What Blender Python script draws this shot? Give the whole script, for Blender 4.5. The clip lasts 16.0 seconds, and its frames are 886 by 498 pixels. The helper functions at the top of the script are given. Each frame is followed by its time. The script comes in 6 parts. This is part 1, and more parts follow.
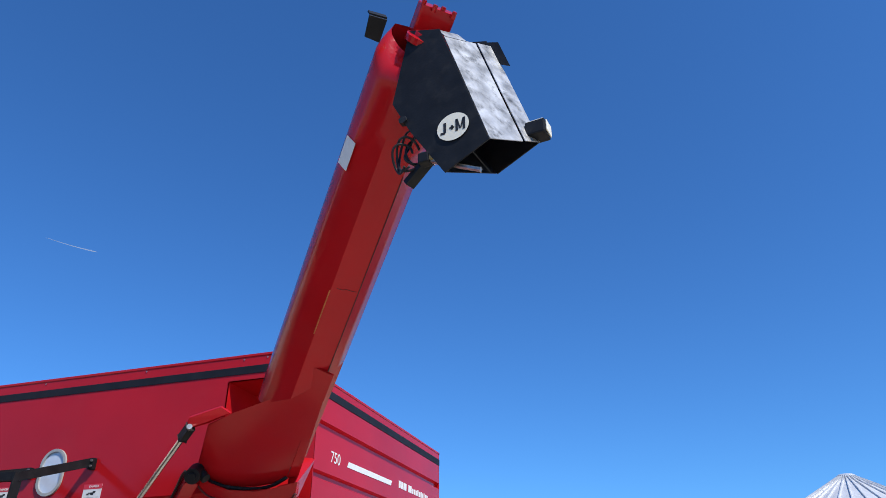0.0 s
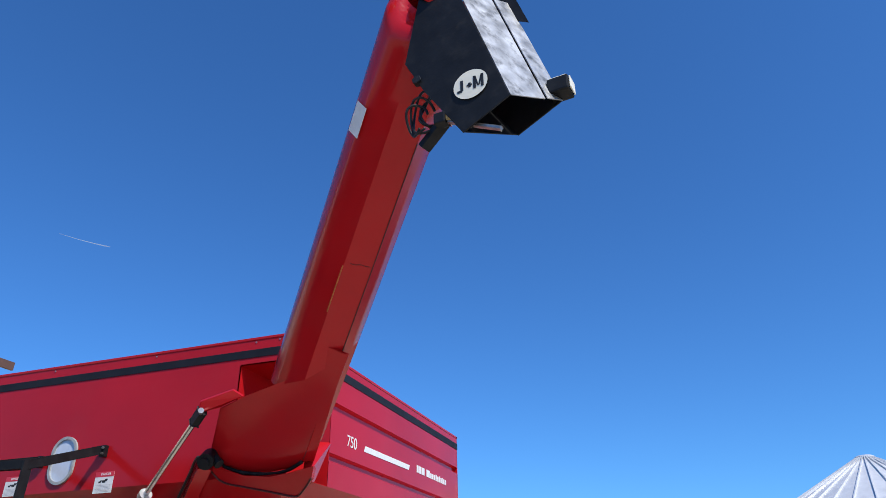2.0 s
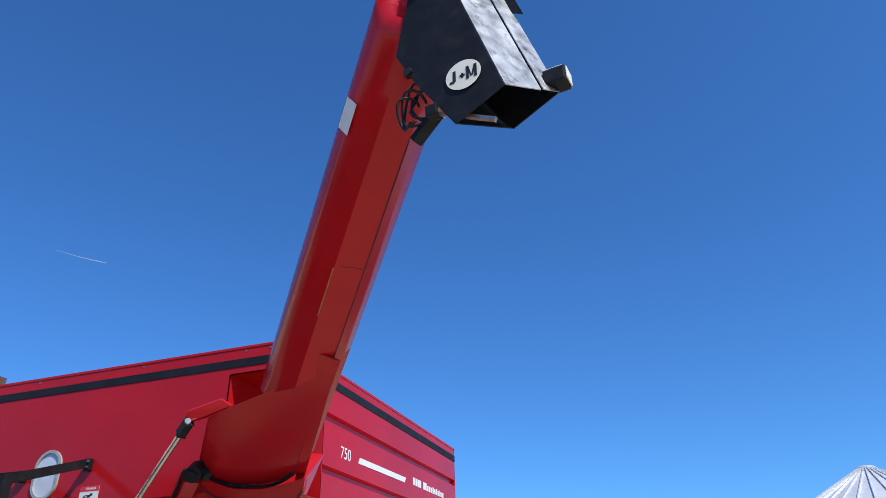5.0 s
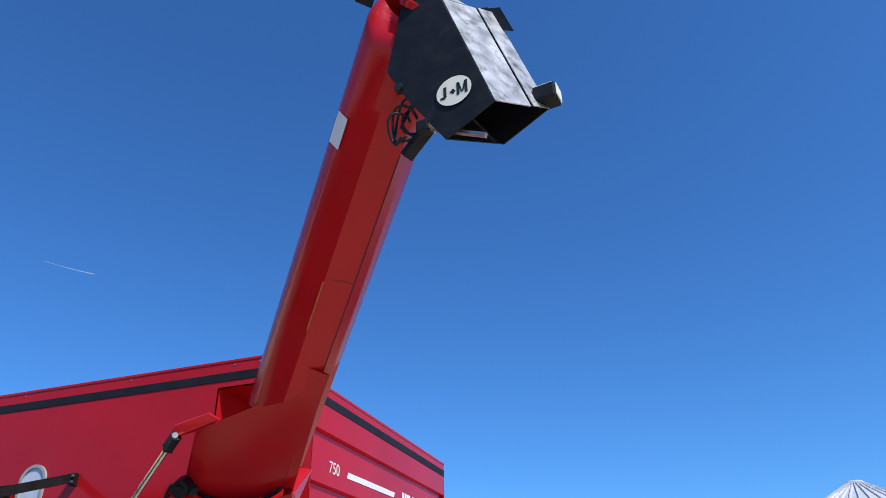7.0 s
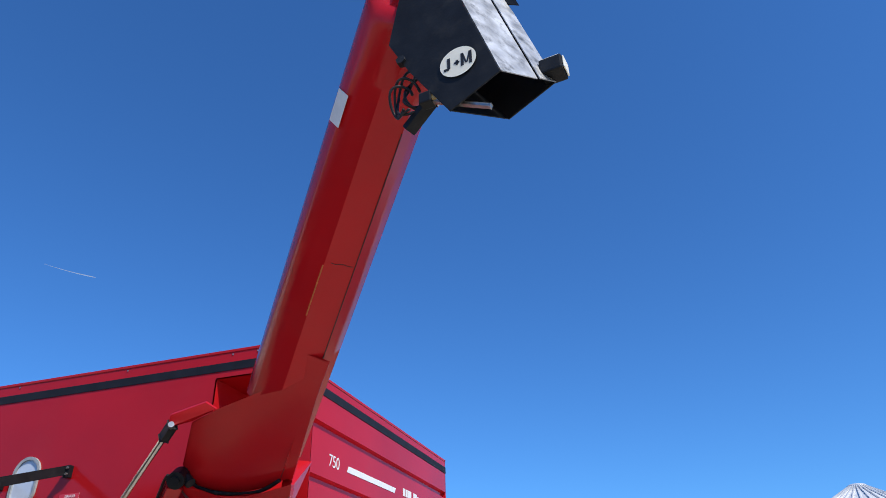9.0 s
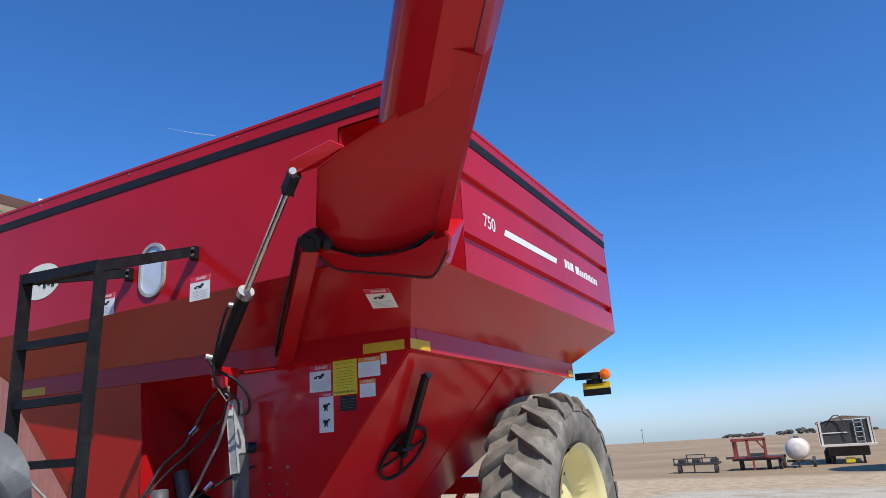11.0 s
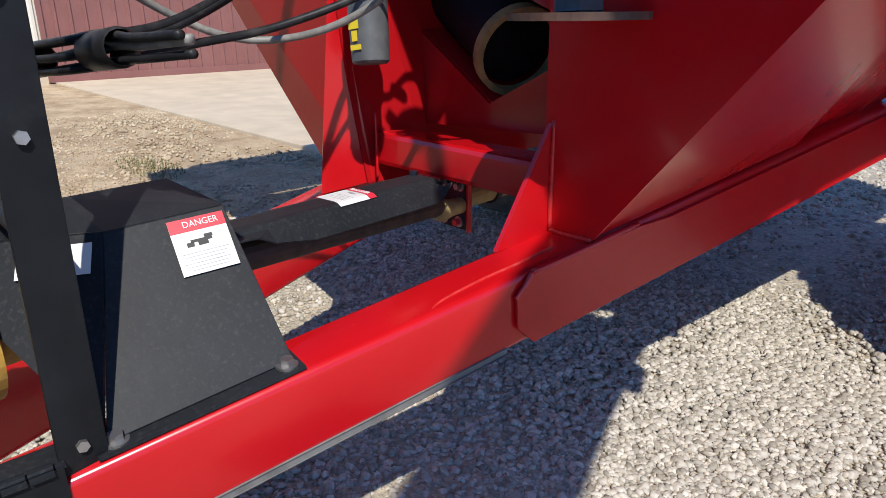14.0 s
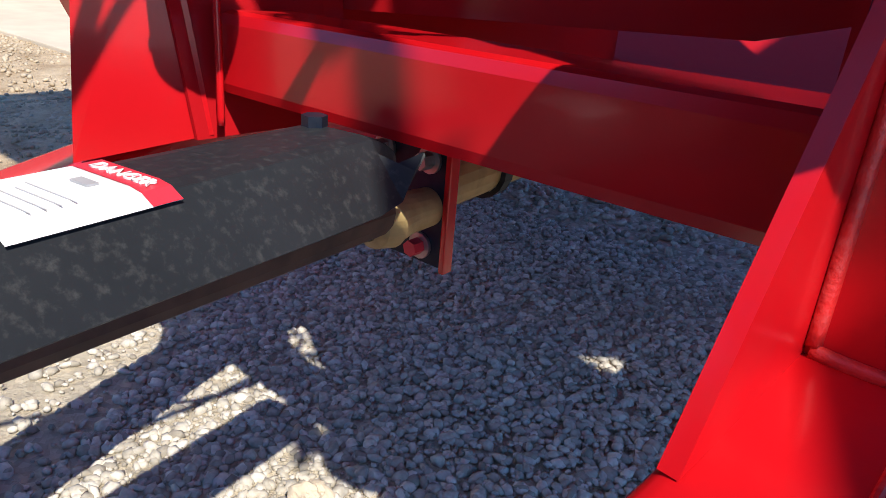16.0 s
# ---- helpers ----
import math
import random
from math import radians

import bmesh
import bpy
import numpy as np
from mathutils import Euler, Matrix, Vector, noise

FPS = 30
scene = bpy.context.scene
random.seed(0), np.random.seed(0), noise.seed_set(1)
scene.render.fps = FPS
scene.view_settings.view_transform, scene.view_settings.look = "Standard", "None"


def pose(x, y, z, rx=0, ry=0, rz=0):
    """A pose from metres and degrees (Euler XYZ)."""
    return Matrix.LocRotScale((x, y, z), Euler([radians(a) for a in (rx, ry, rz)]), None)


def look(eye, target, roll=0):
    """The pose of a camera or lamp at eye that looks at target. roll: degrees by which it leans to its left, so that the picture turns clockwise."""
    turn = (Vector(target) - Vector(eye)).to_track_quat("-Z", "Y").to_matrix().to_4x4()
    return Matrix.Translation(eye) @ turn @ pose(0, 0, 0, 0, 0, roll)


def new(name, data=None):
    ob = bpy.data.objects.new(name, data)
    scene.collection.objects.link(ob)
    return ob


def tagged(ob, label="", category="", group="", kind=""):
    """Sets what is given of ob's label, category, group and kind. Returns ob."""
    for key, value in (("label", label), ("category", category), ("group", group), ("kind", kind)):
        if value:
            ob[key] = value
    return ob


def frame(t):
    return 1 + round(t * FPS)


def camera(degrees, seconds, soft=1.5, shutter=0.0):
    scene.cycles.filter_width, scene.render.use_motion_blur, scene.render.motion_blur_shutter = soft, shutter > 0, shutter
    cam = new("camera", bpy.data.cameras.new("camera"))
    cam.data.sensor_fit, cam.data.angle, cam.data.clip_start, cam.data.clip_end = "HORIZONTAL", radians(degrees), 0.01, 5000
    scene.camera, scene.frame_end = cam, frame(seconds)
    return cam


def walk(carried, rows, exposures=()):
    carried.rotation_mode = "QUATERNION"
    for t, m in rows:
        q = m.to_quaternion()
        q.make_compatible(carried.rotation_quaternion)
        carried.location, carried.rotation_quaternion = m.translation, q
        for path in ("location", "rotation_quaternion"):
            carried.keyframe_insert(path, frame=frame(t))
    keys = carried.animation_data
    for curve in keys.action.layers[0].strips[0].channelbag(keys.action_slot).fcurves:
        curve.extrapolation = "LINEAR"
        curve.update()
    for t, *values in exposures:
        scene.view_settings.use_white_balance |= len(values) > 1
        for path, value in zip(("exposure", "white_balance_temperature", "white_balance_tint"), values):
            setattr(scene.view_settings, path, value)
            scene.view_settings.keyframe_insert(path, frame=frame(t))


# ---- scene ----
cam = camera(65.1, 16.0, soft=0.8)
PATH = [
    (0, (2.375, -3.925, 1.596), (1.845, -2.249, 2.548), -0.4),
    (0.5, (2.351, -3.921, 1.581), (1.822, -2.241, 2.529), -0.7),
    (1, (2.336, -3.911, 1.592), (1.801, -2.227, 2.529), -0.9),
    (1.5, (2.315, -3.862, 1.591), (1.766, -2.177, 2.519), -1.0),
    (2, (2.285, -3.757, 1.6), (1.72, -2.075, 2.524), -1.0),
    (2.5, (2.263, -3.697, 1.589), (1.686, -2.022, 2.515), -1.2),
    (3, (2.245, -3.649, 1.6), (1.659, -1.978, 2.529), -1.3),
    (3.5, (2.233, -3.636, 1.599), (1.651, -1.967, 2.533), -1.4),
    (4, (2.241, -3.627, 1.599), (1.666, -1.958, 2.54), -1.4),
    (6.5, (2.263, -3.636, 1.602), (1.742, -1.974, 2.586), -1.8),
    (7, (2.263, -3.636, 1.603), (1.744, -1.977, 2.593), -1.7),
    (7.5, (2.258, -3.642, 1.6), (1.746, -1.987, 2.599), -1.6),
    (8, (2.256, -3.639, 1.602), (1.751, -1.989, 2.614), -1.4),
    (10.5, (1.811, -2.935, 1.47), (1.124, -1.235, 2.268), -4.0),
    (11, (1.541, -2.612, 1.457), (0.642, -0.914, 2.011), -3.55),
    (11.5, (1.26, -2.238, 1.353), (0.174, -0.587, 1.663), -3.1),
    (12, (0.944, -1.852, 1.309), (-0.282, -0.272, 1.354), -2.8),
    (12.5, (0.568, -1.52, 1.272), (-0.743, -0.022, 1.077), -2.4),
    (13, (0.199, -1.167, 1.225), (-1.167, 0.24, 0.836), -2.1),
    (13.5, (-0.208, -0.921, 1.165), (-1.6, 0.411, 0.628), -1.2),
    (14, (-0.515, -0.71, 1.158), (-1.943, 0.535, 0.516), -0.7),
    (14.5, (-0.817, -0.432, 1.136), (-2.282, 0.727, 0.423), -1.3),
    (15, (-1.058, -0.273, 1.0), (-2.466, 0.938, 0.258), 0.1),
    (15.5, (-1.274, -0.156, 0.901), (-2.555, 1.176, 0.137), 2.3),
    (16, (-1.398, -0.017, 0.908), (-2.563, 1.424, 0.157), 4.6),
]
walk(cam, [(t, look(eye, target, roll)) for t, eye, target, roll in PATH],
     exposures=[(0, 0.08), (10.5, 0.1), (12, 0.15), (14.5, 0.15), (15.5, 0.36), (16, 0.62)])
# ---------------------------------------------------------------- light
SUN_DIR = Vector((0.754, -0.44, 1.0)).normalized()
world = bpy.data.worlds.new("sky_world")
scene.world = world
world.use_nodes = True
wn = world.node_tree
sky = wn.nodes.new("ShaderNodeTexSky")
sky.sky_type = "NISHITA"
sky.sun_disc = False
sky.sun_elevation = math.asin(SUN_DIR.z)
sky.sun_rotation = math.atan2(SUN_DIR.x, SUN_DIR.y)
sky.altitude = 400
sky.air_density = 1.0
sky.dust_density = 0.6
sky.ozone_density = 3.0
tint = wn.nodes.new("ShaderNodeMix")
tint.data_type, tint.blend_type = "RGBA", "MULTIPLY"
tint.inputs["Factor"].default_value = 1.0
hsv = wn.nodes.new("ShaderNodeSeparateColor")
hsv.mode = "HSV"
wn.links.new(sky.outputs[0], hsv.inputs[0])
deep = wn.nodes.new("ShaderNodeMapRange")
deep.inputs["From Min"].default_value, deep.inputs["From Max"].default_value = 0.18, 0.50
wn.links.new(hsv.outputs[1], deep.inputs["Value"])
cast = wn.nodes.new("ShaderNodeMix")
cast.data_type = "RGBA"
wn.links.new(deep.outputs["Result"], cast.inputs["Factor"])
cast.inputs["A"].default_value = (0.78, 0.98, 1.42, 1.0)
cast.inputs["B"].default_value = (0.43, 0.93, 1.50, 1.0)
wn.links.new(cast.outputs["Result"], tint.inputs["B"])
wn.links.new(sky.outputs[0], tint.inputs["A"])
wn.links.new(tint.outputs["Result"], wn.nodes["Background"].inputs[0])
wn.nodes["Background"].inputs[1].default_value = 0.11
sun_data = bpy.data.lights.new("sun", "SUN")
sun_data.energy, sun_data.angle, sun_data.color = 4.7, radians(0.5), (1.0, 0.95, 0.87)
sun = new("sun", sun_data)
sun.matrix_world = look(SUN_DIR * 30, (0, 0, 0))

# ---------------------------------------------------------------- materials


def material(name, base, rough=0.5, metal=0.0, noise_scale=20.0, vary=0.12, tint=None, bump=0.0, bump_scale=60.0,
             coat=0.0, stain=None, stain_scale=3.0, stain_amount=0.4, rough_vary=0.1):
    """Principled surface with grain and stains at two scales."""
    m = bpy.data.materials.new(name)
    m.use_nodes = True
    t = m.node_tree
    b = t.nodes["Principled BSDF"]
    co = t.nodes.new("ShaderNodeTexCoord")
    n1 = t.nodes.new("ShaderNodeTexNoise")
    n1.inputs["Scale"].default_value, n1.inputs["Detail"].default_value = noise_scale, 6
    t.links.new(co.outputs["Object"], n1.inputs["Vector"])
    ramp = t.nodes.new("ShaderNodeValToRGB")
    lo = [max(0, c * (1 - vary)) for c in base]
    hi = tint if tint else [min(1, c * (1 + vary)) for c in base]
    ramp.color_ramp.elements[0].color, ramp.color_ramp.elements[1].color = (*lo, 1), (*hi, 1)
    ramp.color_ramp.elements[0].position, ramp.color_ramp.elements[1].position = 0.3, 0.7
    t.links.new(n1.outputs["Fac"], ramp.inputs["Fac"])
    out = ramp.outputs["Color"]
    n2 = t.nodes.new("ShaderNodeTexNoise")
    n2.inputs["Scale"].default_value, n2.inputs["Detail"].default_value = stain_scale, 8
    n2.inputs["Roughness"].default_value = 0.65
    t.links.new(co.outputs["Object"], n2.inputs["Vector"])
    r2 = t.nodes.new("ShaderNodeValToRGB")
    r2.color_ramp.elements[0].position, r2.color_ramp.elements[1].position = 0.52, 0.72
    t.links.new(n2.outputs["Fac"], r2.inputs["Fac"])
    if stain:
        mx = t.nodes.new("ShaderNodeMix")
        mx.data_type = "RGBA"
        sc = t.nodes.new("ShaderNodeMath")
        sc.operation = "MULTIPLY"
        sc.inputs[1].default_value = stain_amount
        t.links.new(r2.outputs["Color"], sc.inputs[0])
        t.links.new(sc.outputs[0], mx.inputs["Factor"])
        t.links.new(out, mx.inputs["A"])
        mx.inputs["B"].default_value = (*stain, 1)
        out = mx.outputs["Result"]
    t.links.new(out, b.inputs["Base Color"])
    mr = t.nodes.new("ShaderNodeMapRange")
    mr.inputs["To Min"].default_value, mr.inputs["To Max"].default_value = max(0.02, rough - rough_vary), min(1, rough + rough_vary)
    t.links.new(n2.outputs["Fac"], mr.inputs["Value"])
    t.links.new(mr.outputs["Result"], b.inputs["Roughness"])
    b.inputs["Metallic"].default_value = metal
    b.inputs["Coat Weight"].default_value = coat
    b.inputs["Coat Roughness"].default_value = 0.07
    if bump:
        n3 = t.nodes.new("ShaderNodeTexNoise")
        n3.inputs["Scale"].default_value, n3.inputs["Detail"].default_value = bump_scale, 5
        t.links.new(co.outputs["Object"], n3.inputs["Vector"])
        bp = t.nodes.new("ShaderNodeBump")
        bp.inputs["Strength"].default_value, bp.inputs["Distance"].default_value = bump, 0.01
        t.links.new(n3.outputs["Fac"], bp.inputs["Height"])
        t.links.new(bp.outputs["Normal"], b.inputs["Normal"])
    return m


RED = material("red_paint", (0.42, 0.008, 0.012), 0.15, 0, 1.2, 0.10, bump=0.03, bump_scale=2.5, coat=0.05,
               stain=(0.36, 0.03, 0.03), stain_scale=2.2, stain_amount=0.2, rough_vary=0.04)
# red of the frame; also brightens tank plates that stand in shade
RED_FRAME_LIFT = material("red_frame_and_shade_lift", (0.53, 0.005, 0.009), 0.24, 0, 2.5, 0.12, bump=0.03, bump_scale=12, coat=0.2,
                     stain=(0.38, 0.03, 0.028), stain_scale=5, stain_amount=0.3, rough_vary=0.06)
BLACK = material("black_paint", (0.010, 0.011, 0.013), 0.50, 0, 12, 0.3, bump=0.05, bump_scale=80,
                 stain=(0.05, 0.048, 0.045), stain_scale=14, stain_amount=0.25)
BLACK_WORN = material("worn_black_steel", (0.015, 0.017, 0.020), 0.52, 0, 5, 0.3, bump=0.06, bump_scale=25,
                      stain=(0.22, 0.21, 0.19), stain_scale=120, stain_amount=0.12)
DARK_SEAM_SHADE = material("dark_red_seam_and_shade", (0.07, 0.003, 0.005), 0.6, 0, 20, 0.2)
WELD_PALE = material("worn_weld", (0.58, 0.02, 0.018), 0.4, 0, 60, 0.2, bump=0.2, bump_scale=200, stain=(0.64, 0.20, 0.17), stain_scale=45, stain_amount=0.3)
ORANGE_STREAK = material("orange_streak_colour", (0.42, 0.13, 0.03), 0.5, 0, 40, 0.3)
EDGE_SHEEN = material("rail_edge_sheen", (0.16, 0.155, 0.15), 0.5, 0.1, 30, 0.2, stain=(0.16, 0.14, 0.13), stain_scale=12, stain_amount=0.5)
RUBBER_STRIP = material("black_strip", (0.012, 0.013, 0.018), 0.6, 0, 10, 0.25)
TYRE = material("tyre_rubber", (0.155, 0.142, 0.120), 0.85, 0, 9, 0.30, bump=0.2, bump_scale=60,
                stain=(0.38, 0.34, 0.27), stain_scale=3.2, stain_amount=0.8)
CREAM = material("cream_wheel_paint", (0.72, 0.63, 0.32), 0.45, 0, 6, 0.06, coat=0.2, stain=(0.55, 0.45, 0.25), stain_scale=12, stain_amount=0.25)
CHROME = material("chrome_rod", (0.65, 0.65, 0.66), 0.18, 1.0, 20, 0.1)
STEEL = material("bare_steel", (0.42, 0.41, 0.40), 0.42, 0.9, 30, 0.2, stain=(0.20, 0.13, 0.09), stain_scale=20, stain_amount=0.4)
GALV = material("worn_galvanised_sheet", (0.40, 0.41, 0.42), 0.42, 0.6, 14, 0.45, stain=(0.05, 0.055, 0.06), stain_scale=15, stain_amount=0.95)
GREY_JACK = material("grey_jack_paint", (0.36, 0.37, 0.36), 0.45, 0.1, 30, 0.12, stain=(0.22, 0.21, 0.19), stain_scale=18, stain_amount=0.4)
GREY_PLASTIC = material("grey_plastic", (0.09, 0.095, 0.10), 0.5, 0, 30, 0.15, stain=(0.2, 0.19, 0.17), stain_scale=25, stain_amount=0.3)
WHITE_STICKER = material("white_decal", (0.72, 0.72, 0.70), 0.35, 0, 30, 0.05, stain=(0.5, 0.47, 0.42), stain_scale=20, stain_amount=0.3)
CREAM_DECAL = material("ivory_decal", (0.75, 0.72, 0.60), 0.4, 0, 20, 0.05)
BLACK_INK = material("black_ink", (0.015, 0.015, 0.015), 0.5, 0, 30, 0.1)
GREY_INK = material("grey_ink", (0.36, 0.36, 0.37), 0.5, 0, 30, 0.1)
RED_INK = material("red_ink", (0.60, 0.03, 0.05), 0.4, 0, 30, 0.05)
ORANGE_INK = material("orange_ink", (0.75, 0.25, 0.05), 0.4, 0, 30, 0.05)
YELLOW = material("yellow_decal", (0.72, 0.55, 0.03), 0.38, 0, 20, 0.06, stain=(0.45, 0.33, 0.05), stain_scale=20, stain_amount=0.3)
YELLOW_REFLECT = material("yellow_reflector", (0.60, 0.34, 0.01), 0.5, 0, 40, 0.1)
AMBER = material("amber_lens", (0.85, 0.16, 0.01), 0.2, 0, 20, 0.05, coat=0.5)
RUBBER = material("black_hose", (0.016, 0.016, 0.017), 0.45, 0, 40, 0.3, stain=(0.10, 0.095, 0.09), stain_scale=25, stain_amount=0.4)
HOSE_GREY = material("grey_hose", (0.22, 0.21, 0.19), 0.5, 0, 60, 0.3, stain=(0.05, 0.05, 0.05), stain_scale=30, stain_amount=0.5)
MUSTARD = material("faded_yellow_plastic", (0.50, 0.30, 0.05), 0.55, 0, 25, 0.2, stain=(0.22, 0.15, 0.07), stain_scale=22, stain_amount=0.6)
TAN = material("dirty_yellow_guard", (0.38, 0.27, 0.11), 0.6, 0, 25, 0.2, stain=(0.12, 0.09, 0.05), stain_scale=18, stain_amount=0.6)
RUST = material("rusty_steel", (0.085, 0.045, 0.032), 0.7, 0.2, 25, 0.3, stain=(0.03, 0.02, 0.02), stain_scale=14, stain_amount=0.6)
ACRYLIC = material("window_acrylic", (0.55, 0.60, 0.68), 0.12, 0, 20, 0.05, coat=0.6)
NAVY = material("dark_blue_steel", (0.012, 0.018, 0.032), 0.4, 0.2, 30, 0.3, stain=(0.06, 0.05, 0.05), stain_scale=18, stain_amount=0.4)
MAROON = material("maroon_siding", (0.23, 0.095, 0.08), 0.45, 0, 3, 0.08, stain=(0.30, 0.16, 0.13), stain_scale=1.2, stain_amount=0.3)
ROOF_BROWN = material("brown_roof_trim", (0.11, 0.055, 0.035), 0.5, 0, 5, 0.1)
WHITE_METAL = material("white_siding", (0.68, 0.64, 0.55), 0.45, 0, 3, 0.05)
SILO_STEEL = material("silo_galvanised", (0.13, 0.145, 0.18), 0.5, 0.4, 2, 0.12, stain=(0.24, 0.25, 0.27), stain_scale=0.8, stain_amount=0.4)
SILO_ROOF = material("silo_roof_sheet", (0.62, 0.63, 0.64), 0.4, 0.25, 2, 0.08)
CONCRETE = material("concrete", (0.55, 0.455, 0.325), 0.85, 0, 3, 0.10, bump=0.1, bump_scale=40, stain=(0.46, 0.39, 0.29), stain_scale=0.7, stain_amount=0.4)
TRAILER_DARK = material("dark_trailer_steel", (0.05, 0.045, 0.04), 0.6, 0.1, 6, 0.3)
TRAILER_RED = material("faded_red_trailer", (0.24, 0.045, 0.035), 0.55, 0, 4, 0.2)
TANK_WHITE = material("white_tank", (0.70, 0.64, 0.56), 0.4, 0, 3, 0.08, stain=(0.45, 0.30, 0.18), stain_scale=1.5, stain_amount=0.7)
TREELINE = material("far_trees", (0.085, 0.078, 0.062), 0.9, 0, 2, 0.3)
EARTH = material("dry_earth", (0.40, 0.29, 0.17), 0.95, 0, 3, 0.30, tint=(0.58, 0.47, 0.32), stain=(0.60, 0.54, 0.42), stain_scale=9, stain_amount=0.5)
GRASS = material("low_grass", (0.10, 0.12, 0.035), 0.8, 0, 6, 0.3, tint=(0.20, 0.19, 0.07))
CHAIN = material("chain_steel", (0.30, 0.24, 0.17), 0.5, 0.7, 60, 0.2)
CONTRAIL = material("contrail_ice", (0.42, 0.50, 0.62), 0.9, 0, 2, 0.02)

for matte in (BLACK, BLACK_WORN, TYRE, RUBBER, RUBBER_STRIP, NAVY):
    matte.node_tree.nodes["Principled BSDF"].inputs["Specular IOR Level"].default_value = 0.2
RED.node_tree.nodes["Principled BSDF"].inputs["Specular IOR Level"].default_value = 0.28
TRACTOR_PAINT = material("dark_tractor_paint", (0.02, 0.035, 0.02), 0.35, 0, 4, 0.15, coat=0.3, stain=(0.10, 0.09, 0.06), stain_scale=3, stain_amount=0.4)
CAB_GLASS = material("dark_cab_glass", (0.01, 0.012, 0.013), 0.06, 0, 4, 0.1)

# ---------------------------------------------------------------- mesh helpers


def mesh_ob(name, bm, mat, smooth=False):
    bmesh.ops.recalc_face_normals(bm, faces=bm.faces)
    me = bpy.data.meshes.new(name)
    bm.to_mesh(me)
    bm.free()
    if mat:
        me.materials.append(mat)
    if smooth:
        for p in me.polygons:
            p.use_smooth = True
    return new(name, me)


def part(name, bm, mat, parent, label="", smooth=False):
    ob = mesh_ob(name, bm, mat, smooth)
    ob.parent = parent
    if label:
        ob["label"] = label
    return ob


def thing(name, label, category, at=(0, 0, 0), group="", kind=""):
    ob = new(name)
    ob.empty_display_size = 0.1
    ob.location = at
    return tagged(ob, label, category, group, kind)


def autosmooth(ob, angle=35):
    for p in ob.data.polygons:
        p.use_smooth = True
    ob.data.set_sharp_from_angle(angle=radians(angle))
    return ob


def box(bm, lo, hi, bevel=0.0):
    r = bmesh.ops.create_cube(bm, size=1.0)
    for v in r["verts"]:
        v.co = Vector([(lo[i] + hi[i]) / 2 + v.co[i] * (hi[i] - lo[i]) for i in range(3)])
    if bevel:
        es = list({e for v in r["verts"] for e in v.link_edges})
        bmesh.ops.bevel(bm, geom=es, offset=bevel, segments=2, affect="EDGES", profile=0.6)
    return bm


def bar(bm, a, b, w, d, up=(0, 0, 1), bevel=0.0):
    """A straight bar of section w x d between two points; w lies across, d along up."""
    a, b = Vector(a), Vector(b)
    z = (b - a).normalized()
    x = Vector(up).cross(z).normalized()
    y = z.cross(x)
    r = bmesh.ops.create_cube(bm, size=1.0)
    m = (a + b) / 2
    ln = (b - a).length
    for v in r["verts"]:
        v.co = m + x * (v.co.x * w) + y * (v.co.y * d) + z * (v.co.z * ln)
    if bevel:
        es = list({e for v in r["verts"] for e in v.link_edges})
        bmesh.ops.bevel(bm, geom=es, offset=bevel, segments=2, affect="EDGES", profile=0.6)
    return bm


def plate(bm, pts, th, bevel=0.0):
    """A flat polygon given a thickness th against its normal."""
    vs = [bm.verts.new(Vector(p)) for p in pts]
    f = bm.faces.new(vs)
    f.normal_update()
    n = f.normal.copy()
    back = [bm.verts.new(v.co - n * th) for v in vs]
    bm.faces.new(back[::-1])
    k = len(vs)
    for i in range(k):
        bm.faces.new((vs[i], back[i], back[(i + 1) % k], vs[(i + 1) % k]))
    if bevel:
        es = list({e for v in vs + back for e in v.link_edges})
        bmesh.ops.bevel(bm, geom=es, offset=bevel, segments=2, affect="EDGES", profile=0.6)
    return bm


def cyl(bm, a, b, r0, r1=None, n=20, cap=True):
    a, b = Vector(a), Vector(b)
    r1 = r0 if r1 is None else r1
    z = (b - a).normalized()
    x = z.orthogonal().normalized()
    y = z.cross(x)
    ring0, ring1 = [], []
    for i in range(n):
        c, s = math.cos(2 * math.pi * i / n), math.sin(2 * math.pi * i / n)
        ring0.append(bm.verts.new(a + (x * c + y * s) * r0))
        ring1.append(bm.verts.new(b + (x * c + y * s) * r1))
    for i in range(n):
        j = (i + 1) % n
        bm.faces.new((ring0[i], ring0[j], ring1[j], ring1[i]))
    if cap:
        bm.faces.new(ring0[::-1])
        bm.faces.new(ring1)
    return bm


def lathe(bm, origin, axis, profile, n=48, closed=False):
    """Turns a profile of (along, radius) about an axis."""
    o, z = Vector(origin), Vector(axis).normalized()
    x = z.orthogonal().normalized()
    y = z.cross(x)
    rings = []
    for h, r in profile:
        rings.append([bm.verts.new(o + z * h + (x * math.cos(2 * math.pi * i / n) + y * math.sin(2 * math.pi * i / n)) * r) for i in range(n)])
    k = len(rings)
    for a in range(k if closed else k - 1):
        for i in range(n):
            j = (i + 1) % n
            bm.faces.new((rings[a][i], rings[a][j], rings[(a + 1) % k][j], rings[(a + 1) % k][i]))
    return bm


def smooth_path(pts, steps=8):
    """Catmull-Rom points through the given ones."""
    p = [Vector(q) for q in pts]
    p = [p[0] * 2 - p[1]] + p + [p[-1] * 2 - p[-2]]
    out = []
    for i in range(1, len(p) - 2):
        for s in range(steps):
            t = s / steps
            a, b, c, d = p[i - 1], p[i], p[i + 1], p[i + 2]
            out.append(0.5 * ((2 * b) + (c - a) * t + (2 * a - 5 * b + 4 * c - d) * t * t + (3 * b - a - 3 * c + d) * t ** 3))
    out.append(p[-2])
    return out


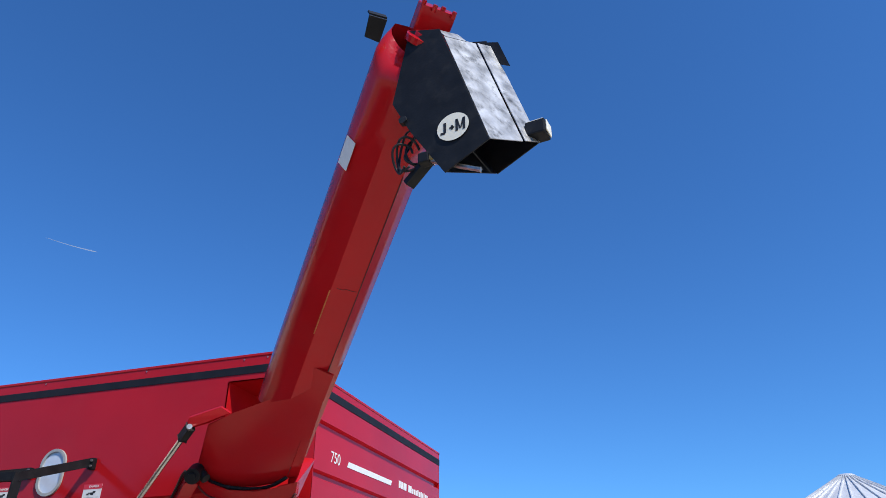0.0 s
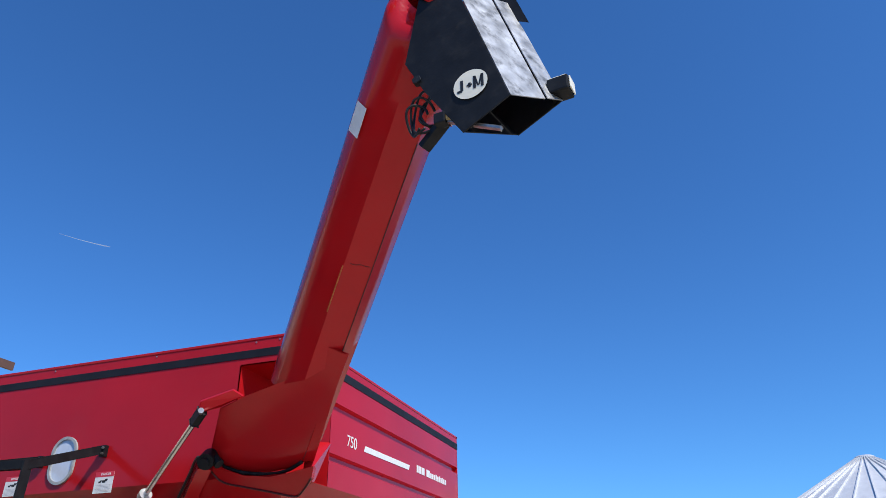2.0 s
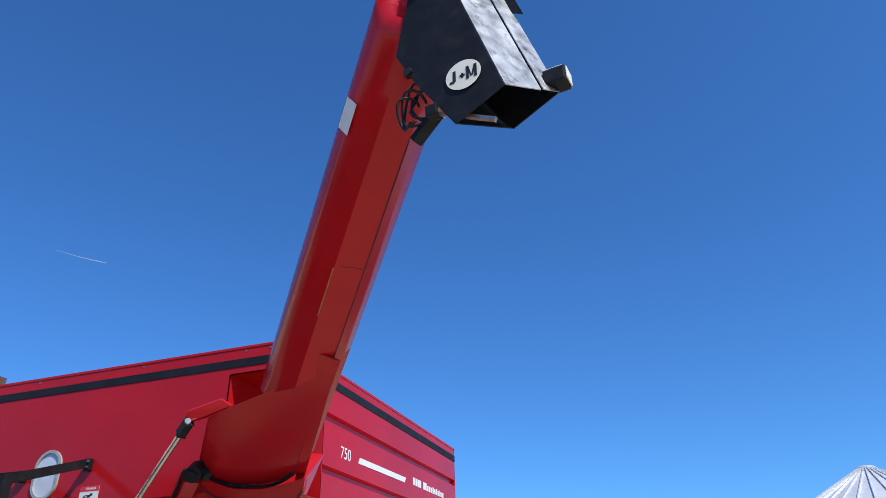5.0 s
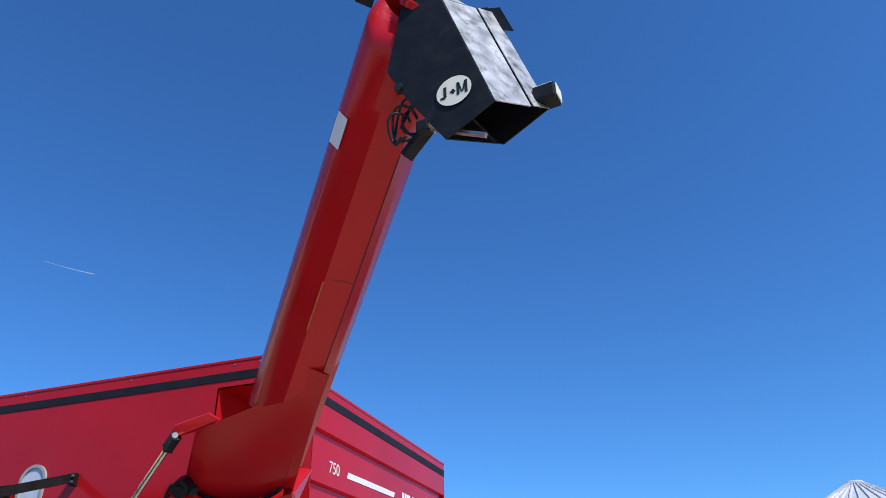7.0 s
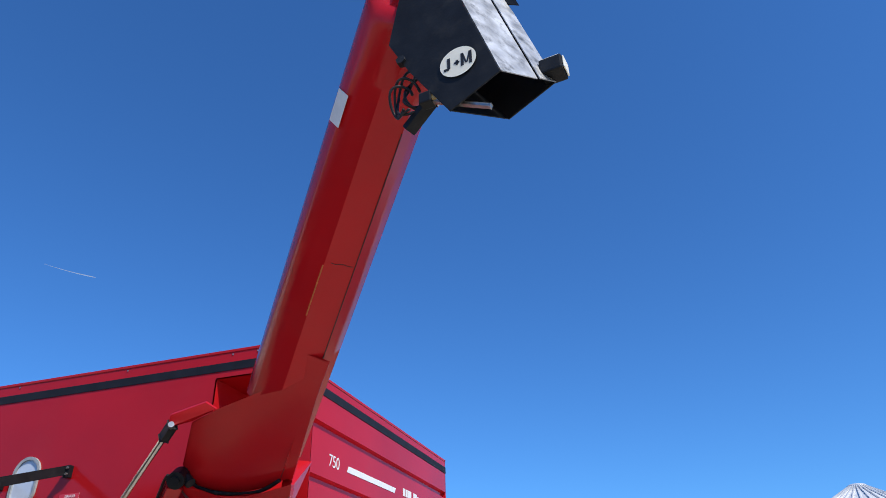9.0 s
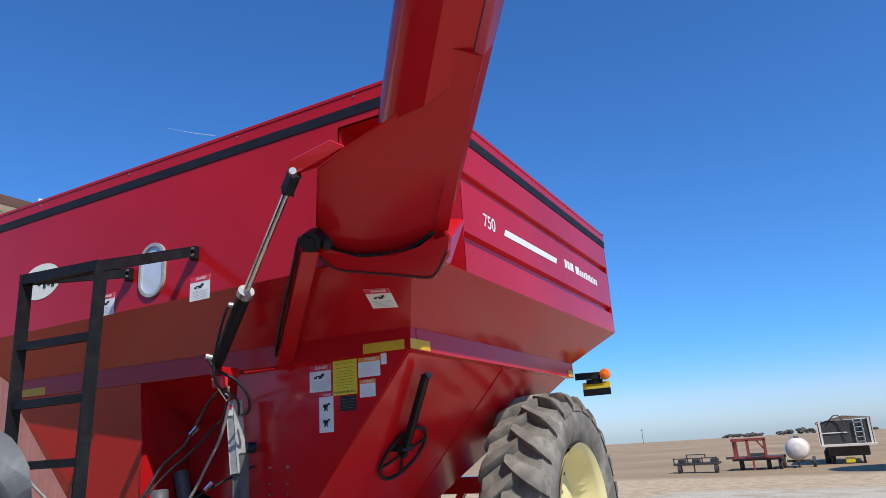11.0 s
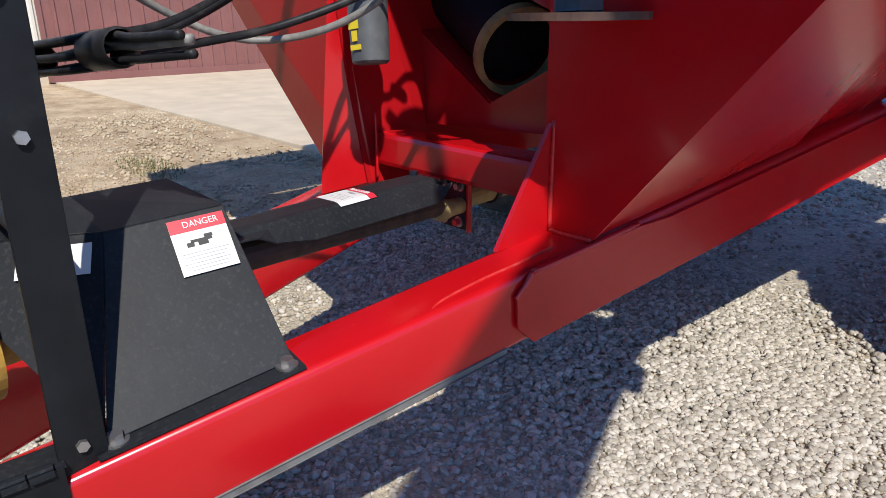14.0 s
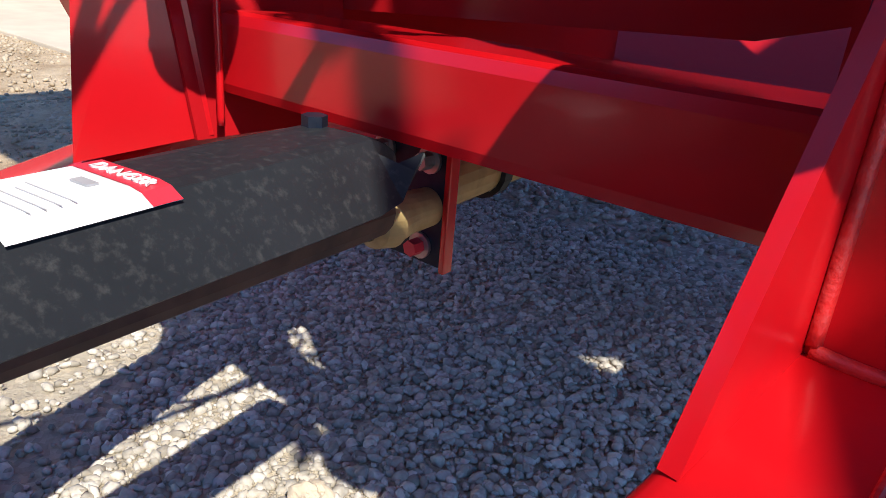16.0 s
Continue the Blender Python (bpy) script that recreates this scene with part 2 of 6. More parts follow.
def hose(bm, pts, r, n=10, steps=8):
    path = smooth_path(pts, steps)
    prev = None
    up = Vector((0.3, 0.2, 0.93))
    first = None
    for i, q in enumerate(path):
        d = (path[min(i + 1, len(path) - 1)] - path[max(i - 1, 0)]).normalized()
        x = up.cross(d)
        x = x.normalized() if x.length > 1e-4 else d.orthogonal().normalized()
        y = d.cross(x)
        ring = [bm.verts.new(q + (x * math.cos(2 * math.pi * k / n) + y * math.sin(2 * math.pi * k / n)) * r) for k in range(n)]
        if prev:
            for k in range(n):
                j = (k + 1) % n
                bm.faces.new((prev[k], prev[j], ring[j], ring[k]))
        else:
            first = ring
        prev = ring
    bm.faces.new(first[::-1])
    bm.faces.new(prev)
    return bm


def text_mesh(body, size, extrude=0.0008):
    cu = bpy.data.curves.new("letters", "FONT")
    cu.body, cu.size, cu.extrude = body, size, extrude
    cu.align_x, cu.align_y = "CENTER", "CENTER"
    ob = bpy.data.objects.new("letters", cu)
    scene.collection.objects.link(ob)
    me = bpy.data.meshes.new_from_object(ob)
    bpy.data.objects.remove(ob)
    bpy.data.curves.remove(cu)
    return me


def basis(o, right, up):
    """A pose whose x runs along right, y along up, z out of the face."""
    x = Vector(right).normalized()
    z = x.cross(Vector(up)).normalized()
    y = z.cross(x)
    m = Matrix((x, y, z)).transposed().to_4x4()
    m.translation = Vector(o)
    return m


def lettering(name, body, size, m, mat, parent, stretch=(1, 1), label=""):
    me = text_mesh(body, size)
    me.materials.append(mat)
    ob = new(name, me)
    ob.parent = parent
    ob.matrix_local = m @ Matrix.Diagonal((stretch[0], stretch[1], 1, 1))
    if label:
        ob["label"] = label
    return ob


def flat(bm, m, x0, y0, x1, y1, z=0.0, th=0.0015):
    vs = []
    for zz in (z, z + th):
        for x, y in ((x0, y0), (x1, y0), (x1, y1), (x0, y1)):
            vs.append(bm.verts.new(m @ Vector((x, y, zz))))
    for f in ((3, 2, 1, 0), (4, 5, 6, 7), (0, 1, 5, 4), (1, 2, 6, 5), (2, 3, 7, 6), (3, 0, 4, 7)):
        bm.faces.new([vs[i] for i in f])
    return bm

# ---------------------------------------------------------------- ground and surroundings


def rise(x):
    """The yard climbs gently towards the shed."""
    return 0.0187 * min(max(0.0, -5.65 - x), 7.75)


def ground_z(y):
    if y < 50:
        return -0.0277 * max(0.0, y - 5.0)
    if y < 400:
        return -1.25 - 0.0023 * (y - 50)
    return -2.05 - 0.0072 * (y - 400)


def ground_material():
    m = bpy.data.materials.new("gravel_and_earth")
    m.use_nodes = True
    t = m.node_tree
    b = t.nodes["Principled BSDF"]
    b.inputs["Roughness"].default_value = 0.9
    co = t.nodes.new("ShaderNodeTexCoord")

    def tex(scale, detail=8, rough=0.6):
        n = t.nodes.new("ShaderNodeTexNoise")
        n.inputs["Scale"].default_value, n.inputs["Detail"].default_value, n.inputs["Roughness"].default_value = scale, detail, rough
        t.links.new(co.outputs["Object"], n.inputs["Vector"])
        return n.outputs["Fac"]

    def ramp(fac, a, c, p0=0.35, p1=0.65):
        r = t.nodes.new("ShaderNodeValToRGB")
        r.color_ramp.elements[0].color, r.color_ramp.elements[1].color = (*a, 1), (*c, 1)
        r.color_ramp.elements[0].position, r.color_ramp.elements[1].position = p0, p1
        t.links.new(fac, r.inputs["Fac"])
        return r.outputs["Color"]

    def mix(fac, a, c):
        x = t.nodes.new("ShaderNodeMix")
        x.data_type = "RGBA"
        t.links.new(fac, x.inputs["Factor"])
        t.links.new(a, x.inputs["A"])
        t.links.new(c, x.inputs["B"])
        return x.outputs["Result"]

    def step(value, lo, hi):
        r = t.nodes.new("ShaderNodeMapRange")
        r.interpolation_type = "SMOOTHSTEP"
        r.inputs["From Min"].default_value, r.inputs["From Max"].default_value = lo, hi
        t.links.new(value, r.inputs["Value"])
        return r.outputs["Result"]

    vor = t.nodes.new("ShaderNodeTexVoronoi")
    vor.inputs["Scale"].default_value = 60
    t.links.new(co.outputs["Object"], vor.inputs["Vector"])
    sep = t.nodes.new("ShaderNodeSeparateXYZ")
    t.links.new(co.outputs["Object"], sep.inputs[0])
    wob = tex(0.35)
    stones = ramp(vor.outputs["Color"], (0.31, 0.272, 0.212), (0.65, 0.575, 0.44), 0.2, 0.8)
    dust = ramp(tex(7), (0.42, 0.355, 0.255), (0.65, 0.56, 0.41))
    gravel = mix(ramp(tex(1.6), (0.15,) * 3, (0.75,) * 3), stones, dust)
    dirt = ramp(tex(2.5, 10, 0.7), (0.36, 0.25, 0.14), (0.60, 0.46, 0.29), 0.4, 0.62)
    dirt = mix(ramp(tex(14), (0,) * 3, (0.6,) * 3, 0.55, 0.7), dirt, ramp(tex(40), (0.24, 0.17, 0.10), (0.52, 0.42, 0.30)))
    field = ramp(tex(0.05), (0.25, 0.170, 0.092), (0.38, 0.262, 0.145))
    # brown wheel-worn patches further out in the yard
    worn = t.nodes.new("ShaderNodeMath")
    worn.operation = "MULTIPLY"
    t.links.new(step(tex(0.75, 6, 0.7), 0.47, 0.60), worn.inputs[0])
    t.links.new(step(sep.outputs["Y"], 4.5, 9.0), worn.inputs[1])
    half = t.nodes.new("ShaderNodeMath")
    half.operation = "MULTIPLY"
    half.inputs[1].default_value = 0.75
    t.links.new(worn.outputs[0], half.inputs[0])
    gravel = mix(half.outputs[0], gravel, ramp(tex(9), (0.27, 0.20, 0.125), (0.46, 0.36, 0.235)))
    # bare earth beside the shed
    add = t.nodes.new("ShaderNodeMath")
    add.operation = "MULTIPLY_ADD"
    t.links.new(wob, add.inputs[0])
    add.inputs[1].default_value = 1.6
    t.links.new(sep.outputs["X"], add.inputs[2])
    col = mix(step(add.outputs[0], -3.2, -3.7), gravel, dirt)
    ady = t.nodes.new("ShaderNodeMath")
    ady.operation = "MULTIPLY_ADD"
    t.links.new(wob, ady.inputs[0])
    ady.inputs[1].default_value = 6.0
    t.links.new(sep.outputs["Y"], ady.inputs[2])
    col = mix(step(ady.outputs[0], 26.5, 30.0), col, dirt)
    col = mix(step(ady.outputs[0], 40.0, 47.0), col, field)
    t.links.new(col, b.inputs["Base Color"])
    bp = t.nodes.new("ShaderNodeBump")
    bp.inputs["Strength"].default_value, bp.inputs["Distance"].default_value = 0.8, 0.03
    t.links.new(tex(45, 8, 0.65), bp.inputs["Height"])
    t.links.new(bp.outputs["Normal"], b.inputs["Normal"])
    return m


GROUND = ground_material()


def build_ground():
    xs = [-2500, -900, -300, -100, -40, -20, -13.4, -12, -10] + [-8 + 0.25 * i for i in range(57)] + [8, 12, 20, 40, 100, 300, 900, 2500]
    ys = [-400, -100, -30, -12] + [-6 + 0.25 * i for i in range(57)] + [10, 14, 20, 27, 34, 45, 60, 90, 150, 300, 600, 1200, 2400]
    verts = []
    for y in ys:
        for x in xs:
            near = 1.0 if -8 <= x <= 6 and -6 <= y <= 8 else 0.0
            verts.append((x, y, ground_z(y) + rise(x) + near * 0.02 * (noise.noise(Vector((x * 0.9, y * 0.9, 0))) - 0.3)))
    k = len(xs)
    faces = [(j * k + i, j * k + i + 1, (j + 1) * k + i + 1, (j + 1) * k + i) for j in range(len(ys) - 1) for i in range(k - 1)]
    me = bpy.data.meshes.new("ground")
    me.from_pydata(verts, [], faces)
    me.materials.append(GROUND)
    for p in me.polygons:
        p.use_smooth = True
    return tagged(new("ground", me), "pale crushed gravel yard running out to bare brown fields", "ground", kind="structure")


build_ground()


def corrugated(bm, x, y0, y1, z0, z1, pitch=0.23, depth=0.03):
    """Ribbed steel siding facing +x."""
    prof = []
    y = y0
    while y < y1:
        for dy, d in ((0, 0), (pitch * 0.62, 0), (pitch * 0.72, depth), (pitch * 0.90, depth)):
            prof.append((min(y + dy, y1), d))
        y += pitch
    prof.append((y1, 0))
    lo = [bm.verts.new((x + d, yy, z0)) for yy, d in prof]
    hi = [bm.verts.new((x + d, yy, z1)) for yy, d in prof]
    for i in range(len(prof) - 1):
        if prof[i + 1][0] > prof[i][0] or prof[i + 1][1] != prof[i][1]:
            bm.faces.new((lo[i], lo[i + 1], hi[i + 1], hi[i]))
    return bm


def build_shed():
    X, Y0, Y1, base = -13.5, -3.2, 8.1, 0.145
    shed = thing("machine_shed", "steel machine shed with maroon sliding door and cream upper wall", "building")
    part("wall", corrugated(bmesh.new(), X, Y0, Y1, base - 0.2, 7.05), WHITE_METAL, shed, "cream ribbed steel wall")
    door = part("door", corrugated(bmesh.new(), X + 0.09, 2.16, 7.75, base + 0.03, 5.12), MAROON, shed, "maroon ribbed sliding door")
    part("door_edge", box(bmesh.new(), (X + 0.06, 2.10, base + 0.03), (X + 0.13, 2.17, 5.12), 0.004), MAROON, door)
    part("bottom_rail", box(bmesh.new(), (X + 0.085, 2.12, base + 0.02), (X + 0.135, 7.75, base + 0.14), 0.004), MAROON, door)
    part("latch", box(bmesh.new(), (X + 0.12, 5.95, 0.975), (X + 0.17, 6.25, 1.03), 0.005), WHITE_METAL, door, "white door handle")
    part("door_track", box(bmesh.new(), (X + 0.03, 1.8, 5.09), (X + 0.2, 8.0, 5.24), 0.01), WHITE_METAL, shed)
    part("roof", plate(bmesh.new(), [(X + 0.5, Y0 - 0.3, 7.10), (X + 0.5, Y1 + 0.3, 7.10), (X - 9, Y1 + 0.3, 9.6), (X - 9, Y0 - 0.3, 9.6)], 0.06), ROOF_BROWN, shed, "brown ribbed roof")
    part("roof", plate(bmesh.new(), [(X - 9, Y0 - 0.3, 9.6), (X - 9, Y1 + 0.3, 9.6), (X - 18.5, Y1 + 0.3, 7.10), (X - 18.5, Y0 - 0.3, 7.10)], 0.06), ROOF_BROWN, shed)
    part("fascia", box(bmesh.new(), (X + 0.46, Y0 - 0.3, 6.98), (X + 0.53, Y1 + 0.3, 7.18), 0.005), ROOF_BROWN, shed)
    part("soffit", box(bmesh.new(), (X + 0.02, Y0, 6.99), (X + 0.46, Y1, 7.01)), WHITE_METAL, shed)
    part("back_wall", box(bmesh.new(), (X - 18, Y0, -0.2), (X - 17.9, Y1, 7.0)), WHITE_METAL, shed)
    for y in (Y0, Y1):
        part("end_wall", plate(bmesh.new(), [(X, y, -0.2), (X, y, 7.0), (X - 9, y, 9.5), (X - 18, y, 7.0), (X - 18, y, -0.2)], 0.08), WHITE_METAL, shed)
    part("base_trim", box(bmesh.new(), (X - 0.02, Y0, base - 0.2), (X + 0.07, 2.1, base + 0.14)), CONCRETE, shed)
    part("sign", box(bmesh.new(), (X + 0.54, 5.85, 7.0), (X + 0.58, 6.35, 7.30), 0.005), WHITE_METAL, shed, "white clearance sign")
    apron = bmesh.new()
    plate(apron, [(-5.75, 2.48, 0.035), (-5.75, 8.0, 0.035), (-13.42, 8.0, 0.172), (-13.42, 2.18, 0.172)], 0.25, 0.01)
    tagged(mesh_ob("concrete_apron", apron, CONCRETE), "pale concrete apron before the shed door", "pavement", kind="structure")


build_shed()


def build_silo():
    cx, cy, R, eave, top = 12.4, 45.0, 6.4, 6.15, 9.7
    silo = thing("grain_bin", "round galvanised grain bin with ribbed conical roof", "silo", (cx, cy, -0.0335 * max(0.0, cy - 5.0)))
    g = -ground_z(cy)
    bm = bmesh.new()
    prof = [(-0.5, R)]
    z = 0.0
    while z < eave + g - 0.15:
        prof += [(z, R), (z + 0.05, R + 0.015), (z + 0.10, R)]
        z += 0.10
    prof.append((eave + g, R))
    autosmooth(part("wall", lathe(bm, (0, 0, 0), (0, 0, 1), prof, 72), SILO_STEEL, silo))
    for k in range(12):
        a = 2 * math.pi * k / 12 + 0.13
        c, s = math.cos(a), math.sin(a)
        part("stiffener", bar(bmesh.new(), ((R + .03) * c, (R + .03) * s, -0.4), ((R + .03) * c, (R + .03) * s, eave + g - 0.1), 0.09, 0.06, up=(c, s, 0)), SILO_STEEL, silo)
    n = 32
    for k in range(n):
        bm = bmesh.new()
        a0, a1 = 2 * math.pi * k / n, 2 * math.pi * (k + 1) / n
        plate(bm, [((R + .18) * math.cos(a0), (R + .18) * math.sin(a0), eave + g - .06), ((R + .18) * math.cos(a1), (R + .18) * math.sin(a1), eave + g - .06),
                   (0.45 * math.cos(a1), 0.45 * math.sin(a1), top + g - 0.15), (0.45 * math.cos(a0), 0.45 * math.sin(a0), top + g - 0.15)], 0.01)
        part("roof_sheet", bm, SILO_ROOF, silo)
    for k in range(n):
        a = 2 * math.pi * k / n
        c, s = math.cos(a), math.sin(a)
        part("roof_rib", bar(bmesh.new(), ((R + .2) * c, (R + .2) * s, eave + g - .03), (0.45 * c, 0.45 * s, top + g - 0.12), 0.06, 0.12), SILO_ROOF, silo)
    part("cap", lathe(bmesh.new(), (0, 0, top + g - 0.2), (0, 0, 1), [(0, 0.55), (0.12, 0.55), (0.2, 0.4), (0.25, 0.01)], 20), SILO_ROOF, silo)


build_silo()

# ---------------------------------------------------------------- grain cart
CX = -1.83
cart = thing("grain_cart", "red single-axle grain cart with unfolded corner auger on gravel", "grain cart", (0, 0, 0))
TOP, F1, F2, F3 = 3.24, 2.34, 2.07, 1.955
LEN, W = 3.39, 3.66
INX, INY = 0.28, 0.42


def build_tank():
    th = 0.006
    tank = part("tank", bmesh.new(), RED, cart)
    # front upper panel, notched at the auger corner
    part("front_panel", plate(bmesh.new(), [(-W, 0, F1), (-0.40, 0, F1), (-0.40, 0, 3.055), (0, 0, 3.055), (0, 0, TOP), (-W, 0, TOP)], th), RED, tank)
    # left side panel with pressed ribs
    bm = bmesh.new()
    prof = [(F1, 0), (2.505, 0), (2.52, -0.03), (2.55, -0.03), (2.565, 0), (2.86, 0), (2.875, -0.03), (2.905, -0.03), (2.92, 0), (TOP, 0)]
    y0 = 0.54
    lo = [bm.verts.new((x, y0, z)) for z, x in prof]
    hi = [bm.verts.new((x, LEN, z)) for z, x in prof]
    for i in range(len(prof) - 1):
        bm.faces.new((lo[i], hi[i], hi[i + 1], lo[i + 1]))
    plate(bm, [(0, 0, 3.055), (0, y0, 3.055), (0, y0, TOP), (0, 0, TOP)], th)
    part("side_panel", bm, RED, tank)
    bm = bmesh.new()
    plate(bm, [(-W, 0, F1), (-W, 0, TOP), (-W, LEN, TOP), (-W, LEN, F1)], th)
    part("side_panel", bm, RED, tank)
    part("rear_panel", plate(bmesh.new(), [(0, LEN, F1), (-W, LEN, F1), (-W, LEN, TOP), (0, LEN, TOP)], th), RED, tank)
    # alcove behind the auger joint
    bm = bmesh.new()
    plate(bm, [(-0.40, 0, F1), (-0.40, 0.34, F1), (-0.40, 0.34, 3.055), (-0.40, 0, 3.055)], th)
    plate(bm, [(-0.40, 0.34, F1), (-0.18, 0.54, F1), (-0.18, 0.54, 3.055), (-0.40, 0.34, 3.055)], th)
    plate(bm, [(-0.18, 0.54, F1), (0, 0.54, F1), (0, 0.54, 3.055), (-0.18, 0.54, 3.055)], th)
    plate(bm, [(-0.40, 0, 3.055), (-0.40, 0.34, 3.055), (-0.18, 0.54, 3.055), (0, 0.54, 3.055), (0, 0, 3.055)], th)
    part("alcove", bm, RED, tank)
    part("wing_plate", plate(bmesh.new(), [(0.0, 0.56, 2.63), (0.0, 0.36, 2.345), (-0.03, 0.17, 2.255), (0.06, 0.10, 2.30), (-0.10, 0.42, 2.62)], th), RED, tank)
    # upper slopes
    x2, xl, y2, yr = -INX, -W + INX, INY, LEN - INY

    def skew(x):
        """The belt comes forward towards the far corner."""
        return y2 + 0.0705 * (x - x2)

    bm = bmesh.new()
    grid = []
    for q in range(25):
        f = q / 24
        top, low = Vector((-W * f, 0, F1)), Vector((x2 + (xl - x2) * f, skew(x2 + (xl - x2) * f), F2))
        grid.append([bm.verts.new(top.lerp(low, g / 6)) for g in range(7)])
    for ra, rb in zip(grid, grid[1:]):
        for g in range(6):
            bm.faces.new((ra[g], ra[g + 1], rb[g + 1], rb[g]))
    part("front_slope", bm, RED, tank, smooth=True)
    part("side_slope", plate(bmesh.new(), [(0, 0, F1), (x2, y2, F2), (x2, yr, F2), (0, LEN, F1)], th), RED, tank)
    part("side_slope", plate(bmesh.new(), [(-W, LEN, F1), (xl, yr, F2), (xl, y2, F2), (-W, 0, F1)], th), RED, tank)
    part("rear_slope", plate(bmesh.new(), [(0, LEN, F1), (x2, yr, F2), (xl, yr, F2), (-W, LEN, F1)], th), RED, tank)
    # belt rail round the waist
    bm = bmesh.new()
    box(bm, (xl, y2 - 0.004, F3), (x2, y2 + 0.05, F2 + 0.003), 0.004)
    for v in bm.verts:
        v.co.y += 0.0705 * (v.co.x - x2)
    part("belt_rail", bm, RED, tank)
    part("belt_rail", box(bmesh.new(), (x2 - 0.12, y2 + 0.05, F3), (x2 + 0.004, yr, F2 + 0.003), 0.004), RED, tank)
    part("belt_rail", box(bmesh.new(), (xl - 0.004, y2 + 0.05, F3), (xl + 0.05, yr, F2 + 0.003), 0.004), RED, tank)
    # hopper slopes down to the sump
    k = 0.842
    zb = 0.72
    off = 0.07
    xb = x2 - off - (F3 - zb) * k
    yb = 1.48
    # sides take the brighter frame red, which lifts their shade
    part("hopper_side", plate(bmesh.new(), [(x2 - off, y2, F3), (xb, 0.60, zb), (xb, yb, zb), (x2 - off, yr, F3)], th), RED_FRAME_LIFT, tank)
    part("hopper_side", plate(bmesh.new(), [(xl + off, yr, F3), (2 * CX - xb, yb, zb), (2 * CX - xb, 0.60, zb), (xl + off, skew(xl) + 0.04, F3)], th), RED_FRAME_LIFT, tank)
    part("hopper_rear", plate(bmesh.new(), [(x2 - off, yr, F3), (xb, yb, zb), (2 * CX - xb, yb, zb), (xl + off, yr, F3)], th), RED, tank)
    # front plates either side of the auger tunnel
    pf = y2 + 0.01
    # near plate and gussets in the brighter red, to lift their shade
    part("front_plate", plate(bmesh.new(), [(-0.30, pf, F3), (-1.345, pf, 0.704), (-1.478, pf, 0.702), (-1.478, pf, F3)], 0.008), RED_FRAME_LIFT, tank)
    far_edge = [(-3.33, 0.222, F3), (-2.140, 0.290, F3), (-2.165, 0.356, 1.36), (-2.158, 0.400, 1.0), (-2.13, 0.434, 0.70), (-2.385, 0.444, 0.715)]
    part("front_plate", plate(bmesh.new(), far_edge, 0.008), RED, tank)
    part("gusset", plate(bmesh.new(), [(-0.30, y2 + 0.012, F3 - 0.01), (-1.345, y2 + 0.012, 0.712), (-1.256, 1.15, 0.826)], 0.008), RED_FRAME_LIFT, tank, "long triangular gusset plate")
    part("gusset", plate(bmesh.new(), [(-3.33, 0.226, F3 - 0.01), (-2.385, 0.448, 0.725), (-2.36, 1.27, 0.80)], 0.008), RED_FRAME_LIFT, tank, "long triangular gusset plate")
    part("gusset", plate(bmesh.new(), [(-1.460, pf, 0.953), (-1.475, 0.275, 0.684), (-1.460, pf, 0.70)], 0.012), RED_FRAME_LIFT, tank)
    part("gusset", plate(bmesh.new(), [(-2.20, 0.30, 0.672), (-2.120, 0.430, 0.705), (-2.145, 0.396, 1.0), (-2.158, 0.350, 1.36)], 0.010), RED_FRAME_LIFT, tank)
    part("tunnel_wall", plate(bmesh.new(), [(-1.482, pf + 0.01, 0.86), (-1.482, 1.3, 1.02), (-1.482, 1.3, F3), (-1.482, pf + 0.01, F3)], 0.006), RED, tank)
    # the darker of the two reds stands in for shade on this wall
    part("tunnel_wall", plate(bmesh.new(), [(-2.144, 0.298, F3), (-2.15, 0.64, F3), (-2.168, 0.64, 1.36), (-2.16, 0.64, 1.0), (-2.13, 0.64, 0.70), (-2.128, 0.41, 0.70), (-2.155, 0.375, 1.0), (-2.163, 0.335, 1.36)], 0.006), RED, tank)
    part("tunnel_wall", plate(bmesh.new(), [(-2.17, 0.645, F3), (-2.17, 1.5, F3), (-2.17, 1.5, 0.7), (-2.17, 0.645, 0.7)], 0.006), RED, tank)
    part("tunnel_back", plate(bmesh.new(), [(-2.33, 1.30, 0.98), (-1.45, 1.30, 0.98), (-1.45, 1.30, F3), (-2.33, 1.30, F3)], 0.006), RED, tank)
    part("sump_plate", plate(bmesh.new(), [(-2.16, 0.65, 1.115), (-2.05, 0.65, 1.045), (-1.868, 0.65, 0.926), (-1.646, 0.65, 1.032), (-1.482, 0.65, 1.07), (-1.482, 0.65, 0.90), (-1.60, 0.65, 0.868), (-2.16, 0.65, 0.845)], 0.008), RED, tank)
    part("trough_plate", plate(bmesh.new(), [(-2.16, 0.66, 1.115), (-1.868, 0.66, 0.926), (-1.868, 1.25, 0.946), (-2.16, 1.25, 1.135)], 0.006), RED, tank)
    part("trough_plate", plate(bmesh.new(), [(-1.868, 0.66, 0.926), (-1.482, 0.66, 1.07), (-1.482, 1.25, 1.09), (-1.868, 1.25, 0.946)], 0.006), RED, tank)
    part("tunnel_roof", plate(bmesh.new(), [(-2.3, y2 - 0.13, F3 + 0.01), (-1.45, y2 + 0.02, F3 + 0.01), (-1.45, 1.3, 1.3), (-2.3, 1.3, 1.3)], 0.006), RED, tank)
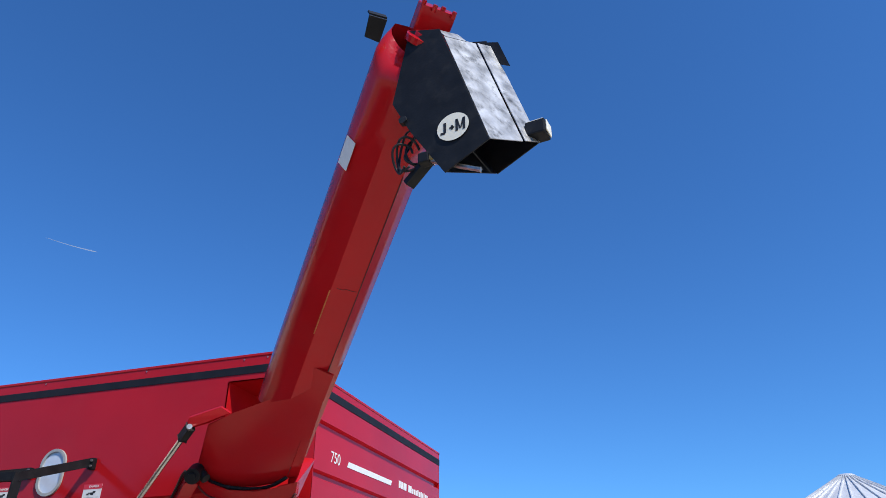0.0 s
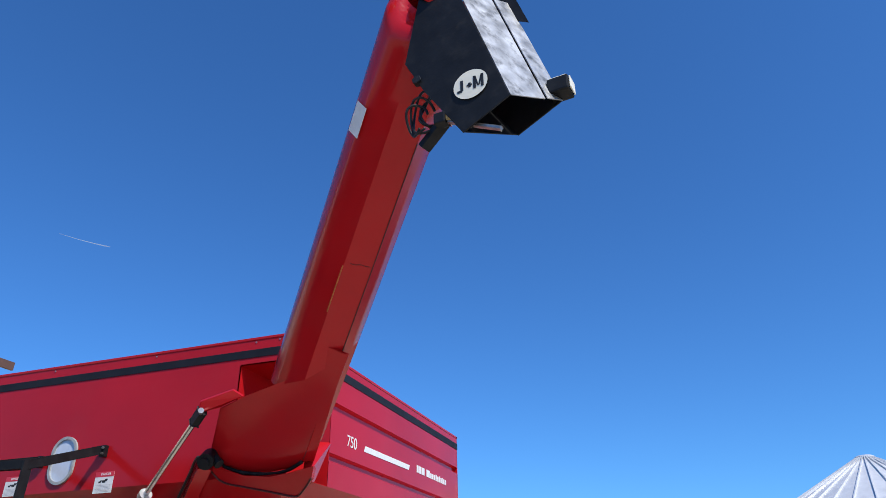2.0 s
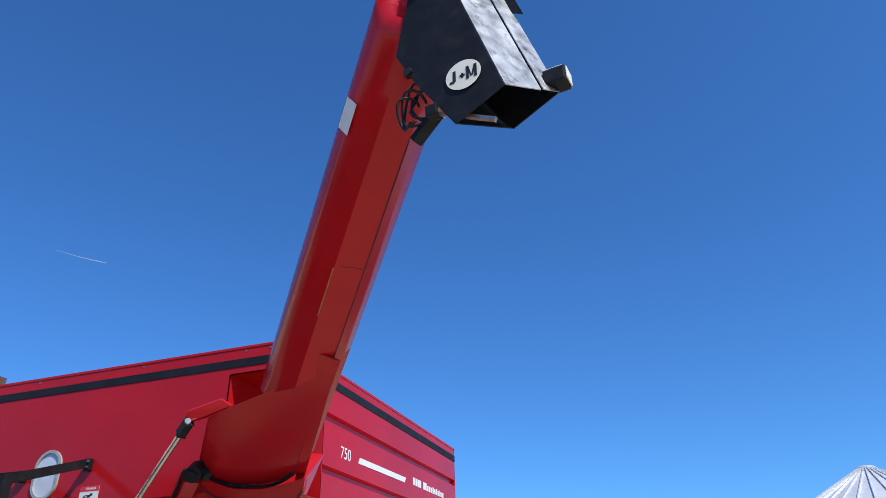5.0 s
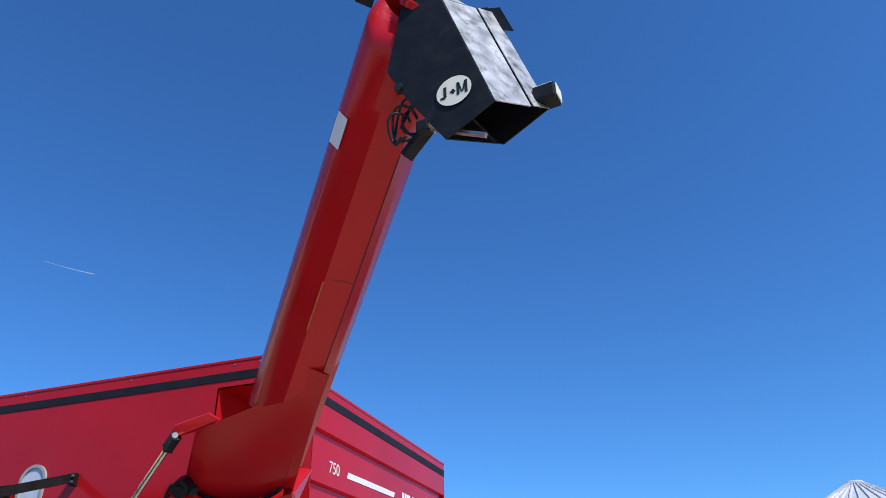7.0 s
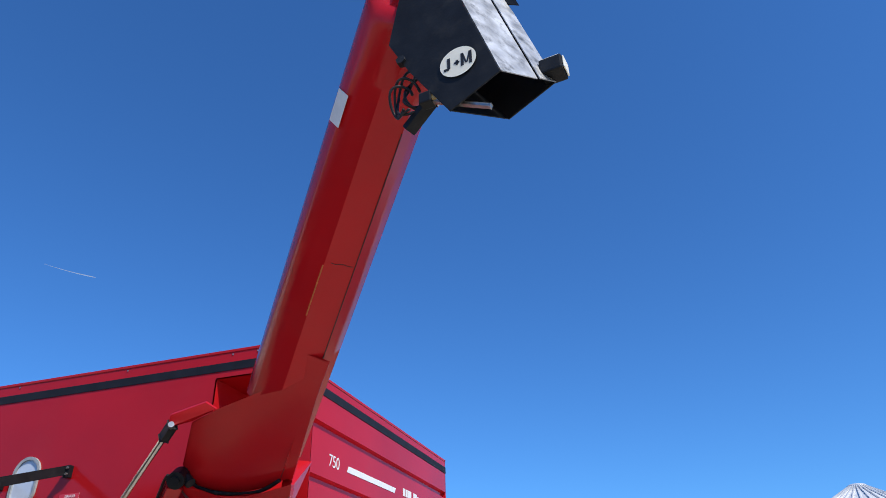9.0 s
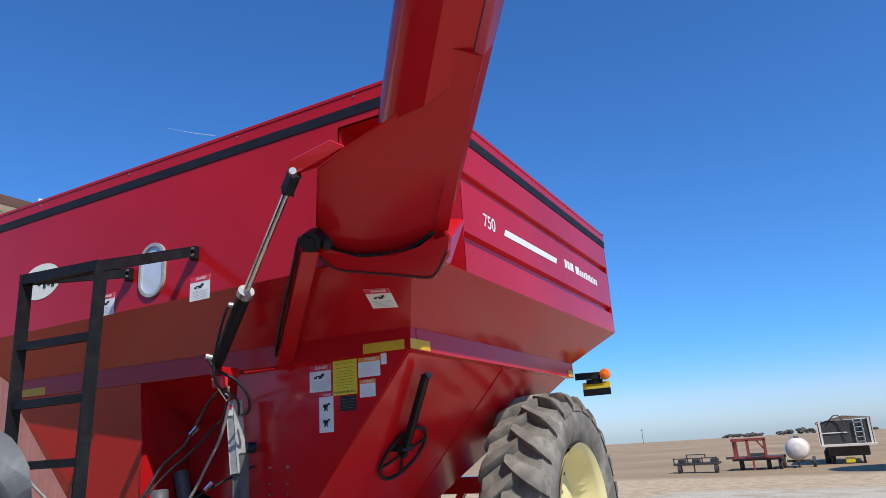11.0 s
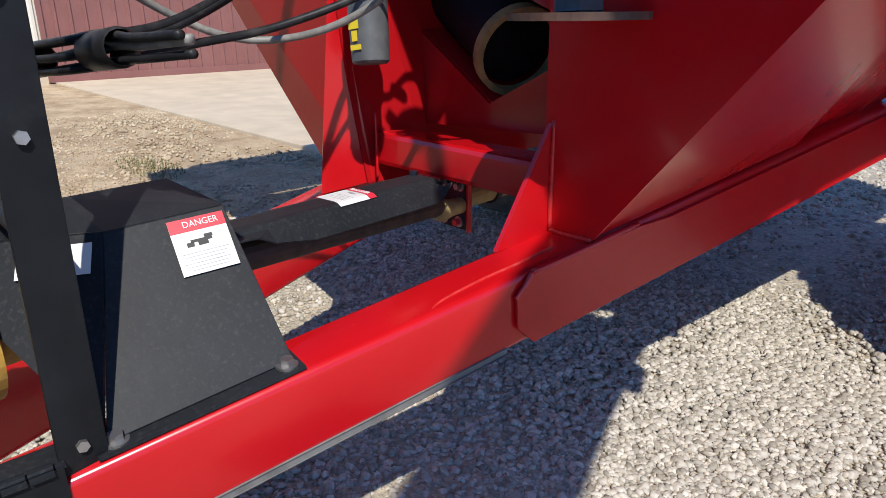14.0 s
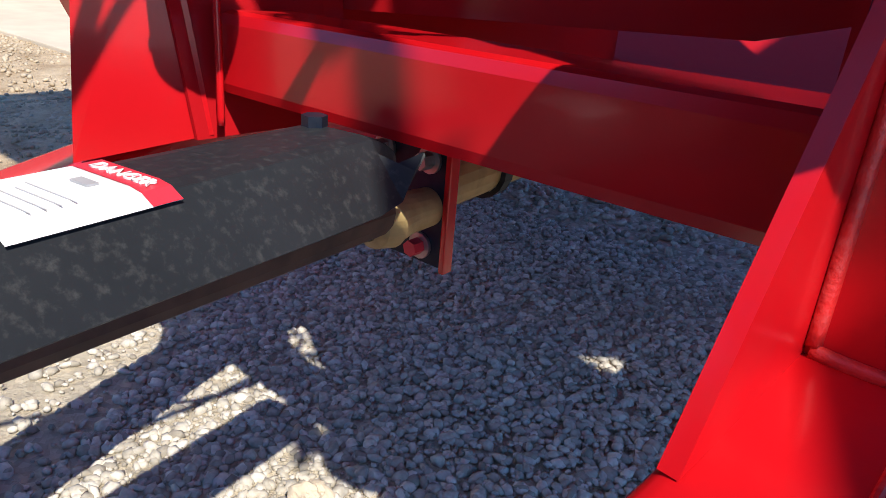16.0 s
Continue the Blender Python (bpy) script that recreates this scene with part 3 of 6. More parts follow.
    # black strip below the rim
    for lo_, hi_ in (((-W - 0.005, -0.005, 3.100), (0.005, 0.0, 3.155)), ((0.0, 0.0, 3.104), (0.005, LEN, 3.164)), ((-W - 0.005, 0, 3.10), (-W, LEN, 3.16))):
        part("trim_strip", box(bmesh.new(), lo_, hi_, 0.001), RUBBER_STRIP, tank, "black rubber strip below the rim")
    # folded rim
    for lo_, hi_ in (((-W, -0.005, TOP - 0.02), (0.005, 0.03, TOP)), ((-0.03, 0.03, TOP - 0.02), (0.005, LEN, TOP)), ((-W - 0.005, 0.03, TOP - 0.02), (-W + 0.03, LEN, TOP)), ((-W, LEN - 0.03, TOP - 0.02), (0.005, LEN + 0.005, TOP))):
        part("rim", box(bmesh.new(), lo_, hi_, 0.004), RED, tank)
    part("corner_post", box(bmesh.new(), (-0.03, LEN - 0.01, F1), (-0.002, LEN + 0.012, TOP - 0.02), 0.004), RED, tank)
    return tank


tank = build_tank()


def rail(y, out=0.0, up=0.0):
    """A point of the near tongue rail: out from its outer face, up from its top."""
    return Vector((-1.395 + 0.12 * y + out, y, 0.641 + 0.15 * y + up))


def far_rail(y, out=0.0, up=0.0):
    """The same on the far rail; out grows away from the near one."""
    return Vector((-2.240 - 0.25 * y - out, y, 0.612 + 0.15 * y + up))


RAIL_W, RAIL_H = 0.132, 0.154


def rail_beam(bm, at, y0, y1, w, h):
    ends = []
    for y in (y0, y1):
        ends.append([bm.verts.new(at(y, o, u)) for o, u in ((0, 0), (0, -h), (-w, -h), (-w, 0))])
    faces = [bm.faces.new(ends[0]), bm.faces.new(ends[1][::-1])]
    for k in range(4):
        faces.append(bm.faces.new((ends[0][k], ends[0][(k + 1) % 4], ends[1][(k + 1) % 4], ends[1][k])))
    bmesh.ops.bevel(bm, geom=bm.edges[:], offset=0.016, segments=4, affect="EDGES", profile=0.5)
    return bm


def build_frame():
    frame_part = part("chassis", bmesh.new(), RED_FRAME_LIFT, cart)
    autosmooth(part("frame_rail", rail_beam(bmesh.new(), rail, -1.62, 2.45, RAIL_W, RAIL_H), RED_FRAME_LIFT, frame_part), 25)
    autosmooth(part("frame_rail", rail_beam(bmesh.new(), far_rail, -1.62, 2.45, 0.10, 0.205), RED_FRAME_LIFT, frame_part), 25)
    part("hitch_plate", box(bmesh.new(), (-1.93, -1.75, 0.30), (-1.57, -1.45, 0.38), 0.01), RED_FRAME_LIFT, frame_part)
    # lapped stiffener on the rail
    lap = [(0.262, 0.526), (2.2, 0.818), (2.2, 0.955), (0.66, 0.722), (0.556, 0.717), (0.257, 0.674), (0.215, 0.630), (0.219, 0.567)]
    part("stiffener_plate", plate(bmesh.new(), [(-1.384 + 0.12 * y, y, z) for y, z in lap], 0.009, 0.002), RED_FRAME_LIFT, frame_part)
    for a, b in (((0.215, 0.630), (0.257, 0.677)), ((0.257, 0.677), (0.556, 0.721))):
        part("weld_bead", hose(bmesh.new(), [(-1.389 + 0.12 * a[0], *a), (-1.386 + 0.06 * (a[0] + b[0]), (a[0] + b[0]) / 2, (a[1] + b[1]) / 2 + 0.001), (-1.389 + 0.12 * b[0], *b)], 0.0055, 8), RED_FRAME_LIFT, frame_part, smooth=True)
    bm = bmesh.new()
    hose(bm, [rail(0.03, -0.012, -0.004), rail(0.07, -0.030, 0.0), rail(0.17, -0.040, 0.001), rail(0.26, -0.040, 0.001), rail(0.36, -0.045, 0.001)], 0.0028, 8)
    part("weld_bead", bm, WELD_PALE, frame_part, "worn weld bead on the rail")
    # added grey strip: the ground's reflection in the rail's lower edge, as colour
    lip = bmesh.new()
    bar(lip, rail(-1.6, -0.012, -RAIL_H + 0.002), rail(0.20, -0.012, -RAIL_H + 0.002), 0.020, 0.014, bevel=0.004)
    part("lower_sheen", lip, EDGE_SHEEN, frame_part, "grey strip painted as ground reflected in the lower rail edge")
    part("cross_member", box(bmesh.new(), (-2.125, 0.44, 0.752), (-1.470, 0.55, 0.846), 0.014), RED_FRAME_LIFT, frame_part)
    for pts in ([(-1.457, 0.424, 0.945), (-1.457, 0.422, 0.80), (-1.457, 0.421, 0.712)], [(-1.457, 0.421, 0.708), (-1.42, 0.42, 0.706), (-1.345, 0.42, 0.708)]):
        part("weld_bead", hose(bmesh.new(), pts, 0.0055, 6), WELD_PALE, frame_part, "rubbed weld bead in the corner", smooth=True)
    for pts in ([(-2.105, 0.432, 0.90), (-2.102, 0.430, 0.80), (-2.10, 0.428, 0.72)],):
        part("weld_bead", hose(bmesh.new(), pts, 0.0045, 6), RED_FRAME_LIFT, frame_part, smooth=True)
    part("axle_beam", box(bmesh.new(), (-3.12, 2.24, 0.66), (-0.50, 2.50, 0.93), 0.012), RED_FRAME_LIFT, frame_part)
    part("cross_member", box(bmesh.new(), (-3.0, 2.24, 1.13), (-0.62, 2.40, 1.25), 0.01), RED_FRAME_LIFT, frame_part)
    for sx in (-0.66, -3.0):
        part("upright", box(bmesh.new(), (sx - 0.05, 2.24, 0.92), (sx + 0.05, 2.40, 1.60), 0.008), RED_FRAME_LIFT, frame_part)
    for a, b in (((-1.26, 2.32, 0.90), (-1.26, 2.32, 1.15)), ((-1.42, 2.32, 0.92), (-1.30, 2.32, 1.15)), ((-1.18, 2.32, 0.92), (-1.02, 2.32, 1.15)), ((-2.5, 2.32, 0.9), (-2.5, 2.32, 1.15))):
        part("strut", bar(bmesh.new(), a, b, 0.05, 0.05, up=(0, 1, 0)), RED_FRAME_LIFT, frame_part)
    # chipped paint on the rail top
    rnd = random.Random(3)
    for k in range(7):
        c = rail(rnd.uniform(-0.5, 0.30), -rnd.uniform(0.02, 0.10), -0.002)
        part("paint_chip", cyl(bmesh.new(), c, c + Vector((0, 0, 0.0026)), rnd.uniform(0.0006, 0.0013), n=5), WELD_PALE, frame_part)
    return frame_part


chassis = build_frame()

TYRE_R, TYRE_W, HUB_Y, HUB_Z = 0.90, 0.50, 2.40, 0.912


def build_wheel(x_out, s):
    """Ribbed farm tyre on a cream disc wheel; s is +1 for the side facing +x."""
    wheel = part("wheel", bmesh.new(), None, cart)
    wheel.location = (x_out, HUB_Y, HUB_Z)
    hw = TYRE_W / 2
    bm = bmesh.new()
    prof = [(-hw + .09, .50), (-hw + .03, .56), (-hw, .67), (-hw + .015, .77), (-hw + .05, .825), (-hw * .5, .832), (0, .836), (hw * .5, .832), (hw - .05, .825), (hw - .015, .77), (hw, .67), (hw - .03, .56), (hw - .09, .50)]
    lathe(bm, (-s * hw, 0, 0), (1, 0, 0), prof, 64)
    tyre = part("tyre", bm, TYRE, wheel, "worn dusty tractor-lug tyre")
    autosmooth(tyre, 50)
    n = 22
    for side in (1, -1):
        for k in range(n):
            bm = bmesh.new()
            a0 = 2 * math.pi * (k + (0.5 if side < 0 else 0)) / n
            sec = []
            for q in range(7):
                f = q / 6
                xx = side * (-0.03 + f * (hw - 0.005 + 0.03))
                ang = a0 + (0.02 + f * 0.30 - 0.09 * f * f)
                drop = 0.055 * max(0, f - 0.55) ** 2 / 0.2
                rr0 = 0.822 - (0.02 if f < 0.9 else 0.06)
                rr1 = TYRE_R - drop - (0.035 if q == 6 else 0)
                wa = 0.042 + 0.014 * f + 0.006 * ((k * 7 + 3) % 5) / 4
                ring = []
                for rr, da in ((rr0, -wa * 3.0), (rr1 - 0.030, -wa * 1.45), (rr1 - 0.006, -wa * 0.60), (rr1, wa * 0.62), (rr1 - 0.008, wa * 0.80), (rr0, wa * 0.84)):
                    ring.append(bm.verts.new((-s * hw + xx, rr * math.cos(ang + da), rr * math.sin(ang + da))))
                sec.append(ring)
            for q in range(6):
                for e in range(6):
                    g = (e + 1) % 6
                    bm.faces.new((sec[q][e], sec[q][g], sec[q + 1][g], sec[q + 1][e]))
            bm.faces.new(sec[0][::-1])
            bm.faces.new(sec[-1])
            autosmooth(part("lug", bm, TYRE, tyre), 50)
    bm = bmesh.new()
    # disc wheel: flange, barrel, dish
    rp = [(-0.035, .525), (-0.02, .535), (-0.045, .505), (-0.07, .485), (-0.22, .465), (-0.26, .43), (-0.25, .36), (-0.23, .28), (-0.235, .16), (-0.235, .002)]
    lathe(bm, (0, 0, 0), (s, 0, 0), rp, 64)
    rim = part("rim", bm, CREAM, wheel, "cream painted steel disc wheel")
    autosmooth(rim, 40)
    part("hub", lathe(bmesh.new(), (0, 0, 0), (s, 0, 0), [(-0.24, .080), (-0.19, .076), (-0.175, .060), (-0.13, .056), (-0.12, .045), (-0.12, .001)], 24), RUST, wheel, "rusty brown hub cap")
    for k in range(10):
        a = 2 * math.pi * k / 10
        p = Vector((-s * 0.24, .21 * math.cos(a), .21 * math.sin(a)))
        part("wheel_nut", cyl(bmesh.new(), p, p + Vector((s * 0.03, 0, 0)), .016, n=6), STEEL, wheel)
    part("valve", cyl(bmesh.new(), (-s * .24, .12, .33), (-s * .20, .12, .32), .012, n=8), RUST, wheel)
    return wheel


build_wheel(-0.08, 1)
build_wheel(-W + 0.08, -1)

# auger: axis from the joint at the cart's corner up and out
AXD, AR = Vector((0.584, -0.621, 0.523)).normalized(), 0.203
AX0 = Vector((0.476, -0.499, 3.0)) - AXD * 0.186


def axis_at(k):
    return AX0 + AXD * (0.917 * k)


def build_ladder():
    lad = part("ladder", bmesh.new(), BLACK, cart, "black flat-bar access ladder")
    def right(z, out=0.0):
        return Vector((-1.478 + 0.034 * (z - 0.6) + out, -0.546, z))

    def left(z, out=0.0):
        return Vector((-2.050 + 0.075 * (z - 0.6) + out, -0.510 - 0.055 * (z - 0.6), z))
    for side, z0 in ((right, 0.53), (left, 0.62)):
        part("stile", bar(bmesh.new(), side(z0), side(2.43), 0.064, 0.012, up=(1, 0, 0), bevel=0.002), BLACK, lad)
    for z in (0.905, 1.203, 1.50, 1.785, 2.068):
        part("rung", bar(bmesh.new(), left(z), right(z), 0.036, 0.032, bevel=0.003), BLACK, lad)
    part("rung", bar(bmesh.new(), left(2.405), right(2.405), 0.045, 0.045, bevel=0.003), BLACK, lad)
    for side, end in ((right, Vector((-1.392, -0.030, 2.585))), (left, Vector((-1.925, -0.030, 2.555)))):
        part("handrail", bar(bmesh.new(), side(2.405), end, 0.012, 0.052, up=(0, 0, 1), bevel=0.002), BLACK, lad)
        part("foot_plate", box(bmesh.new(), (end.x - 0.012, -0.034, end.z - 0.045), (end.x + 0.030, -0.002, end.z + 0.030), 0.003), BLACK, lad)
        for dz in (-0.025, 0.012):
            part("bolt", cyl(bmesh.new(), (end.x + 0.016, -0.034, end.z + dz), (end.x + 0.016, -0.044, end.z + dz), 0.009, n=6), STEEL, lad)
    for z in (0.596, 1.026, 1.19):
        part("bolt", cyl(bmesh.new(), right(z, 0.005), right(z, 0.014), 0.009, n=6), STEEL, lad)
    for z in (0.78, 0.95):
        part("bolt", cyl(bmesh.new(), left(z, 0.005), left(z, 0.014), 0.012, n=6), STEEL, lad)
    return lad


build_ladder()


# boot and spout frames
AUG_N = Vector((0.062, -0.55, -0.833)).normalized()   # underside of the boot
SPOUT_C, SPOUT_AT = Vector((2.3, -3.72, 1.54)), Vector((2.237, -3.643, 1.602))
HU, HW = Vector((0.9887, -0.15, 0)), Vector((0.15, 0.9887, 0))


def hood_pt(u, z, w):
    """A point of the spout: u outward, z up, w across (0 near plate, 1 far plate)."""
    p = HU * (u + 0.115 * w) + HW * (-1.45 + 0.31 * w) + Vector((0, 0, z + 0.148 * w))
    return SPOUT_AT + (p - SPOUT_C) * 0.954


def build_auger():
    auger = part("auger", bmesh.new(), RED, cart, "red unfolded unloading auger")
    bm = bmesh.new()
    steps = [-0.25 + 0.05 * q for q in range(17)] + [0.6 + 0.1 * q for q in range(11)] + [1.65 + 0.02 * q for q in range(32)]
    rt = AXD.cross(Vector((0, 0, 1))).normalized()
    rt = rt if rt.x > 0 else -rt
    dn = rt.cross(AXD).normalized()
    dn = dn if dn.z < 0 else -dn

    def shell(k, a, grow=0.0):
        """A point of the tube's skin; three flats run along its underside."""
        d = math.degrees(a)
        r = AR + grow
        if -63 < d < 66:
            flat_r = AR * math.cos(math.radians(21.5)) / math.cos(math.radians((d + 20) % 43 - 21.5)) + grow
            r += (flat_r - r) * max(0.0, min(1.0, (1.80 - k) / 0.10))
        return axis_at(k) + (dn * math.cos(a) + rt * math.sin(a)) * r
    bends = [math.radians(q) for q in [-63, -41.5, -20, 1.5, 23, 44.5] + [66 + 5.775 * q for q in range(40)]]
    rings = [[bm.verts.new(shell(k, a)) for a in bends] for k in steps]
    for ra, rb in zip(rings, rings[1:]):
        for q in range(len(bends)):
            g = (q + 1) % len(bends)
            bm.faces.new((ra[q], ra[g], rb[g], rb[q]))
    # the tube ends on the flat boot along a slanted line
    s0, s1 = Vector((-0.049, -0.425, 2.700)), Vector((0.402, -0.484, 2.772))
    cut = (s1 - s0).cross(AUG_N).normalized()
    if cut.dot(AXD) > 0:
        cut = -cut
    bmesh.ops.bisect_plane(bm, geom=bm.verts[:] + bm.edges[:] + bm.faces[:], plane_co=s0 - AXD * 0.012, plane_no=cut, clear_outer=True)
    for v in bm.verts:
        # the head slips between the spout's side plates
        lap = -1.461 - v.co.dot(HW)
        if lap > 0 and v.co.dot(HU) > 1.60:
            v.co += HW * lap * min(1.0, (v.co.dot(HU) - 1.60) / 0.085)
    autosmooth(part("tube", bm, RED, auger), 25)
    # wrapper plate carrying the tube's outer side down to the joint
    bm = bmesh.new()
    arc = [math.radians(q) for q in (23, 44.5, 66, 73, 80, 87, 94, 101, 108, 115, 122, 129, 136, 143, 150)]
    lo_, hi_ = ([bm.verts.new(shell(k, a, -0.001)) for a in arc] for k in (-0.62, 0.62))
    for q in range(len(arc) - 1):
        bm.faces.new((lo_[q], lo_[q + 1], hi_[q + 1], hi_[q]))
    autosmooth(part("tube_wrapper", bm, RED, auger), 25)
    # long side seam and the girth weld
    side = AXD.cross(Vector((0, 0, 1))).normalized()
    under = side.cross(AXD).normalized() * -1
    if under.z > 0:
        under = -under
    if side.x < 0:
        side = -side
    lane = [(h, (under + side * w).normalized()) for h, w in ((-0.02, 0.4245), (0.8, 0.4245), (1.60, 0.41))]
    for (ha, na), (hb_, nb) in zip(lane, lane[1:]):
        part("seam_strip", bar(bmesh.new(), axis_at(ha) + na * (AR + 0.001), axis_at(hb_) + nb * (AR + 0.001), 0.005, 0.003, up=na), DARK_SEAM_SHADE, auger)
    part("seam_strip", bar(bmesh.new(), Vector((0.398, -0.290, 2.648)) + AUG_N * 0.001, Vector((0.108, 0.020, 2.420)) + AUG_N * 0.001, 0.005, 0.004, up=AUG_N), DARK_SEAM_SHADE, auger)
    # thin orange-brown strip along the tube's bend
    sc = (under * 0.93 - side * 0.36).normalized()
    part("orange_streak", bar(bmesh.new(), axis_at(0.50) + sc * (AR + 0.0005), axis_at(0.82) + sc * (AR + 0.0005), 0.006, 0.002, up=sc), ORANGE_STREAK, auger, "narrow orange-brown streak along the tube")
    part("girth_weld", hose(bmesh.new(), [shell(0.84 + 0.004 * math.sin(5 * q), math.radians(q), 0.0) for q in (-12, -4, 4, 12, 20)], 0.0022, 6, 3), DARK_SEAM_SHADE, auger)
    # boot at the fold joint
    boot = [(0.135, -0.456, 2.733), (0.402, -0.487, 2.773), (0.539, -0.632, 2.880), (0.664, -0.544, 2.831), (0.520, -0.386, 2.716), (0.168, 0.043, 2.406), (0.096, 0.027, 2.411), (-0.020, 0.061, 2.380),
            (-0.146, 0.064, 2.369), (-0.312, 0.027, 2.381), (-0.403, -0.028, 2.410), (-0.423, -0.165, 2.499), (-0.230, -0.392, 2.663), (-0.056, -0.428, 2.700)]
    bm = bmesh.new()
    near = [bm.verts.new(Vector(p)) for p in boot]
    far = [bm.verts.new(Vector(p) + Vector((-0.17, 0.30, 0.06))) for p in boot]
    bm.faces.new(near)
    bm.faces.new(far[::-1])
    for i in range(len(boot)):
        j = (i + 1) % len(boot)
        bm.faces.new((near[i], far[i], far[j], near[j]))
    bmesh.ops.bevel(bm, geom=[e for e in bm.edges if e.verts[0] in near and e.verts[1] in near], offset=0.012, segments=2, affect="EDGES")
    part("boot", bm, RED, auger, "boxed red boot at the fold joint")
    # fold flange of the lower auger, drawn in towards a point below the joint
    FOLD_EYE = Vector((1.26, -2.24, 1.35))
    fl = [(-0.540, -0.09, 2.495), (-0.420, -0.02, 2.412), (-0.313, 0.036, 2.372), (-0.139, 0.061, 2.356), (-0.014, 0.059, 2.368), (0.171, 0.045, 2.395),
          (0.133, 0.099, 2.333), (-0.0, 0.171, 2.245), (-0.189, 0.126, 2.282), (-0.327, 0.092, 2.310), (-0.470, 0.048, 2.347), (-0.535, -0.029, 2.429)]
    bm = bmesh.new()
    near = [bm.verts.new(FOLD_EYE.lerp(Vector(p), 0.972)) for p in fl]
    far = [bm.verts.new(FOLD_EYE.lerp(Vector(p), 0.972) + Vector((-0.05, 0.12, 0.02))) for p in fl]
    bm.faces.new(near)
    bm.faces.new(far[::-1])
    for i in range(len(fl)):
        j = (i + 1) % len(fl)
        bm.faces.new((near[i], far[i], far[j], near[j]))
    part("fold_flange", bm, RED, auger)
    bm = bmesh.new()
    hose(bm, [Vector(p) + AUG_N * 0.006 for p in ((-0.456, -0.05, 2.455), (-0.416, -0.005, 2.414), (-0.313, 0.032, 2.377), (-0.139, 0.057, 2.361), (-0.014, 0.055, 2.373), (0.10, 0.026, 2.409))], 0.011)
    part("seal", bm, RUBBER, auger, "black rubber joint seal", True)
    # dark tube drawn as the shade line under the flange's edge
    bm = bmesh.new()
    hose(bm, [FOLD_EYE.lerp(Vector(p), 0.972) + AUG_N * 0.003 for p in ((0.135, 0.095, 2.337), (0.06, 0.145, 2.28), (0.0, 0.168, 2.248), (-0.09, 0.15, 2.262), (-0.189, 0.124, 2.284), (-0.327, 0.09, 2.312), (-0.470, 0.046, 2.349), (-0.535, -0.03, 2.43))], 0.006)
    part("flange_shade_line", bm, DARK_SEAM_SHADE, auger, "dark line drawn for the shade along the fold flange", True)
    # hinge knuckle
    bm = bmesh.new()
    hd = Vector((0.35, -0.80, -0.45)).normalized()
    c0 = Vector((-0.43, -0.17, 2.43))
    cyl(bm, c0 - hd * 0.05, c0 + hd * 0.07, 0.048, n=24)
    cyl(bm, c0 + hd * 0.07, c0 + hd * 0.095, 0.026, n=16)
    cyl(bm, c0 + Vector((0.03, 0.02, 0.0)), c0 + Vector((0.07, 0.02, -0.035)), 0.030, n=14)
    part("hinge", bm, BLACK, auger, "greasy black hinge knuckle")
    # lug arm for the fold cylinder
    bm = bmesh.new()
    plate(bm, [(-0.230, -0.385, 2.668), (-0.060, -0.420, 2.705), (-0.12, -0.44, 2.745), (-0.31, -0.47, 2.69), (-0.335, -0.455, 2.62)], 0.02, 0.004)
    part("lug_arm", bm, RED, auger)
    # white label on the tube
    out = (-side * 0.86 + under * 0.30).normalized()
    m = basis(axis_at(1.60) + out * (AR + 0.003), AXD, out.cross(AXD))
    part("label", flat(bmesh.new(), m, -0.075, -0.045, 0.075, 0.045), WHITE_STICKER, auger, "white warning label on the tube")
    # tube head: cap, ear and bolts
    bm = bmesh.new()
    h0 = axis_at(2.27)
    lathe(bm, h0, AXD, [(-0.02, AR - 0.11), (0.01, AR - 0.11), (0.012, 0.06), (0.03, 0.055), (0.03, 0.001)], 32)
    part("end_plate", bm, RED, auger)
    bm = bmesh.new()
    box(bm, (-0.10, -0.09, -0.045), (0.10, 0.09, 0.045), 0.01)
    bm.transform(basis(axis_at(2.31) + side * 0.05 - under * 0.16, AXD, side))
    part("top_bracket", bm, RED, auger)
    for k in range(4):
        p = axis_at(2.40) - under * (0.10 + 0.03 * (k % 2)) + side * (0.12 - 0.05 * k)
        part("bolt", cyl(bmesh.new(), p, p + AXD * 0.035, 0.012, n=6), RED, auger)
    bm = bmesh.new()
    ear = axis_at(2.235) - side * (AR - 0.01) - under * 0.04
    plate(bm, [ear + AXD * 0.06, ear - AXD * 0.05, ear - AXD * 0.045 - side * 0.075, ear + AXD * 0.055 - side * 0.085], 0.012, 0.002)
    plate(bm, [ear + AXD * 0.06, ear + AXD * 0.055 - side * 0.085, ear + AXD * 0.055 - side * 0.085 - under * 0.05, ear + AXD * 0.06 - under * 0.05], 0.008)
    part("ear_bracket", bm, BLACK, auger, "black bracket at the auger head")
    return auger


auger = build_auger()


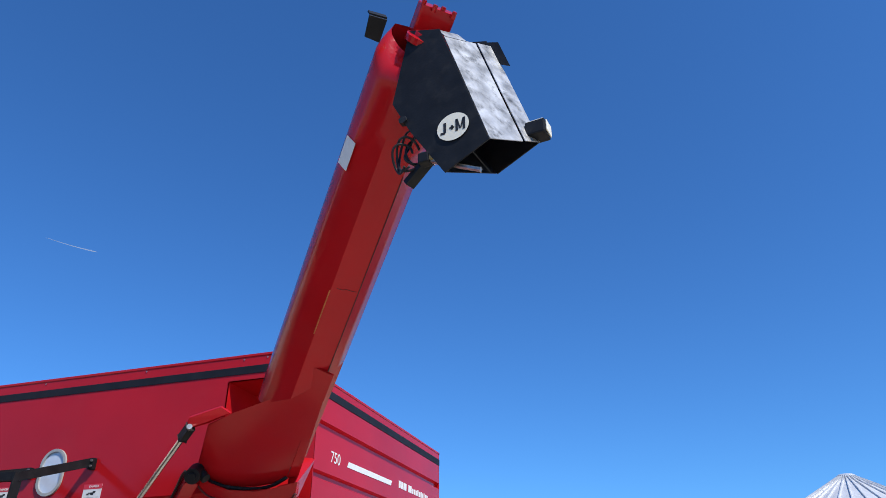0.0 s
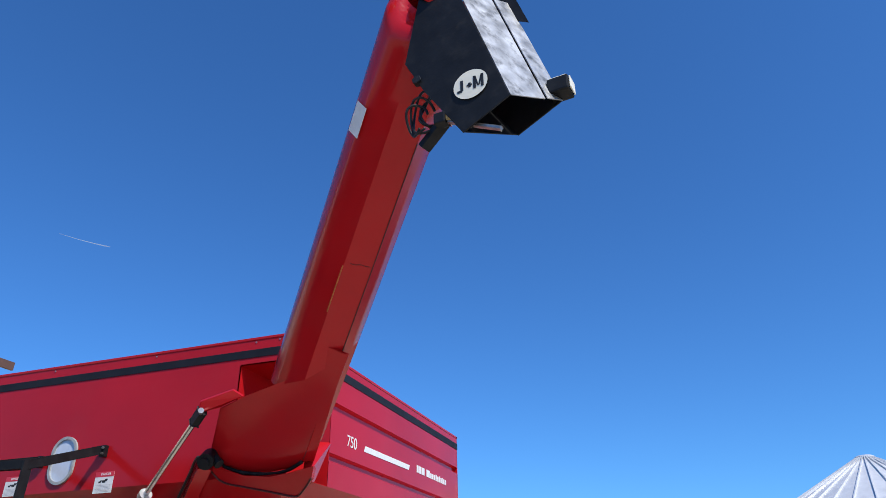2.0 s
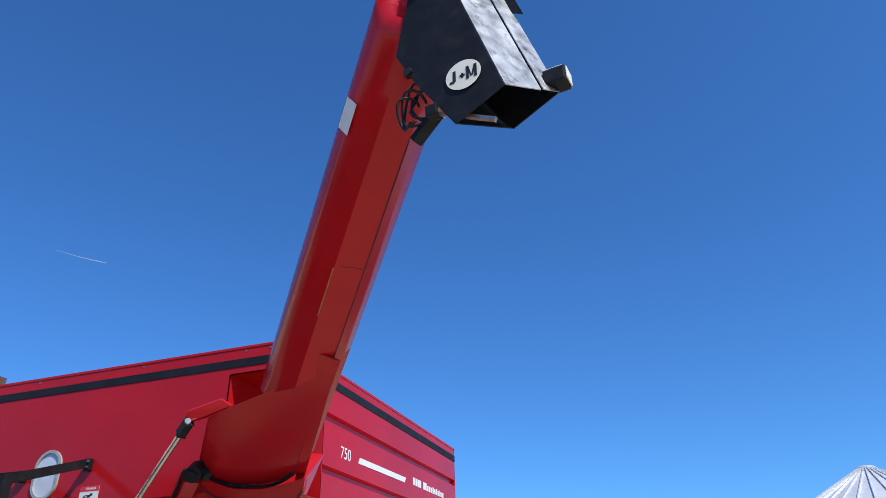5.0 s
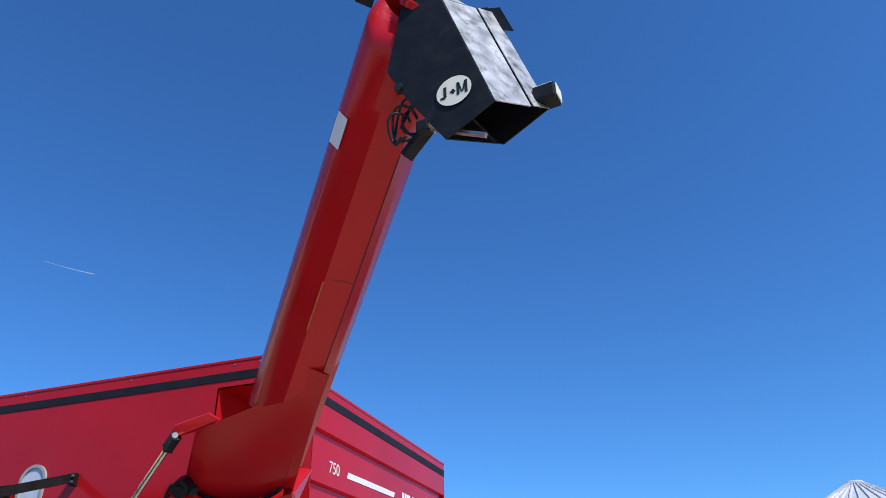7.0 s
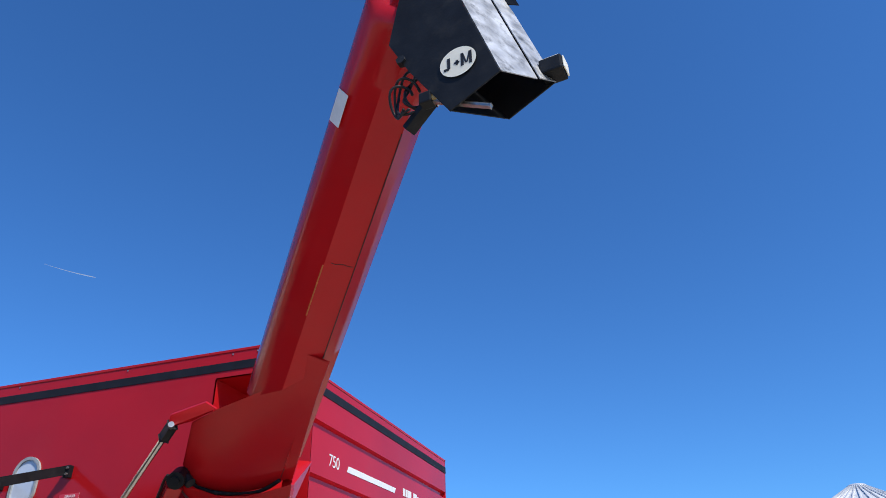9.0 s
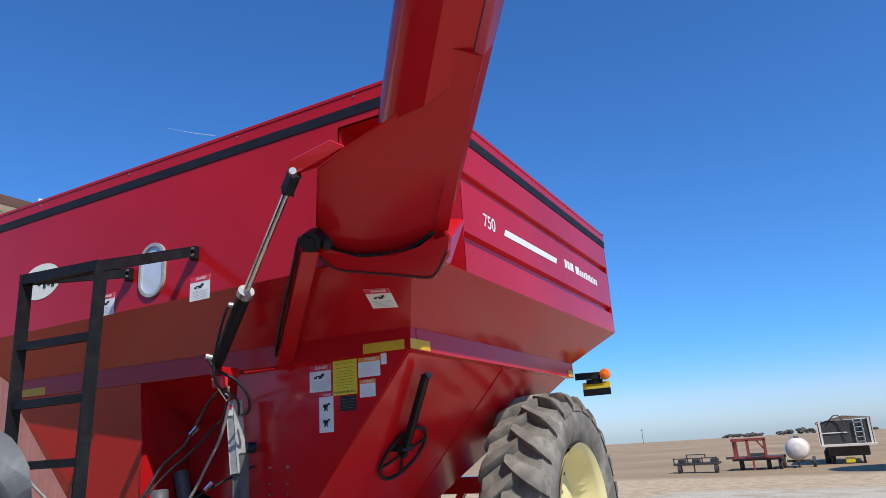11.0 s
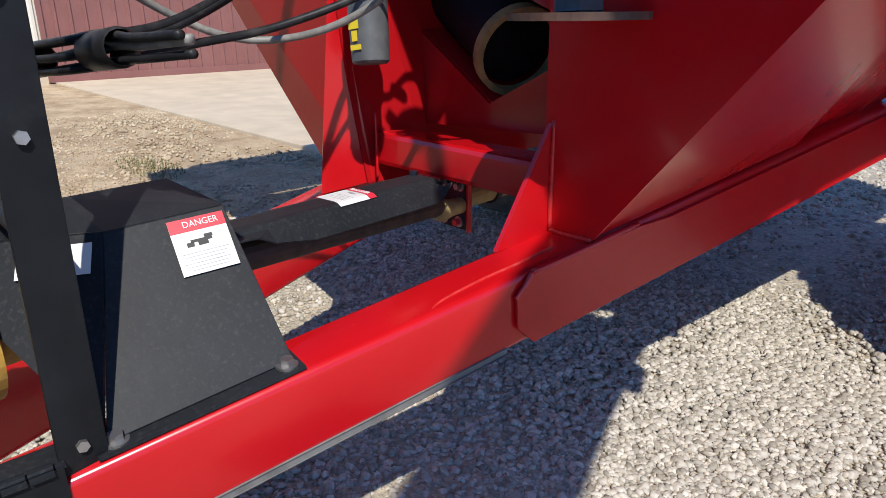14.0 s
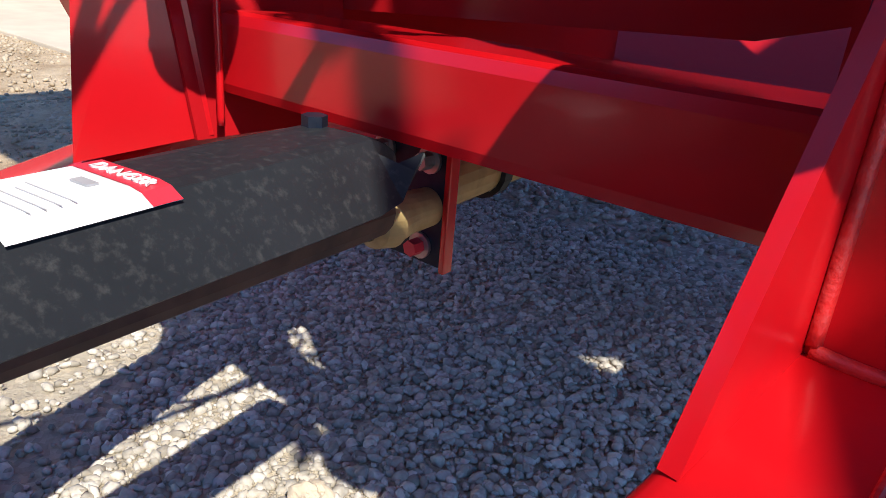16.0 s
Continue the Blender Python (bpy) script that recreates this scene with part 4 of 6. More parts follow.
def build_spout():
    spout = part("spout", bmesh.new(), BLACK, cart, "black steel discharge spout")
    prof = [(1.790, 4.082), (1.954, 4.019), (2.179, 3.294), (1.974, 3.190), (1.804, 3.462), (1.708, 3.653)]
    for w in (0.0, 1.0):
        part("side_plate", plate(bmesh.new(), [hood_pt(u, z, w) for u, z in prof], 0.006, 0.0015), BLACK, spout)
    # outer cover, in two sheets
    a, b = Vector((1.970, 0, 3.97)), Vector((2.177, 0, 3.298))
    for w0, w1, lift in ((0.005, 0.66, 0.0), (0.67, 0.995, 0.008)):
        pts = [hood_pt(a.x + lift, a.z, w0), hood_pt(a.x + lift, a.z, w1), hood_pt(b.x + lift, b.z, w1), hood_pt(b.x + lift, b.z, w0)]
        part("cover_sheet", plate(bmesh.new(), pts, 0.004), GALV, spout, "scuffed bare metal cover sheet")
    part("cover_sheet", plate(bmesh.new(), [hood_pt(1.93, 4.03, 0.02), hood_pt(1.93, 4.03, 0.45), hood_pt(1.975, 3.965, 0.45), hood_pt(1.975, 3.965, 0.02)], 0.004), GALV, spout)
    part("inner_sheet", plate(bmesh.new(), [hood_pt(1.80, 3.468, 0.02), hood_pt(1.80, 3.468, 0.98), hood_pt(1.972, 3.194, 0.98), hood_pt(1.972, 3.194, 0.02)], 0.004), BLACK, spout)
    part("stay", plate(bmesh.new(), [hood_pt(1.90, 4.03, 0.98), hood_pt(2.02, 3.98, 0.98), hood_pt(2.075, 3.80, 0.98), hood_pt(1.95, 3.88, 0.98)], 0.006), BLACK, spout)
    # hinge bolt
    p = hood_pt(1.77, 3.534, 0)
    part("hinge_bolt", cyl(bmesh.new(), p - HW * 0.018, p + HW * 0.01, 0.020, n=6), BLACK_WORN, spout)
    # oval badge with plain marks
    m = basis(hood_pt(2.018, 3.410, 0) - HW * 0.010, HU, (0, 0, 1))
    bm = bmesh.new()
    vs = [bm.verts.new(m @ Vector((0.072 * math.cos(k * math.pi / 24), 0.068 * math.sin(k * math.pi / 24), 0.002))) for k in range(48)]
    bm.faces.new(vs)
    badge = part("badge", bm, CREAM_DECAL, spout, "ivory oval maker's badge with black marks")
    badge_marks(badge, m, 0.068)
    # work lamp on the lip
    lamp = part("work_lamp", bmesh.new(), BLACK, spout, "small square work lamp")
    lm = basis(hood_pt(2.20, 3.352, 0.90), HU, (0, 0, 1))
    bm = box(bmesh.new(), (-0.045, -0.035, -0.04), (0.045, 0.035, 0.04), 0.008)
    bm.transform(lm)
    part("lamp_body", bm, BLACK, lamp)
    bm = box(bmesh.new(), (-0.036, 0.036, -0.032), (0.036, 0.042, 0.032), 0.003)
    bm.transform(lm)
    part("lens", bm, CREAM_DECAL, lamp)
    bm = box(bmesh.new(), (0.046, -0.028, -0.032), (0.052, 0.028, 0.032), 0.003)
    bm.transform(lm)
    part("lens", bm, CREAM_DECAL, lamp)
    # spout actuator under the hood
    act = part("actuator", bmesh.new(), BLACK, spout, "black linear actuator with pale tube")
    a0, a1 = hood_pt(1.86, 3.295, 0.05), hood_pt(2.11, 3.165, 0.10)
    part("body", bar(bmesh.new(), a0, a1, 0.013, 0.013, bevel=0.003), STEEL, act, "thin bare actuator rod")
    part("clamp", bar(bmesh.new(), a0 + HU * 0.01, a0 + HU * 0.075, 0.030, 0.030, bevel=0.010), TAN, act, "dusty tan clamp")
    part("base", bar(bmesh.new(), a0 - HU * 0.02, a0 + HU * 0.03, 0.045, 0.05, bevel=0.006), BLACK, act)
    b0, b1 = hood_pt(1.74, 3.20, 0.2), hood_pt(1.86, 3.29, 0.12)
    part("bracket", bar(bmesh.new(), b0, b1, 0.05, 0.03, bevel=0.004), BLACK, act)
    part("rod", cyl(bmesh.new(), b1 + Vector((0.02, 0, -0.02)), b1 + Vector((0.08, 0.0, 0.05)), 0.011, n=12), CHROME, act)
    for k in range(5):
        c = hood_pt(1.75 + 0.012 * k, 3.34 + 0.01 * k, 0.05 + 0.03 * k)
        r = 0.055 + 0.012 * (k % 3)
        bm = bmesh.new()
        hose(bm, [c + HU * (r * 0.8 * math.cos(a)) + Vector((0, 0, r * 1.3 * math.sin(a))) + HW * (0.02 * math.sin(2 * a + k)) for a in [0.3 + 0.55 * q for q in range(10)]], 0.0055, 6, 4)
        part("hose_loop", bm, RUBBER, act, smooth=True)


def badge_marks(parent, m, r):
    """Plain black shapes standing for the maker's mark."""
    bm = bmesh.new()
    for x0, y0, x1, y1 in ((-.62, -.32, -.44, .42), (-.82, -.42, -.52, -.26), (-.12, -.22, .02, .10), (-.22, -.12, .10, .00),
                           (.18, -.42, .34, .46), (.66, -.42, .82, .46)):
        flat(bm, m, x0 * r, y0 * r, x1 * r, y1 * r, 0.0025, 0.001)
    for s in (-1, 1):
        vs = [bm.verts.new(m @ Vector((x * r, y * r, 0.0035))) for x, y in ((.50 + s * .16, .46), (.50 + s * .30, .46), (.50 + s * .07, -.30), (.50 - s * .02, -.30))]
        bm.faces.new(vs)
    part("marks", bm, BLACK_INK, parent)


build_spout()


def build_fold_cylinder():
    c = part("fold_cylinder", bmesh.new(), BLACK, cart, "hydraulic fold cylinder with bright rod")
    top, low = Vector((-0.32, -0.44, 2.63)), Vector((-1.30, 0.08, 1.95))
    d = (low - top).normalized()
    mouth = top + (low - top) * 0.56
    part("rod", cyl(bmesh.new(), top + d * 0.06, mouth, 0.017, n=16), CHROME, c, "chromed rod")
    part("clevis", bar(bmesh.new(), top - d * 0.02, top + d * 0.085, 0.042, 0.045, bevel=0.007), BLACK, c)
    part("pin", cyl(bmesh.new(), top + Vector((0.04, -0.05, 0)), top + Vector((-0.04, 0.05, 0)), 0.016, n=12), STEEL, c)
    part("collar", cyl(bmesh.new(), mouth - d * 0.015, mouth + d * 0.02, 0.040, n=18), STEEL, c, "bare steel gland collar")
    autosmooth(part("barrel", cyl(bmesh.new(), mouth + d * 0.01, low - d * 0.02, 0.034, n=20), BLACK, c, "black cylinder barrel"))
    part("port", cyl(bmesh.new(), mouth + d * 0.10, mouth + d * 0.10 + Vector((-0.04, -0.035, 0.012)), 0.014, n=10), STEEL, c)
    part("port", cyl(bmesh.new(), low - d * 0.06, low - d * 0.06 + Vector((-0.04, -0.05, 0.02)), 0.016, n=10), STEEL, c)
    part("lug", box(bmesh.new(), (-1.335, 0.08, 1.905), (-1.28, 0.24, 1.955), 0.008), RED, c, "red welded cylinder lug")
    part("fold_strut", bar(bmesh.new(), (-0.44, -0.18, 2.40), (-1.12, 0.41, 1.97), 0.085, 0.07, bevel=0.006), RED, c, "red channel strut")
    bm = bmesh.new()
    hose(bm, [(-0.45, -0.24, 2.43), (-0.51, -0.19, 2.41), (-0.60, -0.11, 2.35), (-0.86, 0.11, 2.185), (-1.08, 0.31, 2.045), (-1.14, 0.385, 1.99)], 0.009, 8)
    part("hose", bm, RUBBER, c, smooth=True)
    bm = bmesh.new()
    hose(bm, [mouth + d * 0.10 + Vector((-0.035, -0.03, 0.01)), mouth + d * 0.17 + Vector((-0.035, -0.045, -0.0)), low - d * 0.1 + Vector((0.01, -0.05, -0.03)), low + Vector((0.06, -0.04, -0.10)), (-1.22, 0.16, 1.78), (-1.26, 0.22, 1.70)], 0.007, 8)
    part("hose", bm, RUBBER, c, smooth=True)
    bm = bmesh.new()
    hose(bm, [low - d * 0.06 + Vector((-0.04, -0.05, 0.02)), (-1.25, 0.04, 1.93), (-1.17, 0.10, 1.87), (-1.14, 0.16, 1.79), (-1.19, 0.22, 1.72), (-1.27, 0.25, 1.70)], 0.008, 8)
    part("hose", bm, RUBBER, c, smooth=True)
    part("fitting", cyl(bmesh.new(), (-1.33, 0.10, 1.90), (-1.26, 0.14, 1.78), 0.014, n=8), CHROME, c)
    part("valve", box(bmesh.new(), (-1.30, 0.06, 1.84), (-1.24, 0.12, 1.90), 0.01), RED_INK, c, "red valve block")


build_fold_cylinder()


def build_jack():
    j = part("parking_jack", bmesh.new(), GREY_JACK, cart, "grey stowed parking jack with round foot")
    j.location = (0.02, -0.035, 0.0)
    part("tube", bar(bmesh.new(), (-1.395, 0.33, 1.785), (-1.352, 0.335, 1.40), 0.055, 0.06, up=(0, 1, 0), bevel=0.005), GREY_JACK, j)
    part("leg", bar(bmesh.new(), (-1.35, 0.345, 1.50), (-1.338, 0.345, 1.16), 0.055, 0.055, up=(0, 1, 0), bevel=0.005), GREY_PLASTIC, j, "dark grey inner jack leg")
    bm = bmesh.new()
    cyl(bm, (-1.338, 0.345, 1.145), (-1.338, 0.345, 1.158), 0.125, n=32)
    part("foot", bm, RUST, j, "worn round steel foot")
    part("mount", cyl(bmesh.new(), (-1.345, 0.375, 1.53), (-1.325, 0.425, 1.53), 0.03, n=20), NAVY, j)
    m = basis((-1.368, 0.296, 1.735), (1, 0, 0), (0, 0, 1))
    part("decal", flat(bmesh.new(), m, -0.044, -0.03, 0.004, 0.035), WHITE_STICKER, j, "white jack label with red mark")
    part("decal", flat(bmesh.new(), m, -0.038, 0.005, -0.004, 0.03, 0.002), RED_INK, j)


build_jack()


def build_handwheel():
    hwheel = part("gate_handwheel", bmesh.new(), BLACK, cart, "black gate handwheel on a flat bar")
    n = Vector((0.765, 0, -0.644))
    t1, t2 = Vector((0, 1, 0)), Vector((0.644, 0, 0.765))
    c = Vector((-0.80, 1.045, 1.495)) + n * 0.07
    r = 0.185
    bm = bmesh.new()
    hose(bm, [c + t1 * (r * math.cos(a)) + t2 * (r * math.sin(a)) for a in [2 * math.pi * k / 24 for k in range(25)]], 0.011, 8, 3)
    part("rim", bm, BLACK, hwheel, smooth=True)
    for k in range(4):
        a = math.pi * k / 2 + 0.6
        part("spoke", bar(bmesh.new(), c, c + t1 * (r * math.cos(a)) + t2 * (r * math.sin(a)), 0.02, 0.008, up=n), BLACK, hwheel)
    part("hub", cyl(bmesh.new(), c - n * 0.06, c + n * 0.02, 0.025, n=16), BLACK, hwheel)
    part("screw_bar", bar(bmesh.new(), Vector((-0.70, 0.93, 1.53)) + n * 0.06, Vector((-0.40, 0.69, 1.88)) + n * 0.05, 0.035, 0.03, up=n, bevel=0.003), BLACK, hwheel)
    part("knob", cyl(bmesh.new(), Vector((-0.41, 0.70, 1.87)) + n * 0.05, Vector((-0.39, 0.685, 1.895)) + n * 0.07, 0.02, n=10), BLACK, hwheel)
    part("guide", box(bmesh.new(), (-0.80, 0.90, 1.46), (-0.66, 1.02, 1.50), 0.005), BLACK, hwheel)


build_handwheel()

# ---------------------------------------------------------------- decals and small fittings of the cart


def decal(parent, m, w, h, style, label):
    """A rectangular warning decal lying in the pose m."""
    base = {"yellow": YELLOW, "black": BLACK_INK}.get(style, WHITE_STICKER)
    d = part("decal", flat(bmesh.new(), m, -w / 2, -h / 2, w / 2, h / 2, 0.0, 0.0012), base, parent, label)
    z = 0.0014
    if style in ("danger", "danger_tall", "warning"):
        head = 0.24 if style != "danger_tall" else 0.10
        part("band", flat(bmesh.new(), m, -w * .5, h * (.5 - head), w * .5, h * .5, z, 0.0006), ORANGE_INK if style == "warning" else RED_INK, d)
        lettering("letters", "WARNING" if style == "warning" else "DANGER", h * head * 0.68 if style != "danger_tall" else h * .075, m @ Matrix.Translation((w * .06, h * (.5 - head / 2), z + 0.001)), WHITE_STICKER, d, (0.9, 1))
    ink = WHITE_STICKER if style == "black" else BLACK_INK
    if style == "danger":
        bm = bmesh.new()
        for x0, y0, x1, y1 in ((-.20, .05, .18, .10), (-.08, -.02, .10, .05), (.05, .10, .20, .16), (-.28, -.02, -.15, .06)):
            flat(bm, m, x0 * w, y0 * h, x1 * w, y1 * h, z, 0.0006)
        part("pictogram", bm, BLACK_INK, d)
        rows = (-.13, -.19, -.25, -.31, -.37, -.43)
        cols = GREY_INK
    elif style == "danger_tall":
        bm = bmesh.new()
        for yc in (0.14, -0.26):
            for x0, y0, x1, y1 in ((-.22, -.01, .14, .07), (-.14, -.06, .08, -.01), (.10, .05, .26, .10), (-.16, -.10, -.04, -.06), (.02, -.10, .12, -.06)):
                flat(bm, m, x0 * w, (y0 + yc) * h, x1 * w, (y1 + yc) * h, z, 0.0006)
        part("pictogram", bm, BLACK_INK, d)
        rows, cols = (), GREY_INK
    elif style == "yellow":
        rows, cols = (.40, .28, .18, .10, .02, -.06, -.14, -.22, -.30), BLACK_INK
        lettering("letters", "FOR FARM USE ONLY", h * 0.085, m @ Matrix.Translation((0, -h * .42, z)), BLACK_INK, d, (0.95, 1))
    elif style == "black":
        rows, cols = (.28, .08, -.12, -.30), GREY_INK
    elif style == "plain":
        rows, cols = (.25, .05, -.15), GREY_INK
    else:
        rows, cols = (.14, .02, -.10, -.22, -.34), GREY_INK
    if rows:
        for q, y in enumerate(rows):
            ww = w * (0.42 - 0.05 * (q % 3))
            part("text_line", flat(bmesh.new(), m, -ww, y * h - h * .0045, ww, y * h + h * .0045, z, 0.0005), cols, d)
    return d


FRONT = ((1, 0, 0), (0, 0, 1))


def front_at(x, y, z):
    return basis((x, y, z), *FRONT)


def build_decals():
    yp = INY + 0.001
    decal(tank, front_at(-0.867, yp, 1.868), 0.145, 0.145, "danger", "white and red danger decal")
    decal(tank, front_at(-0.702, yp, 1.857), 0.158, 0.182, "yellow", "yellow farm-use notice decal")
    decal(tank, front_at(-0.545, yp, 1.896), 0.138, 0.102, "warning", "white and orange warning decal")
    decal(tank, front_at(-0.558, yp, 1.787), 0.098, 0.090, "warning", "small white warning decal")
    decal(tank, front_at(-0.452, yp, 1.930), 0.036, 0.062, "plain", "narrow white decal")
    decal(tank, front_at(-0.828, yp, 1.683), 0.094, 0.206, "danger_tall", "tall danger decal with cart pictograms")
    decal(tank, front_at(-0.684, yp, 1.720), 0.102, 0.078, "black", "black serial plate")
    decal(tank, front_at(-1.348, -0.001, 2.378), 0.150, 0.135, "danger", "white and red danger decal")
    decal(tank, front_at(-2.128, -0.001, 2.402), 0.150, 0.130, "danger", "white and red danger decal")
    sl = Vector((0, 0.42, -0.27)).normalized()
    decal(tank, basis((-0.322, 0.218 - 0.002, 2.198 - 0.003), Vector((1, 0.12, -0.08)), -sl + Vector((0.15, 0, 0))), 0.140, 0.140, "danger", "tilted danger decal below the auger")
    n = Vector((0.765, 0, -0.644))
    up = Vector((0.644, 0, 0.765))
    decal(tank, basis(Vector((-1.02, 1.175, 1.158)) + n * 0.004, (0, 1, 0), up), 0.15, 0.065, "plain", "small white decal")
    part("reflector", plate(bmesh.new(), [(-0.562, 0.3945, 1.962), (-0.318, 0.4117, 1.962), (-0.318, 0.4117, 2.012), (-0.562, 0.3945, 2.012)], 0.003), YELLOW_REFLECT, tank, "yellow reflective tape")
    part("reflector", box(bmesh.new(), (-INX + 0.0045, 0.40, 1.960), (-INX + 0.008, 0.60, 2.012), 0.001), YELLOW_REFLECT, tank, "yellow reflective tape")
    part("reflector", plate(bmesh.new(), [(-3.24, 0.2055, 1.962), (-3.00, 0.2225, 1.962), (-3.00, 0.2225, 2.012), (-3.24, 0.2055, 2.012)], 0.003), YELLOW_REFLECT, tank, "yellow reflective tape")
    part("reflector", box(bmesh.new(), (-INX + 0.0045, 2.84, 1.960), (-INX + 0.008, 2.94, 2.012), 0.001), YELLOW_REFLECT, tank, "yellow reflective tape")
    # model number and stripe on the side; the maker's name as a plain bar pattern
    sm = basis((0.002, 0.885, 2.69), (0, 1, 0), (0, 0, 1))
    lettering("model_number", "750", 0.118, sm, WHITE_STICKER, tank, (0.95, 0.98), "white model number 750")
    bm = bmesh.new()
    plate(bm, [(0.003, 1.09, 2.668), (0.003, 2.005, 2.680), (0.003, 2.03, 2.722), (0.003, 1.115, 2.712)], 0.001)
    part("stripe", bm, WHITE_STICKER, tank, "white side stripe")
    y = 2.20
    for w, h in ((.06, .062), (.06, .062), (.09, .062), (0.04, 0), (.10, .062), (.05, .046), (.05, .046), (.05, .046), (.045, .055), (.05, .046), (.045, .055), (.05, .046), (.03, .055), (.05, .046), (.05, .046)):
        if h:
            part("name_bar", box(bmesh.new(), (0.001, y, 2.692), (0.003, y + w - 0.014, 2.692 + h)), WHITE_STICKER, tank, "white bar of the maker's lettering")
        y += w
    # round-ended sight window
    bm = bmesh.new()
    ring_o, ring_i = [], []
    for k in range(40):
        a = 2 * math.pi * k / 40
        dz = 0.052 if math.sin(a) >= 0 else -0.052
        ring_o.append((-1.732 + 0.108 * math.cos(a), dz + 2.545 + 0.108 * math.sin(a)))
        ring_i.append((-1.732 + 0.088 * math.cos(a), dz + 2.545 + 0.088 * math.sin(a)))
    o0 = [bm.verts.new((x, -0.014, z)) for x, z in ring_o]
    i0 = [bm.verts.new((x, -0.014, z)) for x, z in ring_i]
    o1 = [bm.verts.new((x, 0.0, z)) for x, z in ring_o]
    i1 = [bm.verts.new((x, 0.0, z)) for x, z in ring_i]
    for k in range(40):
        j = (k + 1) % 40
        bm.faces.new((o0[k], o0[j], i0[j], i0[k]))
        bm.faces.new((o0[k], o1[k], o1[j], o0[j]))
        bm.faces.new((i0[k], i0[j], i1[j], i1[k]))
    win = part("sight_window", bm, GREY_JACK, tank, "round-ended clear sight window with rubber rim")
    bm = bmesh.new()
    bm.faces.new([bm.verts.new((x, -0.004, z)) for x, z in ring_i])
    part("pane", bm, ACRYLIC, win)
    # oval badge
    m = basis((-2.80, -0.002, 2.655), (1, 0, 0), (0, 0, 1))
    bm = bmesh.new()
    bm.faces.new([bm.verts.new(m @ Vector((0.205 * math.cos(k * math.pi / 24), 0.118 * math.sin(k * math.pi / 24), 0.001))) for k in range(48)])
    badge = part("badge", bm, CREAM_DECAL, tank, "ivory oval maker's badge with black marks")
    badge_marks(badge, m @ Matrix.Diagonal((1.45, 1, 1, 1)), 0.125)
    # bolts on the front plate
    for x in (-1.219, -1.091):
        for z, r in ((1.417, 0.008), (1.331, 0.005), (1.275, 0.005)):
            part("bolt", cyl(bmesh.new(), (x, INY + 0.004, z), (x, INY - 0.006, z), r, n=8), STEEL, tank)
    part("bolt", cyl(bmesh.new(), (-1.28, INY + 0.004, 1.22), (-1.28, INY - 0.006, 1.22), 0.006, n=8), STEEL, tank)
    # rivets under the rim
    for x in (-0.12, -0.30, -1.1, -2.0, -2.9):
        part("rivet", cyl(bmesh.new(), (x, 0.002, 3.205), (x, -0.005, 3.205), 0.006, n=6), STEEL, tank)
    # clearance lamp bracket at the rear corner
    lb = part("marker_lamp", bmesh.new(), BLACK, cart, "amber marker lamp on a black arm")
    part("arm", bar(bmesh.new(), (-0.40, 3.40, 2.0), (-0.20, 3.46, 2.0), 0.03, 0.05, bevel=0.004), BLACK, lb)
    part("lens", lathe(bmesh.new(), (-0.15, 3.45, 2.005), (0, -1, 0), [(-0.03, 0.045), (0.0, 0.05), (0.025, 0.04), (0.035, 0.001)], 20), AMBER, lb, "round amber lens")
    part("arm", box(bmesh.new(), (-0.32, 3.44, 1.93), (-0.18, 3.47, 1.97), 0.004), BLACK, lb)
    part("flag", box(bmesh.new(), (-0.36, 3.45, 1.89), (-0.115, 3.458, 1.945), 0.001), YELLOW, lb, "yellow reflective plate")
    part("flag", box(bmesh.new(), (-0.36, 3.45, 1.83), (-0.115, 3.458, 1.889), 0.001), BLACK, lb)
    # auger rest on the far front corner
    rest = part("auger_rest", bmesh.new(), RED_FRAME_LIFT, cart, "red folded-plate auger rest")
    part("arm", box(bmesh.new(), (-4.0, -0.14, 2.70), (-3.60, -0.004, 2.73), 0.004), RED_FRAME_LIFT, rest)
    part("gusset", plate(bmesh.new(), [(-3.60, -0.14, 2.35), (-3.56, -0.14, 2.40), (-3.95, -0.14, 2.72), (-4.0, -0.14, 2.70)], 0.03), RED_FRAME_LIFT, rest)
    part("backing", box(bmesh.new(), (-3.70, -0.05, 2.36), (-3.52, -0.004, 2.71), 0.004), RED_FRAME_LIFT, rest)
    part("corner_wing", plate(bmesh.new(), [(-3.66, 0.0, 2.36), (-3.82, -0.12, 2.36), (-3.82, -0.12, 3.05), (-3.66, 0.0, 3.12)], 0.008), RED, rest)
    # panel seam and dents of the hopper side
    n = Vector((0.765, 0, -0.644))
    for y in (1.71,):
        part("seam", bar(bmesh.new(), Vector((-0.352, y, 1.953)) + n * 0.003, Vector((-1.30, y - 0.15, 0.83)) + n * 0.003, 0.012, 0.006, up=n), RED, tank)


build_decals()

# ---------------------------------------------------------------- driveline and hitch


